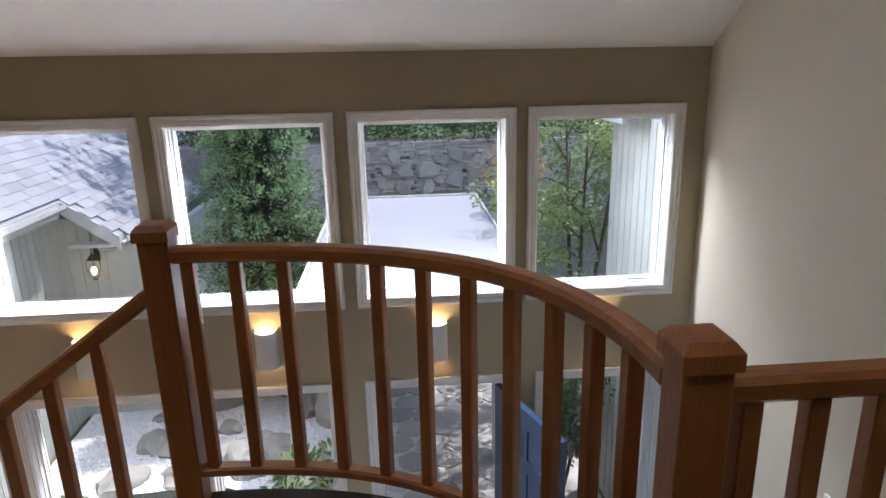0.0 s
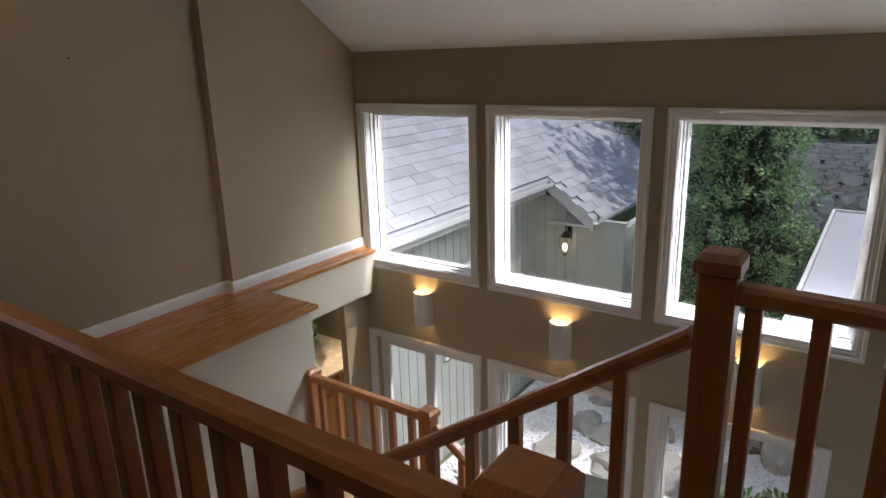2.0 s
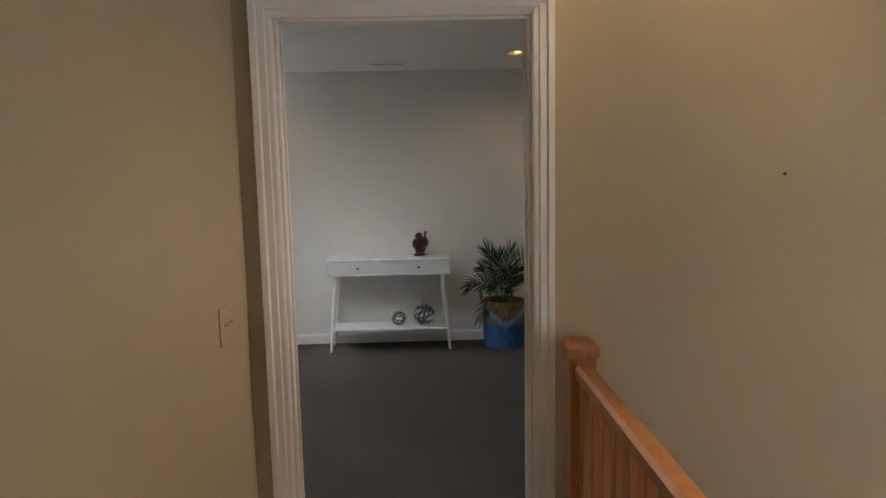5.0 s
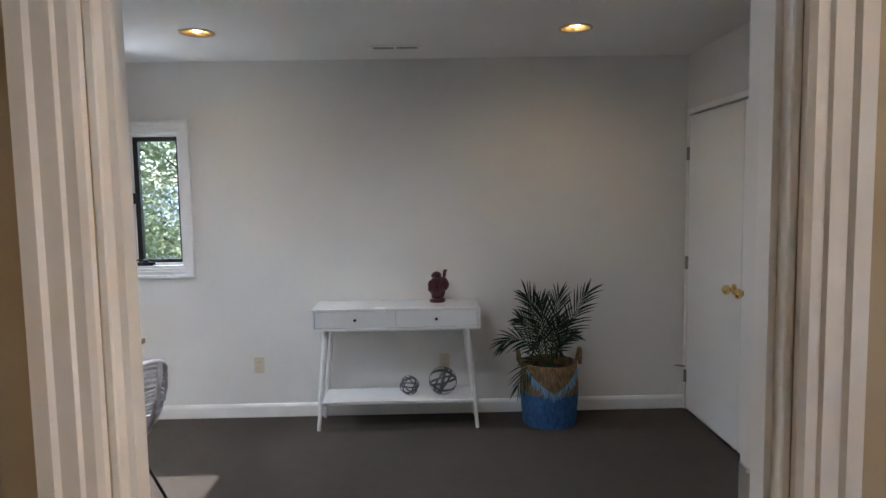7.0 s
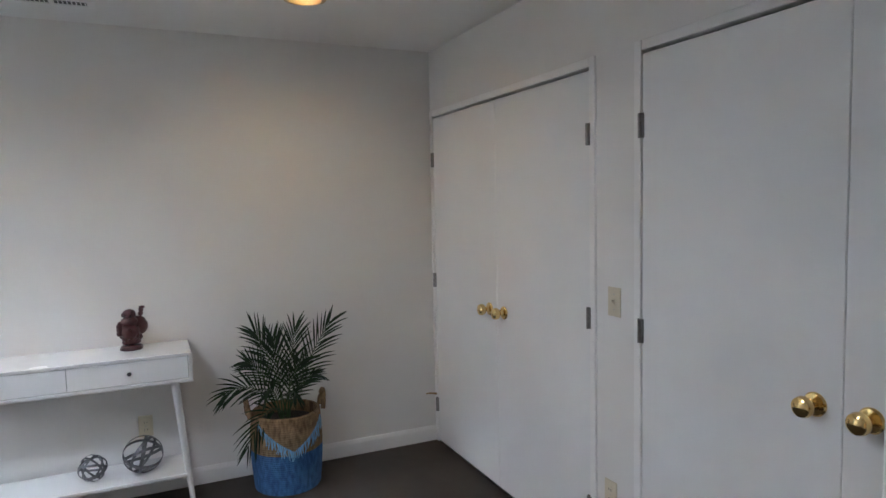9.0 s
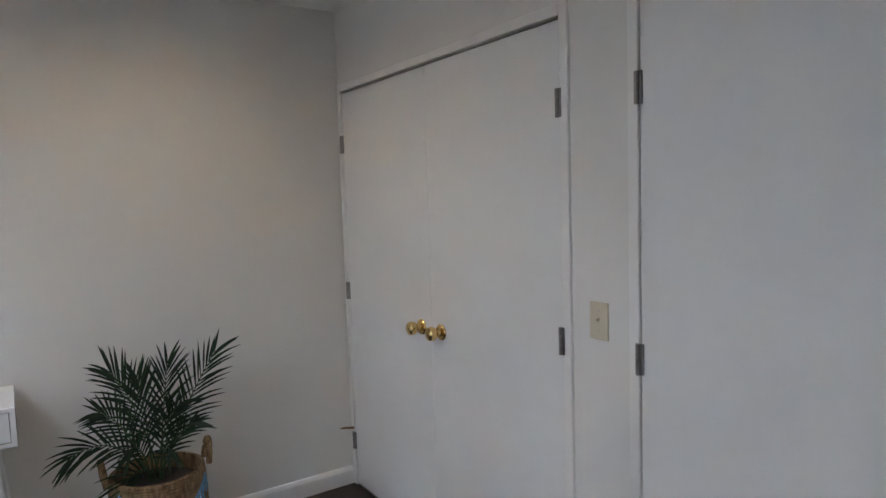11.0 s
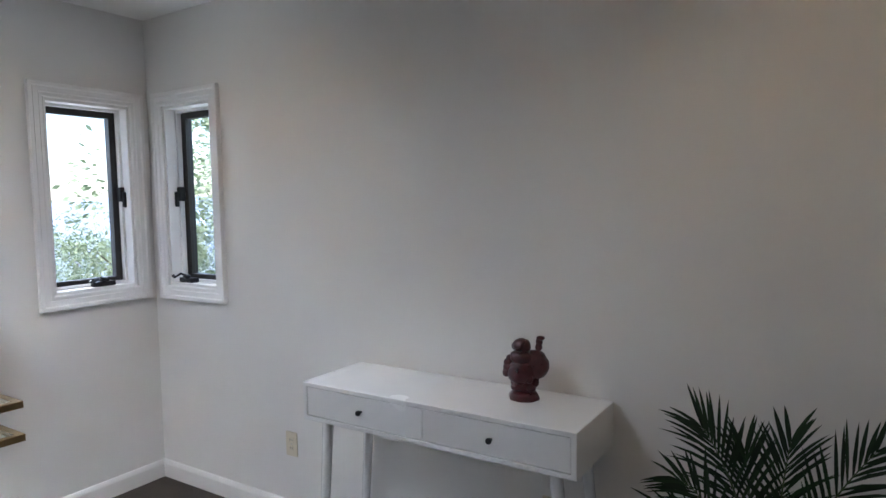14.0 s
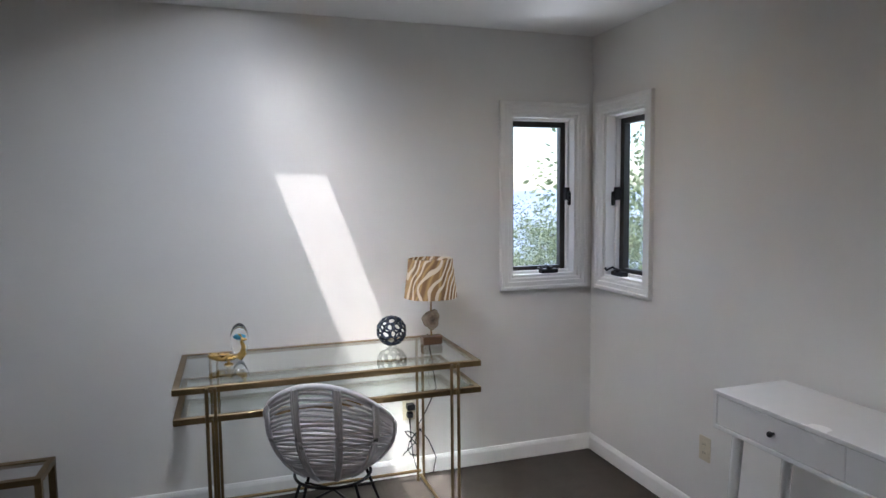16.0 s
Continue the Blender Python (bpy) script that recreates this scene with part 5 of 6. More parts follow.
def lamp_cord():
    o = thing("power_cord", "black power cord hanging from the desk to an outlet", "cord")
    bm = bmesh.new()
    tube(bm, [(-6.93, -1.80, 0.795), (-6.95, -1.90, 0.80), (-6.97, -1.955, 0.74), (-6.99, -1.94, 0.60), (-7.01, -1.95, 0.48), (-6.95, -1.95, 0.36), (-6.90, -1.95, 0.28), (-6.96, -1.94, 0.20), (-7.0, -1.93, 0.10), (-6.98, -1.92, 0.02), (-6.90, -1.93, 0.012), (-6.87, -1.94, 0.12), (-6.86, -1.95, 0.26), (-6.86, -1.965, 0.345)], 0.0032, 6)
    part("cord", bm, BLACK_METAL, o, smooth=60)
    bm = bmesh.new()
    pts = [(-6.89 + 0.035 * math.cos(k * 0.9) + 0.002 * k, -1.94 + 0.02 * math.sin(k * 0.9), 0.20 + 0.07 * math.sin(k * 0.53)) for k in range(22)]
    tube(bm, pts, 0.003, 6)
    part("cord_coil", bm, BLACK_METAL, o, smooth=60)
    bm = bmesh.new()
    box(bm, -6.877, -6.843, -1.972, -1.94, 0.332, 0.362, 0.005)
    part("plug", bm, BLACK_METAL, o)
    bm = bmesh.new()
    box(bm, -6.885, -6.84, -1.972, -1.925, 0.378, 0.412, 0.006)
    part("adapter", bm, BLACK_METAL, o)


lamp_cord()
BULB_GLOW = glow("warm_lamp", (1.0, 0.72, 0.40), 14.0)


def can_light(x, y, z, r, watts, label="recessed gilt downlight in the ceiling", size=0.05, tint=(1.0, 0.70, 0.40), spread=95):
    o = thing("ceiling_light", label, "ceiling light", pose(x, y, z), "recessed downlights")
    bm = bmesh.new()
    lathe(bm, [(r + 0.018, 0.0), (r + 0.018, -0.004), (r, -0.006), (r - 0.004, 0.0), (r * 0.80, 0.095), (r * 0.76, 0.095), (r * 0.76, 0.099), (r + 0.002, 0.099), (r + 0.002, 0.0)], 36, cap=False)
    part("trim_ring", bm, plain("gilt_reflector", (0.50, 0.36, 0.17), 0.3, 1.0, vary=0.1, relief=0.0), o, "gilt reflector cone", smooth=40)
    bm = bmesh.new()
    lathe(bm, [(0.0, 0.10), (r * 0.80, 0.10), (r * 0.80, 0.104), (0.0, 0.104)], 24, cap=False)
    part("housing", bm, BLACK_METAL, o)
    bm = bmesh.new()
    lathe(bm, [(0.0, 0.006), (0.026, 0.012), (0.040, 0.035), (0.034, 0.070), (0.018, 0.097), (0.0, 0.098)], 18, cap=False)
    part("bulb", bm, BULB_GLOW, o, "lit warm bulb", smooth=60)
    s = new("downlight", bpy.data.lights.new("downlight", "SPOT"))
    s.data.energy, s.data.spot_size, s.data.spot_blend, s.data.shadow_soft_size, s.data.color = watts, radians(spread), 0.8, size, tint
    s.matrix_world = pose(x, y, z + 0.004)


can_light(-7.24, -1.04, BH, 0.078, 0.7, tint=(1.0, 0.80, 0.58), spread=150)
can_light(-7.24, 1.06, BH, 0.078, 0.95, tint=(1.0, 0.80, 0.58), spread=150)


def vent():
    o = thing("ceiling_vent", "white louvred ceiling vent near the wall", "vent", pose(-7.66, 0.03, BH))
    bm = bmesh.new()
    slab(bm, (-0.06, -0.17, -0.006), (0.06, 0.17, 0.0), [((-0.035, -0.14, -1), (0.035, -0.006, 1)), ((-0.035, 0.006, -1), (0.035, 0.14, 1))])
    part("frame", bm, TRIM, o)
    # black sheet under the solid ceiling gives the slots their duct shade
    bm = bmesh.new()
    box(bm, -0.04, 0.04, -0.145, 0.145, -0.0005, -0.0001)
    part("backing", bm, BLACK_METAL, o, "black sheet standing in for the shade of the duct")
    for k in range(16):
        y = -0.134 + 0.268 * k / 15
        if abs(y) < 0.008:
            continue
        bm = bmesh.new()
        box(bm, -0.034, 0.034, -0.0022, 0.0022, -0.0008, 0.0008, m=pose(0, y, -0.004, 25))
        part("slat", bm, TRIM, o)


vent()

# ---- foyer fittings ----
can_light(-4.10, 1.05, 3.30, 0.075, 74, "recessed downlight in the hall ceiling, out of view")
# the next two are added out of view to brighten the landing and rails
can_light(-1.9, 0.25, 3.30, 0.075, 25, "recessed downlight in the hall ceiling, out of view", tint=(1.0, 0.82, 0.62))
can_light(0.4, 0.0, 3.30, 0.075, 30, "recessed downlight in the hall ceiling, out of view", tint=(1.0, 0.82, 0.62))
can_light(-5.6, 4.6, -0.42, 0.07, 260, "recessed downlight in the kitchen ceiling")
CERAMIC = plain("white_ceramic", (0.74, 0.72, 0.69), 0.5, vary=0.03, scale=8, fine=80, relief=0.05)


def sconce(x):
    o = thing("wall_sconce", "white half-round ceramic wall sconce, lit warm", "wall lamp", pose(x, FOYER_Y, -0.605), "sconces between the window rows")
    bm = bmesh.new()
    n, r, h = 16, 0.078, 0.272
    outer = [(-r * math.cos(math.pi * k / n), -0.03 - 0.072 * math.sin(math.pi * k / n)) for k in range(n + 1)]
    outer = [(-r, -0.002)] + outer + [(r, -0.002)]
    inner = [(x0 * 0.92, y0 * 0.92 - 0.0) for x0, y0 in outer]
    ring = lambda pts, z: [bm.verts.new((a, b, z)) for a, b in pts]
    ob, ot, ib, it = ring(outer, 0), ring(outer, h), ring(inner, 0), ring(inner, h)
    for k in range(len(outer) - 1):
        bm.faces.new((ob[k], ob[k + 1], ot[k + 1], ot[k]))
        bm.faces.new((ib[k + 1], ib[k], it[k], it[k + 1]))
        bm.faces.new((ot[k], ot[k + 1], it[k + 1], it[k]))
        bm.faces.new((ob[k + 1], ob[k], ib[k], ib[k + 1]))
    part("shade", bm, CERAMIC, o, smooth=40)
    bm = bmesh.new()
    lathe(bm, [(0.0, 0.10), (0.012, 0.105), (0.022, 0.14), (0.022, 0.16), (0.0, 0.18)], 14, pose(0, -0.05, 0), cap=False)
    part("bulb", bm, BULB_GLOW, o, "lit warm bulb", smooth=60)
    p = new("sconce_light", bpy.data.lights.new("sconce_light", "POINT"))
    p.data.energy, p.data.shadow_soft_size, p.data.color = 0.85, 0.022, (1.0, 0.62, 0.26)
    p.matrix_world = pose(x, FOYER_Y - 0.052, -0.605 + 0.215)


for sx in (-3.67, -2.47, -1.25, -0.055, 1.10):
    sconce(sx)


def nails():
    for y in (1.545, 2.03):
        bm = bmesh.new()
        lathe(bm, [(0.003, 0.0), (0.003, 0.012), (0.0055, 0.012), (0.004, 0.015), (0.0, 0.018)], 8, pose(HALL_X, y, 1.515, 0, 90), cap=False)
        single("picture_nail", bm, BLACK_METAL, "small bare picture nail in the hall wall", "nail")


nails()


def hall_side_casing():
    """The edge of a white door casing low on the foyer's side wall."""
    d = thing("door_6", "white painted doorway casing in the foyer side wall", "door", kind="structure")
    bm = bmesh.new()
    for y0, y1, z0, z1 in ((1.55, 1.63, LOW, -0.78), (2.45, 2.53, LOW, -0.78), (1.55, 2.53, -0.779, -0.70)):
        box(bm, FOYER_X1 - 0.02, FOYER_X1 - 0.001, y0, y1, z0, z1, 0.003)
    part("casing", bm, TRIM, d)
    bm = bmesh.new()
    box(bm, FOYER_X1 - 0.012, FOYER_X1 - 0.002, 1.631, 2.449, LOW + 0.01, -0.78, 0.002)
    leaf = part("door_leaf", bm, DOOR_PAINT, d)
    bm = bmesh.new()
    lathe(bm, KNOB, 16, pose(FOYER_X1 - 0.012, 1.70, LOW + 0.95, 0, -90))
    part("knob", bm, BLACK_METAL, leaf, smooth=40)


hall_side_casing()

# ---- kitchen corner ----
CAB = wood("kitchen_oak", (0.50, 0.24, 0.085), (0.36, 0.15, 0.05), stretch=(8, 8, 1))
STONE_TOP = plain("pale_worktop", (0.62, 0.60, 0.56), 0.25, vary=0.1, scale=8, fine=80, relief=0.03)


def kitchen():
    for k, (y0, y1) in enumerate(((4.42, 5.0), (5.01, 5.6))):
        c = thing("cabinet", "honey oak kitchen base cabinet with a panelled door", "cabinet", group="kitchen base cabinets")
        bm = bmesh.new()
        box(bm, -6.2, -5.62, y0, y1, LOW, -1.965, 0.003)
        part("body", bm, CAB, c)
        for z0, z1, nm in ((LOW + 0.10, -2.18, "door"), (-2.16, -1.985, "drawer")):
            bm = bmesh.new()
            box(bm, -5.619, -5.60, y0 + 0.012, y1 - 0.012, z0, z1, 0.004)
            d = part(nm, bm, CAB, c)
            bm = bmesh.new()
            lathe(bm, [(0.0, 0), (0.006, 0), (0.006, 0.012), (0.014, 0.02), (0.0, 0.026)], 12, pose(-5.60, (y0 + y1) / 2, z1 - 0.08, 0, 90), cap=False)
            part("knob", bm, AGED_BRASS, d, smooth=40)
    bm = bmesh.new()
    box(bm, -6.9, -5.58, 4.38, 5.65, -1.96, -1.92, 0.006)
    single("worktop", bm, STONE_TOP, "pale stone kitchen worktop over oak cabinets", "worktop")
    v = thing("vase_plant", "leafy green cutting in a clear glass vase", "plant", pose(-6.05, 5.0, -1.92))
    bm = bmesh.new()
    lathe(bm, [(0.0, 0.0), (0.05, 0.0), (0.055, 0.1), (0.04, 0.18), (0.048, 0.2), (0.044, 0.2), (0.036, 0.18), (0.05, 0.1), (0.045, 0.008), (0.0, 0.008)], 20, cap=False)
    part("vase", bm, PANE, v, "clear glass vase", smooth=60)
    rng = random.Random(8)
    bm, bl = bmesh.new(), bmesh.new()
    for k in range(9):
        a = rng.uniform(0, 6.28)
        tip = Vector((0.22 * math.cos(a) * rng.uniform(0.4, 1), 0.22 * math.sin(a) * rng.uniform(0.4, 1), rng.uniform(0.38, 0.62)))
        tube(bm, [(0, 0, 0.02), tip * 0.5 + Vector((0, 0, 0.08)), tip], [0.004, 0.003, 0.002], 5)
        for j in range(7):
            leaf_blade(bl, (tip * (0.55 + 0.07 * j)) + Vector((0, 0, 0.05)), rng, 0.13, 0.045)
    part("stem", bm, PALM_STEM, v)
    part("foliage", bl, leaf_material("vase_leaf", (0.015, 0.05, 0.015), (0.05, 0.12, 0.03)), v, "dark green leaves")


def leaf_blade(bm, at, rng, length, width, droop=0.3, way=None):
    """One leaf with a folded midrib."""
    d = way or Vector((rng.uniform(-1, 1), rng.uniform(-1, 1), rng.uniform(-0.4, 0.8))).normalized()
    side = d.cross(Vector((rng.uniform(-0.5, 0.5), rng.uniform(-0.5, 0.5), 1))).normalized() * width / 2
    mid = at + d * length * 0.5
    tip = at + d * length - Vector((0, 0, droop * length * 0.5))
    v = [bm.verts.new(p) for p in (at, mid + side, tip, mid - side, mid - Vector((0, 0, width * 0.12)))]
    bm.faces.new((v[0], v[1], v[4]))
    bm.faces.new((v[1], v[2], v[4]))
    bm.faces.new((v[2], v[3], v[4]))
    bm.faces.new((v[3], v[0], v[4]))


kitchen()

# ---- outdoors: buildings ----
SIDING = plain("grey_green_board_siding", (0.36, 0.38, 0.345), 0.7, vary=0.12, scale=3, fine=60, relief=0.2, random_tint=0.10)
FASCIA = plain("pale_grey_fascia", (0.48, 0.49, 0.48), 0.55, vary=0.08, scale=4, fine=60, relief=0.1)
SHINGLE = plain("grey_asphalt_shingle", (0.27, 0.275, 0.295), 0.9, vary=0.14, scale=5, fine=180, relief=0.6, dist=0.003, random_tint=0.28)


def shingle_rest_material():
    m, t, b, l = nodes_of("grey_asphalt_shingle_far")
    isl = t.nodes.new("ShaderNodeNewGeometry").outputs["Random Per Island"]
    n = noise_of(t, coords(t, world_space=True), 180, 2)
    l.new(mixer(t, 0.25, ramp(t, isl, (0.0, (0.21, 0.215, 0.23)), (1.0, (0.32, 0.325, 0.345))), ramp(t, n, (0.3, 0.2), (0.7, 0.5))), b.inputs["Base Color"])
    b.inputs["Roughness"].default_value = 0.9
    return m


ROOF_SLOPE = 0.745
ROOF_X, ROOF_Z = -4.25, -0.01


def roof_z(x):
    return ROOF_Z - ROOF_SLOPE * (x - ROOF_X)


def left_wing():
    w = thing("house_wing", "grey-green board-sided wing with a shingled pitched roof", "house")
    tilt = math.degrees(math.atan(ROOF_SLOPE))
    cs = math.cos(math.atan(ROOF_SLOPE))
    bm = bmesh.new()
    for (xa, xb, y0, y1) in ((-9.0, ROOF_X, 4.36, 7.68), (-9.0, -3.66, 7.68, 14.0)):
        vs = [bm.verts.new((x, y, roof_z(x) + dz)) for x, dz in ((xa, -0.03), (xb, -0.03), (xb, -0.10), (xa, -0.10)) for y in (y0, y1)]
        for q in ((0, 1, 3, 2), (2, 3, 5, 4), (4, 5, 7, 6), (6, 7, 1, 0), (0, 2, 4, 6), (1, 7, 5, 3)):
            bm.faces.new([vs[k] for k in q])
    roof = part("roof", bm, SHINGLE, w, "grey asphalt shingle roof")
    bm = bmesh.new()
    box(bm, -0.004, 0.165, -0.162, 0.162, -0.004, 0.012)
    for v in bm.verts:
        if v.co.x < 0.05:
            v.co.z -= 0.006
    me = mesh_of("shingle", bm, SHINGLE)
    rng = random.Random(21)
    near, far = [], []
    for row in range(34):
        x = ROOF_X + 0.62 - row * 0.140 * cs
        for col in range(32):
            y = 4.40 + col * 0.327 + (0.163 if row % 2 else 0.0) + rng.uniform(-0.004, 0.004)
            if y > 13.8 or (y < 7.80 and x > ROOF_X - 0.02) or x < -8.6:
                continue
            m = pose(x - 0.13 * cs, y, roof_z(x - 0.13 * cs) - 0.012 + rng.uniform(0, 0.003), 0, tilt, 0)
            (near if (len(near) < 300 and y < 10.2 and x > -6.6) else far).append(m)
    for m in near:
        s = new("shingle", me)
        s.parent = roof
        s.matrix_basis = m
    vs, fs = [], []
    base = [v.co.copy() for v in me.vertices]
    for m in far:
        o = len(vs)
        vs += [tuple(m @ v) for v in base]
        fs += [[o + i for i in p.vertices] for p in me.polygons]
    rest = bpy.data.meshes.new("shingles")
    rest.from_pydata(vs, [], fs)
    rest.materials.append(shingle_rest_material())
    ob = new("shingles", rest)
    ob.parent = roof
    tagged(ob, "grey asphalt shingles", kind="stuff")
    # walls of vertical boards
    for name, fixed, a, b, top, axis in (("wall", -4.52, 4.37, 7.86, -0.12, "x"), ("wall", 7.86, -4.52, -3.92, -0.30, "y"), ("wall", 7.86, -3.92, -3.30, -0.55, "y"), ("wall", -3.30, 7.965, 13.8, -0.62, "x")):
        bm = bmesh.new()
        if axis == "x":
            holes = [((-9, 5.62, -1.75), (0, 6.45, -0.78))] if fixed == -4.52 else []
            slab(bm, (fixed - 0.1, a, GROUND - 0.1), (fixed, b, top), holes)
        else:
            slab(bm, (a, fixed, GROUND - 0.1), (b, fixed + 0.1, top))
        wl = part(name, bm, SIDING, w, "vertical board siding")
        n = int((b - a) / 0.145) if fixed != -3.30 and a != -3.92 else 0
        for k in range(n):
            p0, p1 = a + (b - a) * k / n + 0.005, a + (b - a) * (k + 1) / n - 0.005
            if axis == "x" and fixed == -4.52 and p1 > 5.58 and p0 < 6.49:
                spans = ((GROUND, -1.80), (-0.73, top))
            else:
                spans = ((GROUND, top),)
            for z0, z1 in spans:
                bm = bmesh.new()
                if axis == "x":
                    box(bm, fixed + 0.002, fixed + 0.018, p0, p1, z0, z1)
                else:
                    box(bm, p0, p1, fixed - 0.018, fixed - 0.002, z0, z1)
                part("board", bm, SIDING, wl)
    win = thing("window", "", "")
    win.parent = w
    for key in ("category",):
        if key in win:
            del win[key]
    bm = bmesh.new()
    slab(bm, (-4.55, 5.60, -1.77), (-4.485, 6.47, -0.76), [((-9, 5.70, -1.67), (0, 6.37, -0.86))])
    part("window_frame", bm, TRIM, win)
    bm = bmesh.new()
    box(bm, -4.54, -4.53, 5.69, 6.38, -1.68, -0.85)
    part("pane", bm, PANE, win)
    # fascia, gutter and the sloping barge board
    for x, y0, y1 in ((ROOF_X, 4.36, 7.60), (-3.66, 7.70, 14.0)):
        z = roof_z(x)
        bm = bmesh.new()
        box(bm, x - 0.03, x - 0.008, y0, y1, z - 0.20, z - 0.035, 0.003)
        box(bm, x - 0.28, x - 0.031, y0, y1, z - 0.20, z - 0.185)
        part("fascia", bm, FASCIA, w)
        bm = bmesh.new()
        strip_along(bm, (x - 0.004, y0, z - 0.12), (x - 0.004, y1, z - 0.12), [(0, 0), (0.07, 0), (0.095, 0.03), (0.095, 0.08), (0.085, 0.08), (0.085, 0.034), (0.065, 0.01), (0.008, 0.01), (0.008, 0.08), (0, 0.08)], (1, 0, 0))
        part("gutter", bm, FASCIA, w)
    bm = bmesh.new()
    x0, x1 = ROOF_X - 0.02, -3.64
    vs = [bm.verts.new((x, y, roof_z(x) + dz)) for y in (7.655, 7.685) for x, dz in ((x0, -0.02), (x1, -0.02), (x1, -0.19), (x0, -0.19))]
    for q in ((0, 1, 2, 3), (7, 6, 5, 4), (0, 4, 5, 1), (1, 5, 6, 2), (2, 6, 7, 3), (3, 7, 4, 0)):
        bm.faces.new([vs[k] for k in q])
    part("barge_board", bm, FASCIA, w)
    bm = bmesh.new()
    box(bm, ROOF_X - 0.02, -3.66, 7.69, 7.86, -0.62, -0.58, 0.003)
    part("soffit", bm, FASCIA, w)
    bm = bmesh.new()
    lathe(bm, [(0.055, 0), (0.055, 0.14), (0.075, 0.15), (0.075, 0.17), (0.0, 0.18)], 14, pose(-4.9, 4.75, roof_z(-4.9) - 0.03))
    part("vent_pipe", bm, FASCIA, w, smooth=40)
    return w


left_wing()


def lantern():
    o = thing("wall_lantern", "black caged glass wall lantern, lit", "wall lamp", pose(-4.02, 7.84, -1.02))
    bm = bmesh.new()
    box(bm, -0.035, 0.035, -0.02, 0.0, 0.20, 0.36, 0.006)
    tube(bm, [(0, -0.02, 0.30), (0, -0.08, 0.40), (0, -0.14, 0.40), (0, -0.15, 0.33)], 0.009, 8)
    part("bracket", bm, BLACK_METAL, o, smooth=50)
    bm = bmesh.new()
    lathe(bm, [(0.0, 0.33), (0.012, 0.32), (0.06, 0.265), (0.062, 0.255), (0.0, 0.255)], 16, pose(0, -0.15, 0), cap=False)
    lathe(bm, [(0.0, 0.0), (0.02, 0.0), (0.034, 0.014), (0.0, 0.018)], 16, pose(0, -0.15, 0), cap=False)
    for k in range(6):
        a = k * math.pi / 3
        tube(bm, [(0.08 * math.cos(a), -0.15 + 0.08 * math.sin(a), 0.255), (0.092 * math.cos(a), -0.15 + 0.092 * math.sin(a), 0.15), (0.032 * math.cos(a), -0.15 + 0.032 * math.sin(a), 0.02)], 0.0022, 5)
    part("cage", bm, BLACK_METAL, o, smooth=50)
    bm = bmesh.new()
    lathe(bm, [(0.0, 0.06), (0.02, 0.07), (0.032, 0.12), (0.02, 0.16), (0.0, 0.165)], 14, pose(0, -0.15, 0), cap=False)
    part("bulb", bm, glow("lantern_bulb", (1.0, 0.66, 0.34), 4.0), o, "lit warm bulb", smooth=60)


lantern()
PORCH_WHITE = plain("white_roof_membrane", (0.31, 0.32, 0.35), 0.6, vary=0.06, scale=1.5, fine=40, relief=0.1)


def porch():
    p = thing("porch_roof", "flat white membrane roof of the entry porch", "roof")
    bm = bmesh.new()
    box(bm, -1.17, 0.86, 4.366, 9.25, -0.60, -0.45, 0.01)
    part("deck", bm, PORCH_WHITE, p)
    bm = bmesh.new()
    for a in ((-1.205, -1.172, 4.37, 9.25), (0.862, 0.895, 4.37, 9.25), (-1.205, 0.895, 9.252, 9.285)):
        box(bm, *a, -0.64, -0.425, 0.006)
    part("edge_trim", bm, FASCIA, p, "pale metal edge trim")
    for x, y in ((-1.05, 9.05), (0.74, 9.05), (0.74, 6.3)):
        bm = bmesh.new()
        box(bm, x - 0.06, x + 0.06, y - 0.06, y + 0.06, GROUND, -0.602, 0.006)
        part("post", bm, FASCIA, p)


porch()


def right_wing():
    w = thing("house_wing", "pale grey vertical board wall of the adjoining wing", "house")
    bm = bmesh.new()
    slab(bm, (1.76, 4.366, GROUND - 0.1), (5.0, 5.82, 0.98))
    wl = part("wall", bm, SIDING, w)
    for k in range(10):
        bm = bmesh.new()
        box(bm, 1.738, 1.758, 4.37 + 0.145 * k, 4.37 + 0.145 * k + 0.133, GROUND, 0.98, 0.003)
        part("board", bm, SIDING, wl)
    bm = bmesh.new()
    vs = [bm.verts.new(p) for y in (4.92, 6.05) for p in ((1.5, y, 0.94), (1.5, y, 1.10), (5.0, y, 3.2), (5.0, y, 3.04))]
    for q in ((0, 1, 2, 3), (7, 6, 5, 4), (0, 4, 5, 1), (1, 5, 6, 2), (2, 6, 7, 3), (3, 7, 4, 0)):
        bm.faces.new([vs[k] for k in q])
    part("roof", bm, SHINGLE, w)


right_wing()

# ---- outdoors: stone wall ----
STONE = plain("fieldstone", (0.37, 0.35, 0.325), 0.85, vary=0.3, scale=7, fine=70, relief=0.6, dist=0.01, random_tint=0.55)
MORTAR = plain("dark_joint", (0.24, 0.225, 0.205), 0.95, vary=0.3, scale=8, fine=60, relief=0.5, dist=0.01)


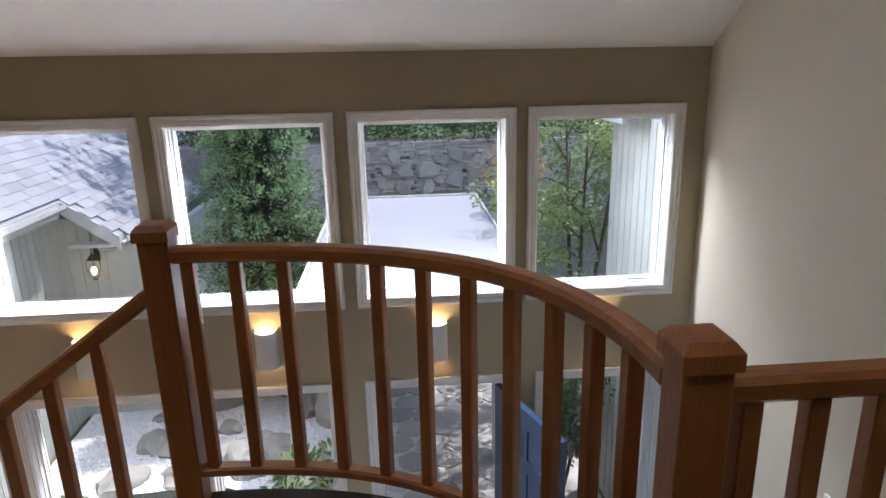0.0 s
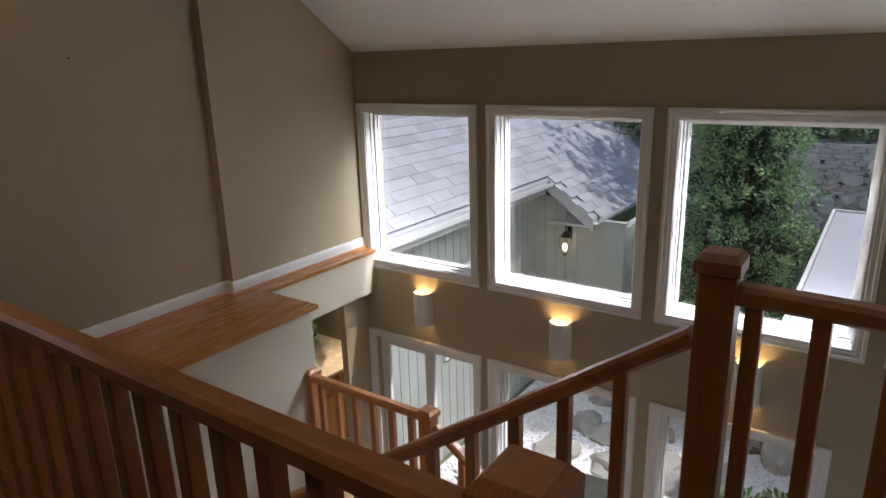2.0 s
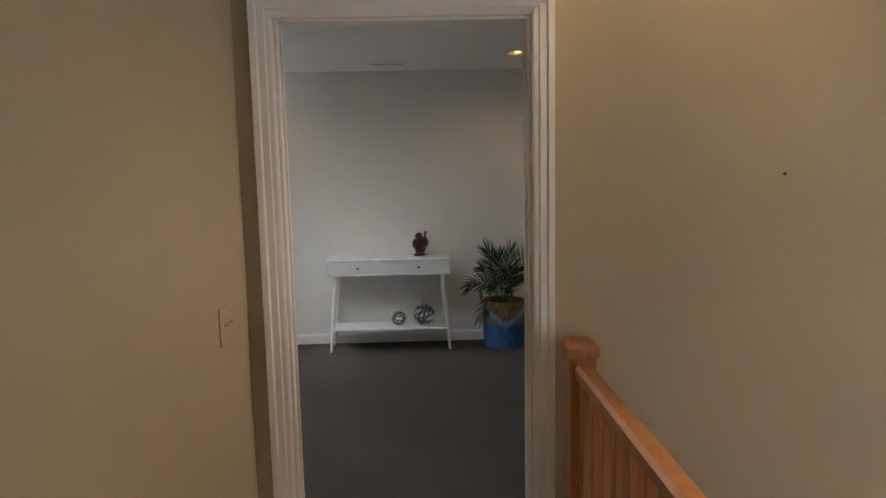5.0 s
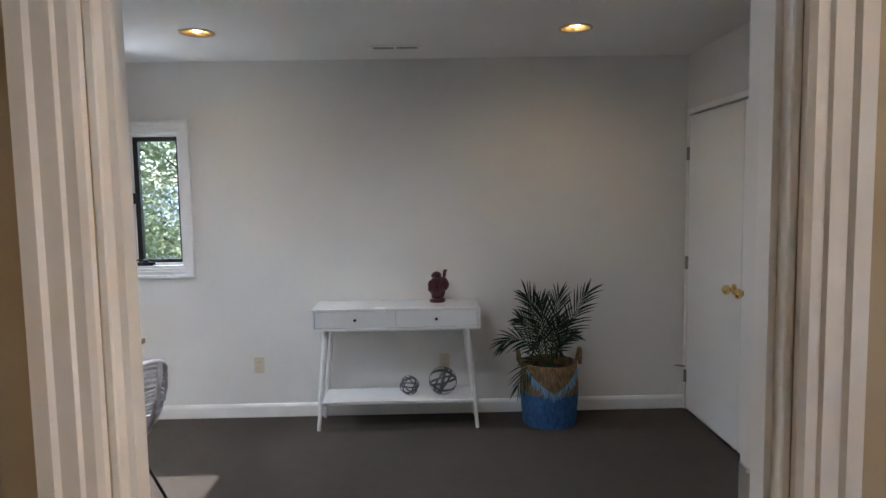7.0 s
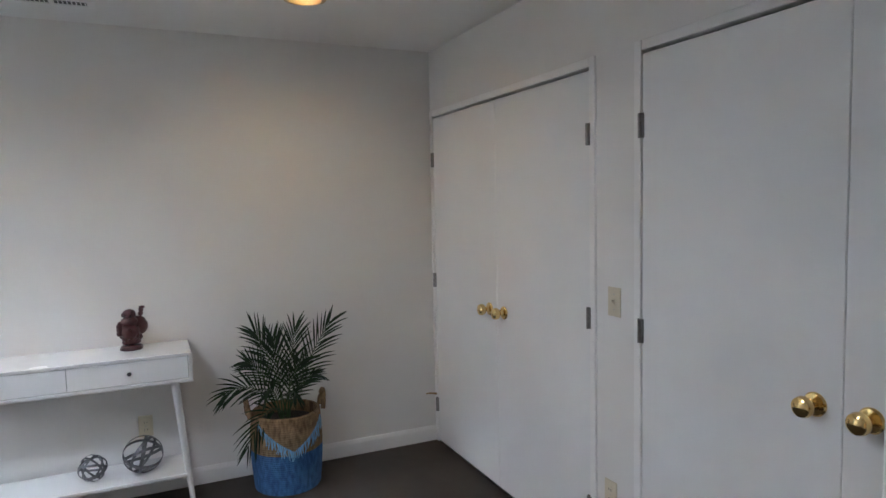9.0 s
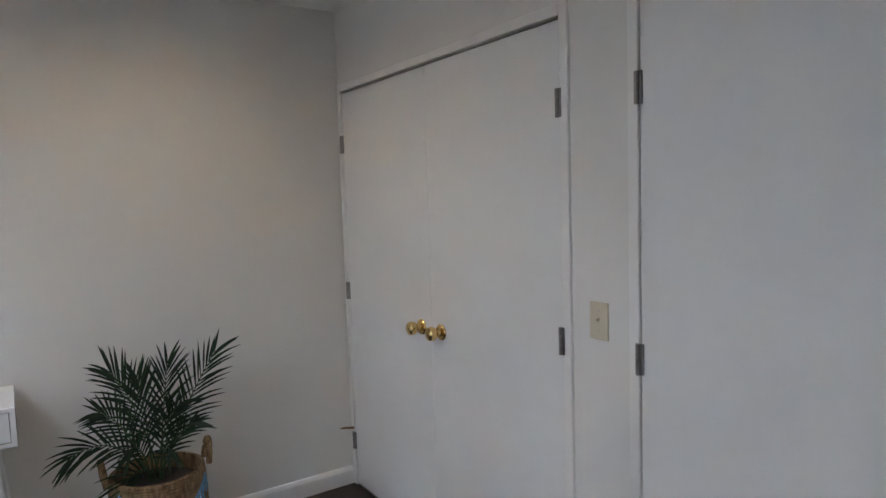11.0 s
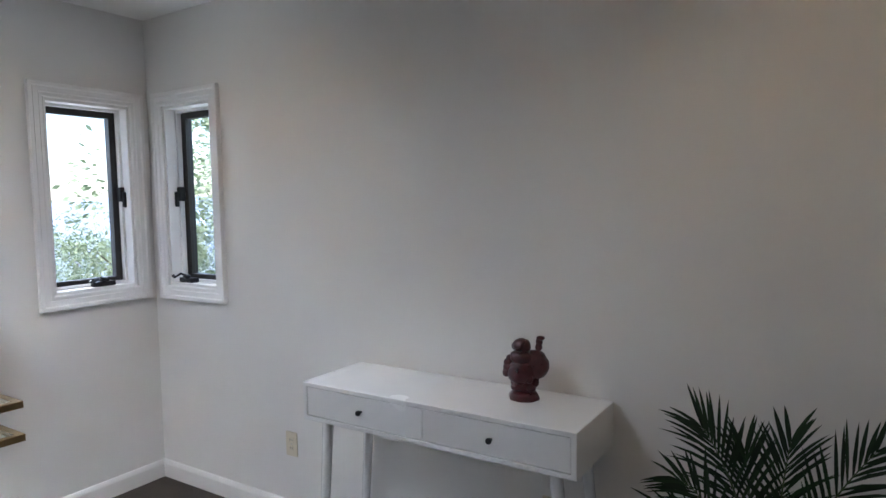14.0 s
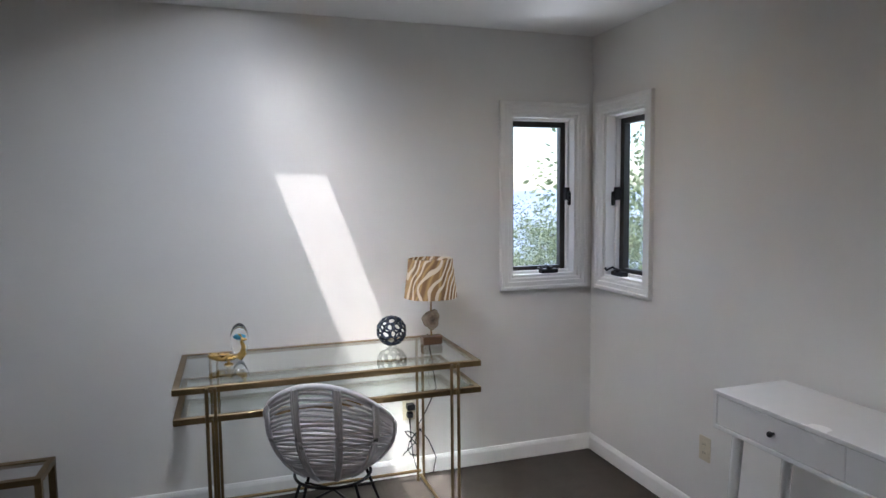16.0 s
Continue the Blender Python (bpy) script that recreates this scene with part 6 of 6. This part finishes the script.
def stone_mesh(seed, w, h):
    """A flat-faced, rough-edged stone of about w by h, its face toward -y."""
    rng = random.Random(seed)
    n = 8 if h < 0.2 else 7
    rough = 0.88 if h < 0.2 else 0.74
    ring = []
    for k in range(n):
        a = 2 * math.pi * k / n
        c, s = math.cos(a), math.sin(a)
        q = 1 / max(abs(c), abs(s))
        ring.append((c * q * w / 2 * rng.uniform(rough, 1.0), s * q * h / 2 * rng.uniform(rough, 1.0)))
    bm = bmesh.new()
    back = [bm.verts.new((x, 0.05, z)) for x, z in ring]
    edge = [bm.verts.new((x, rng.uniform(-0.03, -0.015), z)) for x, z in ring]
    face = [bm.verts.new((x * 0.80, rng.uniform(-0.06, -0.042), z * 0.78)) for x, z in ring]
    for a, b in ((back, edge), (edge, face)):
        for k in range(n):
            bm.faces.new((a[k], a[(k + 1) % n], b[(k + 1) % n], b[k]))
    bm.faces.new(face)
    return mesh_of("stone", bm, STONE)


def stone_wall():
    w = thing("retaining_wall", "dry-laid fieldstone retaining wall under a hedge", "stone wall")
    y, x0, x1, zt = 11.0, -4.2, 5.6, 0.17
    bm = bmesh.new()
    slab(bm, (x0, y + 0.02, GROUND - 0.2), (x1, y + 0.6, zt - 0.02))
    core = part("core", bm, MORTAR, w)
    rng = random.Random(33)
    shapes = {"big": [stone_mesh(100 + k, 0.36, 0.30) for k in range(5)], "thin": [stone_mesh(200 + k, 0.34, 0.075) for k in range(5)], "mid": [stone_mesh(300 + k, 0.24, 0.15) for k in range(4)]}
    taken = []
    put = []
    for k in range(700):
        if len(taken) > 105:
            break
        x, z = rng.uniform(-2.8, 3.4), rng.uniform(-1.25, zt - 0.22)
        s = rng.uniform(0.65, 1.15)
        if any(abs(x - a) < 0.17 * (s + b) and abs(z - c) < 0.145 * (s + b) for a, c, b in taken):
            continue
        taken.append((x, z, s))
        put.append((rng.choice(shapes["big"]), x, z, s * rng.uniform(0.8, 1.15), s * rng.uniform(0.85, 1.1), rng.choice((0, 90, 180, 270)) + rng.uniform(-25, 25)))
    z = -1.30
    while z < zt - 0.03:
        h = rng.choice((0.030, 0.036, 0.045, 0.060))
        x = -2.9
        while x < 3.5:
            wd = rng.uniform(0.12, 0.36)
            cx, cz = x + wd / 2, z + h / 2
            if not any(abs(cx - a) < 0.06 * b + wd * 0.15 and abs(cz - c) < 0.085 * b for a, c, b in taken):
                me = rng.choice(shapes["thin"] if h < 0.05 else shapes["mid"])
                bw, bh = (0.34, 0.075) if h < 0.05 else (0.24, 0.15)
                put.append((me, cx, cz, 1.06 * wd / bw, 1.12 * h / bh, rng.uniform(-2, 2)))
            x += wd
        z += h
    put.sort(key=lambda p: abs(p[1] - 0.4) + abs(p[2] + 0.3))
    for me, x, z, sx, sz, ry in put[:300]:
        s = new("stone", me)
        s.parent = core
        s.matrix_basis = pose(x, y - (0.05 if me in shapes["big"] else 0.0), z, 0, ry, 0) @ Matrix.Diagonal((sx, 1, sz, 1))
    vs, fs = [], []
    for me, x, z, sx, sz, ry in put[300:]:
        m = pose(x, y - (0.05 if me in shapes["big"] else 0.0), z, 0, ry, 0) @ Matrix.Diagonal((sx, 1, sz, 1))
        o = len(vs)
        vs += [tuple(m @ v.co) for v in me.vertices]
        fs += [[o + i for i in p.vertices] for p in me.polygons]
    if vs:
        rest = bpy.data.meshes.new("stones")
        rest.from_pydata(vs, [], fs)
        rest.materials.append(STONE)
        ob = new("stones", rest)
        ob.parent = core
        tagged(ob, "far fieldstones", kind="stuff")


stone_wall()

# ---- outdoors: planting ----
BARK = plain("grey_brown_bark", (0.10, 0.075, 0.055), 0.9, vary=0.4, scale=18, fine=80, relief=0.8, dist=0.01)


def sprays(centres, rng, size, count, flat=0.5, lift=0.15):
    """Vertices and faces of small folded leaves round each of the centres (place, radius)."""
    vs, fs = [], []
    for c, r in centres:
        for _ in range(count):
            d = Vector((rng.gauss(0, 1), rng.gauss(0, 1), rng.gauss(0, 1) * flat)).normalized()
            p = c + d * r * rng.uniform(0.45, 1.0) ** 0.6
            w = (d + Vector((rng.uniform(-0.6, 0.6), rng.uniform(-0.6, 0.6), rng.uniform(-0.5, 0.4) + lift))).normalized()
            s = w.cross(Vector((rng.uniform(-1, 1), rng.uniform(-1, 1), rng.uniform(0.2, 1)))).normalized()
            ln = size * rng.uniform(0.6, 1.25)
            wd = ln * 0.26
            o = len(vs)
            vs += [tuple(p), tuple(p + w * ln * 0.5 + s * wd), tuple(p + w * ln), tuple(p + w * ln * 0.5 - s * wd)]
            fs.append((o, o + 1, o + 2, o + 3))
    return vs, fs


def foliage(name, parent, data, material, label=""):
    me = bpy.data.meshes.new(name)
    me.from_pydata(data[0], [], data[1])
    me.materials.append(material)
    ob = new(name, me)
    ob.parent = parent
    return tagged(ob, label)


def conifer():
    t = thing("conifer", "dense green conifer, coloured dark inside and sunlit at the tips", "tree", pose(-2.02, 8.15, GROUND))
    bm = bmesh.new()
    tube(bm, [(0, 0, 0), (0.02, 0, 2.0), (0, 0.02, 4.9)], [0.11, 0.08, 0.015], 10)
    trunk = part("trunk", bm, BARK, t, smooth=60)
    rng = random.Random(5)
    bm = bmesh.new()
    dark, tips = [], []
    H = 5.2
    for lev in range(25):
        f = lev / 24
        z = 0.35 + (H - 0.45) * f
        R = 1.06 * (1 - f) ** 0.62 * (0.9 + 0.2 * math.sin(lev * 2.1)) + 0.05
        n = max(4, int(5 * (1 - f) + 4))
        for k in range(n):
            a = 2 * math.pi * (k + rng.uniform(-0.35, 0.35)) / n + lev * 0.7
            r = R * rng.uniform(0.55, 1.25)
            tip = Vector((r * math.cos(a), r * math.sin(a), z + 0.22 * r + rng.uniform(-0.06, 0.08)))
            if lev % 2 == 0:
                tube(bm, [(0, 0, z), tip * 0.5 + Vector((0, 0, z * 0.5 - 0.03)), tip], [0.012, 0.008, 0.003], 4)
            o = Vector((0, 0, z))
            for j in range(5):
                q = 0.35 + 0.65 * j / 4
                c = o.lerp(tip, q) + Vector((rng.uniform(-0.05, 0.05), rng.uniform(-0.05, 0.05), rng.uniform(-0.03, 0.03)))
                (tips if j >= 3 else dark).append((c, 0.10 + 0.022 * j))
    part("branches", bm, BARK, t)
    # shade inside and sun on the tips are put into the two leaf colours
    foliage("inner_needles", t, sprays(dark, rng, 0.06, 60), leaf_material("conifer_inner", (0.010, 0.032, 0.016), (0.030, 0.080, 0.032), 0.6), "inner needles in a green darkened for shade")
    foliage("tip_needles", t, sprays(tips, rng, 0.050, 150, 0.32, 0.30), leaf_material("conifer_tips", (0.035, 0.10, 0.045), (0.30, 0.44, 0.20), 0.55), "needle tips in a green brightened for sun")


conifer()


def leafy_tree(name, label, m, height, spread, seed, material, clusters, leaf, per, base=0.35, stems=4, depth=1.0):
    t = thing(name, label, "tree", m)
    rng = random.Random(seed)
    bm = bmesh.new()
    ends = []
    for s in range(stems):
        a = 2 * math.pi * s / stems + rng.uniform(-0.5, 0.5)
        lean = spread * rng.uniform(0.25, 0.55)
        p1 = Vector((0.06 * math.cos(a), 0.06 * math.sin(a), height * base * 0.5))
        p2 = Vector((lean * 0.5 * math.cos(a), lean * 0.5 * math.sin(a), height * base + 0.1 * height))
        p3 = Vector((lean * math.cos(a), lean * math.sin(a), height * 0.86))
        r = 0.018 * height / math.sqrt(stems)
        tube(bm, [(0, 0, 0), p1, p2, p3], [r, r * 0.8, r * 0.55, r * 0.15], 8)
        for j in range(7):
            q = p2.lerp(p3, j / 7)
            b = a + rng.uniform(-1.8, 1.8)
            e = q + Vector((spread * rng.uniform(0.3, 0.8) * math.cos(b), spread * rng.uniform(0.3, 0.8) * math.sin(b), height * rng.uniform(0.02, 0.14)))
            tube(bm, [q, q.lerp(e, 0.5) + Vector((0, 0, 0.03 * height)), e], [r * 0.35, r * 0.2, r * 0.06], 5)
            ends.append((q, e))
    part("trunk", bm, BARK, t, smooth=60)
    cs = []
    for k in range(clusters):
        q, e = rng.choice(ends)
        c = q.lerp(e, rng.uniform(0.35, 1.15)) + Vector((rng.gauss(0, 0.12), rng.gauss(0, 0.12), rng.gauss(0, 0.06))) * spread
        cs.append((c, spread * rng.uniform(0.10, 0.2)))
    foliage("crown", t, sprays(cs, rng, leaf, per, 0.4, -0.1), material, "open crown of small leaves")
    return t


MAPLE_LEAF = leaf_material("maple_leaf", (0.08, 0.16, 0.05), (0.34, 0.42, 0.15))
ORANGE_LEAF = leaf_material("turning_leaf", (0.30, 0.16, 0.03), (0.55, 0.33, 0.07))
leafy_tree("maple_tree", "small green maple with a few turning leaves", pose(1.92, 7.4, GROUND), 4.7, 1.1, 17, MAPLE_LEAF, 360, 0.055, 46, 0.34, 3)


# unseen tree added so that its crown casts shadow on roof and porch
leafy_tree("oak_tree", "tall leafy shade tree on the bank above the wall", pose(-0.9, 12.9, 0.1), 9.5, 2.6, 77, MAPLE_LEAF, 170, 0.20, 34, 0.45, 3)


def turning_leaves():
    o = thing("shrub", "branch tips of orange turning leaves by the wall", "shrub", pose(1.75, 9.2, GROUND))
    rng = random.Random(9)
    bm = bmesh.new()
    cs = []
    for k in range(9):
        a = rng.uniform(2.4, 4.4)
        e = Vector((0.75 * math.cos(a) * rng.uniform(0.3, 1), 0.6 * math.sin(a), rng.uniform(2.2, 3.5)))
        tube(bm, [(0, 0, 0), e * 0.5 + Vector((0, 0, 0.35)), e], [0.02, 0.012, 0.004], 5)
        cs += [(e + Vector((rng.gauss(0, 0.14), rng.gauss(0, 0.14), rng.gauss(0, 0.10))), 0.10) for _ in range(6)]
    part("stem", bm, BARK, o)
    foliage("foliage", o, sprays(cs, rng, 0.08, 9), ORANGE_LEAF, "orange and yellow leaves")


turning_leaves()


def hedge():
    rng = random.Random(14)
    cs = [(Vector((rng.uniform(-5, 6.5), rng.uniform(11.0, 12.2), rng.uniform(0.14, 1.2))), 0.20) for _ in range(900)]
    me = bpy.data.meshes.new("hedge")
    d = sprays(cs, rng, 0.075, 34)
    me.from_pydata(d[0], [], d[1])
    me.materials.append(leaf_material("hedge_leaf", (0.018, 0.05, 0.016), (0.06, 0.13, 0.035)))
    tagged(new("hedge", me), "dark green hedge above the stone wall", "hedge", kind="stuff")
    bm = bmesh.new()
    slab(bm, (-60, 11.6, GROUND - 0.3), (60, 120, 0.12))
    single("bank", bm, GRASS, "planted bank held by the stone wall", "ground", kind="structure")
    wood_cs = [(Vector((rng.uniform(-26, 24), rng.uniform(15, 22), rng.uniform(0.6, 9))), rng.uniform(0.7, 1.3)) for _ in range(420)]
    me = bpy.data.meshes.new("woodland")
    d = sprays(wood_cs, rng, 0.34, 30)
    me.from_pydata(d[0], [], d[1])
    me.materials.append(leaf_material("woodland_leaf", (0.02, 0.055, 0.018), (0.08, 0.15, 0.04)))
    tagged(new("woodland", me), "dense green woodland behind the bank", "trees", kind="stuff")


hedge()

# ---- the garden by the foyer ----
GRAVEL = plain("white_gravel", (0.62, 0.615, 0.62), 0.9, vary=0.22, scale=30, fine=60, relief=1.0, dist=0.02)
BOULDER = plain("garden_boulder", (0.26, 0.25, 0.225), 0.85, vary=0.35, scale=6, fine=60, relief=0.7, dist=0.015, random_tint=0.3)
FLAG = plain("flagstone", (0.30, 0.28, 0.255), 0.8, vary=0.22, scale=4, fine=70, relief=0.4, dist=0.006, random_tint=0.25)


def boulder(x, y, z, sx, sy, sz, seed, label="rounded grey garden boulder bedded in white gravel"):
    bm = bmesh.new()
    bmesh.ops.create_icosphere(bm, subdivisions=3, radius=1.0)
    off = Vector((seed * 3.7, seed * 1.3, seed))
    for v in bm.verts:
        n = v.co.copy()
        k = 1 + 0.34 * noise.noise(n * 1.4 + off) + 0.16 * noise.noise(n * 3.1 + off) + 0.07 * noise.noise(n * 7.3 + off)
        v.co = Vector((n.x * sx * k, n.y * sy * k, max(-0.5, n.z) * sz * k))
    ob = single("boulder", bm, BOULDER, label, "boulder", "garden boulders", smooth=28)
    ob.matrix_basis = pose(x, y, z, 0, 0, seed * 47)


def garden():
    bm = bmesh.new()
    slab(bm, (-4.42, 4.38, GROUND + 0.002), (-0.62, 9.6, GROUND + 0.03))
    single("gravel_bed", bm, GRAVEL, "bed of white gravel beside the porch", "gravel", kind="structure")
    rng = random.Random(6)
    bm_vs, bm_fs = [], []
    for k in range(6200):
        x, y = rng.uniform(-4.4, -0.64), rng.uniform(4.6, 9.2)
        if ((x + 2.75) / 0.98) ** 2 + ((y - 5.55) / 0.74) ** 2 < 1:
            continue
        r = rng.uniform(0.012, 0.027)
        o = len(bm_vs)
        z = GROUND + 0.03
        a = rng.uniform(0, 6.28)
        c, s = math.cos(a) * r, math.sin(a) * r
        bm_vs += [(x + c, y + s, z), (x - s, y + c, z), (x - c, y - s, z), (x + s, y - c, z), (x + c * 0.4, y + s * 0.4, z + r * 0.9), (x - c * 0.4, y - s * 0.4, z + r * 0.8)]
        for q in ((0, 1, 4), (1, 2, 5), (1, 5, 4), (2, 3, 5), (3, 0, 4), (3, 4, 5)):
            bm_fs.append([o + i for i in q])
    me = bpy.data.meshes.new("pebbles")
    me.from_pydata(bm_vs, [], bm_fs)
    me.materials.append(GRAVEL)
    tagged(new("pebbles", me), "loose white pebbles over the gravel bed", "pebbles", kind="stuff")
    spots = [(-2.55, 8.1, 0.62, 0.2, 0.5), (-1.62, 7.9, 0.5, 0.22, 0.42), (-1.25, 7.35, 0.22, 0.2, 0.52), (-1.95, 6.75, 0.26, 0.2, 0.22), (-2.25, 6.6, 0.2, 0.18, 0.2), (-1.75, 6.45, 0.2, 0.22, 0.22), (-2.1, 6.35, 0.24, 0.2, 0.16),
             (-2.6, 6.75, 0.3, 0.26, 0.18), (-3.0, 6.9, 0.24, 0.22, 0.16), (-3.35, 7.0, 0.26, 0.2, 0.14), (-2.75, 6.35, 0.32, 0.26, 0.14), (-3.3, 7.7, 0.3, 0.16, 0.12), (-3.45, 6.3, 0.3, 0.24, 0.16), (-2.5, 7.25, 0.18, 0.15, 0.1), (-3.05, 8.1, 0.2, 0.15, 0.1)]
    for k, (x, y, a, b, c) in enumerate(spots):
        boulder(x, y, GROUND + 0.02, a, b, c, k + 1)
    bm = bmesh.new()
    vs = []
    for k in range(28):
        a = 2 * math.pi * k / 28
        r = 1 + 0.12 * math.sin(3 * a) + 0.07 * math.sin(5 * a + 1)
        vs.append(bm.verts.new((-2.75 + 0.85 * r * math.cos(a), 5.55 + 0.62 * r * math.sin(a), GROUND + 0.036)))
    bm.faces.new(vs)
    m, t, b, l = nodes_of("pond_water")
    b.inputs["Base Color"].default_value, b.inputs["Roughness"].default_value = (0.03, 0.035, 0.03, 1), 0.05
    bump(t, noise_of(t, coords(t, world_space=True), 6.0, 2), 0.08, 0.01, b)
    single("water", bm, m, "small dark garden pond among boulders", "pond", kind="structure")
    # flagstone walk with pale joints
    bm = bmesh.new()
    slab(bm, (-0.60, 4.38, GROUND + 0.002), (1.70, 9.6, GROUND + 0.022))
    walk_ob = single("pavement", bm, plain("pale_mortar", (0.42, 0.40, 0.37), 0.9, vary=0.2, scale=8, fine=60, relief=0.4), "flagstone walk with pale mortar joints to the door", "pavement", kind="structure")
    rng = random.Random(12)
    meshes = []
    for k in range(6):
        n = 7
        bmf = bmesh.new()
        ring = [(0.5 * math.cos(2 * math.pi * i / n + 0.3) * rng.uniform(0.82, 1.05), 0.5 * math.sin(2 * math.pi * i / n + 0.3) * rng.uniform(0.82, 1.05)) for i in range(n)]
        lo = [bmf.verts.new((x, y, 0)) for x, y in ring]
        hi = [bmf.verts.new((x * 0.96, y * 0.96, 0.014)) for x, y in ring]
        for i in range(n):
            bmf.faces.new((lo[i], lo[(i + 1) % n], hi[(i + 1) % n], hi[i]))
        bmf.faces.new(hi)
        meshes.append(mesh_of("flagstone", bmf, FLAG))
    for j in range(15):
        for i in range(6):
            x = -0.42 + 0.385 * i + (0.19 if j % 2 else 0) + rng.uniform(-0.03, 0.03)
            y = 4.62 + 0.34 * j + rng.uniform(-0.03, 0.03)
            if x > 1.5:
                continue
            o = new("flagstone", meshes[rng.randrange(6)])
            o.parent = walk_ob
            o.matrix_basis = pose(x, y, GROUND + 0.022, 0, 0, rng.uniform(0, 360)) @ Matrix.Diagonal((0.46 * rng.uniform(0.9, 1.0), 0.46 * rng.uniform(0.9, 1.0), 1, 1))


garden()


def hosta(x, y, r, seed):
    h = thing("hosta", "variegated hosta clump with cream-edged green leaves", "plant", pose(x, y, GROUND + 0.03), "hosta clumps")
    rng = random.Random(seed)
    outer, inner = bmesh.new(), bmesh.new()
    for k in range(46):
        a = rng.uniform(0, 6.28)
        el = rng.uniform(0.15, 1.2)
        way = Vector((math.cos(a) * math.cos(el), math.sin(a) * math.cos(el), math.sin(el)))
        at = Vector((0.04 * math.cos(a), 0.04 * math.sin(a), 0.05)) + way * r * rng.uniform(0.25, 0.65)
        leaf_blade(outer, at, rng, r * 0.62, r * 0.30, 0.5, way)
        leaf_blade(inner, at + Vector((0, 0, 0.006)) + way * 0.02, rng, r * 0.52, r * 0.20, 0.5, way)
    part("leaf_edge", outer, leaf_material("hosta_edge_%d" % seed, (0.40, 0.46, 0.26), (0.55, 0.58, 0.36)), h, "cream leaf margins")
    part("leaf_blade", inner, leaf_material("hosta_green_%d" % seed, (0.05, 0.13, 0.04), (0.10, 0.22, 0.07)), h, "mid-green leaf blades")


for k, (hx, hy, hr) in enumerate(((-1.45, 6.05, 0.34), (-1.1, 6.3, 0.30), (-1.55, 5.6, 0.30), (-1.05, 5.8, 0.28))):
    hosta(hx, hy, hr, 40 + k)


def bush(name, label, x, y, z0, r, h, seed, dark, light, leaf=0.09):
    b = thing(name, label, "shrub", pose(x, y, z0))
    rng = random.Random(seed)
    bm = bmesh.new()
    cs = []
    for k in range(14):
        a = rng.uniform(0, 6.28)
        e = Vector((r * 0.8 * math.cos(a) * rng.uniform(0.2, 1), r * 0.8 * math.sin(a) * rng.uniform(0.2, 1), h * rng.uniform(0.5, 1)))
        tube(bm, [(0, 0, 0), e * 0.5, e], [0.012, 0.008, 0.003], 5)
        cs += [(e.lerp(Vector((0, 0, 0)), rng.uniform(0, 0.6)) + Vector((rng.gauss(0, 0.06), rng.gauss(0, 0.06), 0)), r * 0.26) for _ in range(11)]
    part("stem", bm, BARK, b)
    foliage("foliage", b, sprays(cs, rng, leaf, 20, 0.7), leaf_material(name + "_leaf_%d" % seed, dark, light), "glossy green leaves")


bush("shrub", "tall leafy green shrub beside the front door", 1.28, 5.5, GROUND + 0.02, 0.42, 1.9, 61, (0.03, 0.09, 0.03), (0.12, 0.24, 0.08), 0.062)
bush("shrub", "bright green shrub outside the patio door", -3.55, 5.0, GROUND + 0.03, 0.36, 0.85, 62, (0.05, 0.12, 0.03), (0.18, 0.30, 0.08), 0.07)

# ---- distant view beyond the bedroom windows ----
FAR_LEAF = leaf_material("far_leaf", (0.17, 0.23, 0.12), (0.36, 0.41, 0.23))
far = leafy_tree("oak_tree", "broad leafy green tree beyond the bedroom", pose(-13.6, -13.5, ground_z(-13.6, -13.5) - 0.1), 7.0, 3.4, 71, FAR_LEAF, 330, 0.07, 200, 0.4, 4)
for fx, fy, turn, grow in ((-15.4, -4.6, 80, 1.4), (-14.0, 0.9, 200, 1.0), (-18.5, -8.0, 140, 1.2), (-16.4, -9.6, 300, 1.0)):
    copy_thing(far, pose(fx, fy, ground_z(fx, fy) - 0.1, 0, 0, turn) @ Matrix.Scale(grow, 4))


def hills():
    m, t, b, l = nodes_of("hazy_hills")
    n = noise_of(t, coords(t, world_space=True), 0.02, 5)
    l.new(ramp(t, n, (0.3, (0.24, 0.30, 0.42)), (0.7, (0.34, 0.41, 0.53))), b.inputs["Base Color"])
    b.inputs["Roughness"].default_value = 1.0
    bm = bmesh.new()
    rows = []
    for i in range(81):
        a = math.pi * (0.80 + 0.95 * i / 80)
        h = 6 + 12 * noise.noise(Vector((i * 0.13, 0, 0))) + 5 * noise.noise(Vector((i * 0.5, 3, 0)))
        rows.append([bm.verts.new((r * math.cos(a), r * math.sin(a), z)) for r, z in ((400, GROUND - 64), (520, h * 0.5 - 34), (640, h))])
    for p, q in zip(rows, rows[1:]):
        for k in range(2):
            bm.faces.new((p[k], q[k], q[k + 1], p[k + 1]))
    single("backdrop", bm, m, "hazy blue ridge of distant hills", "hills", kind="structure")


hills()
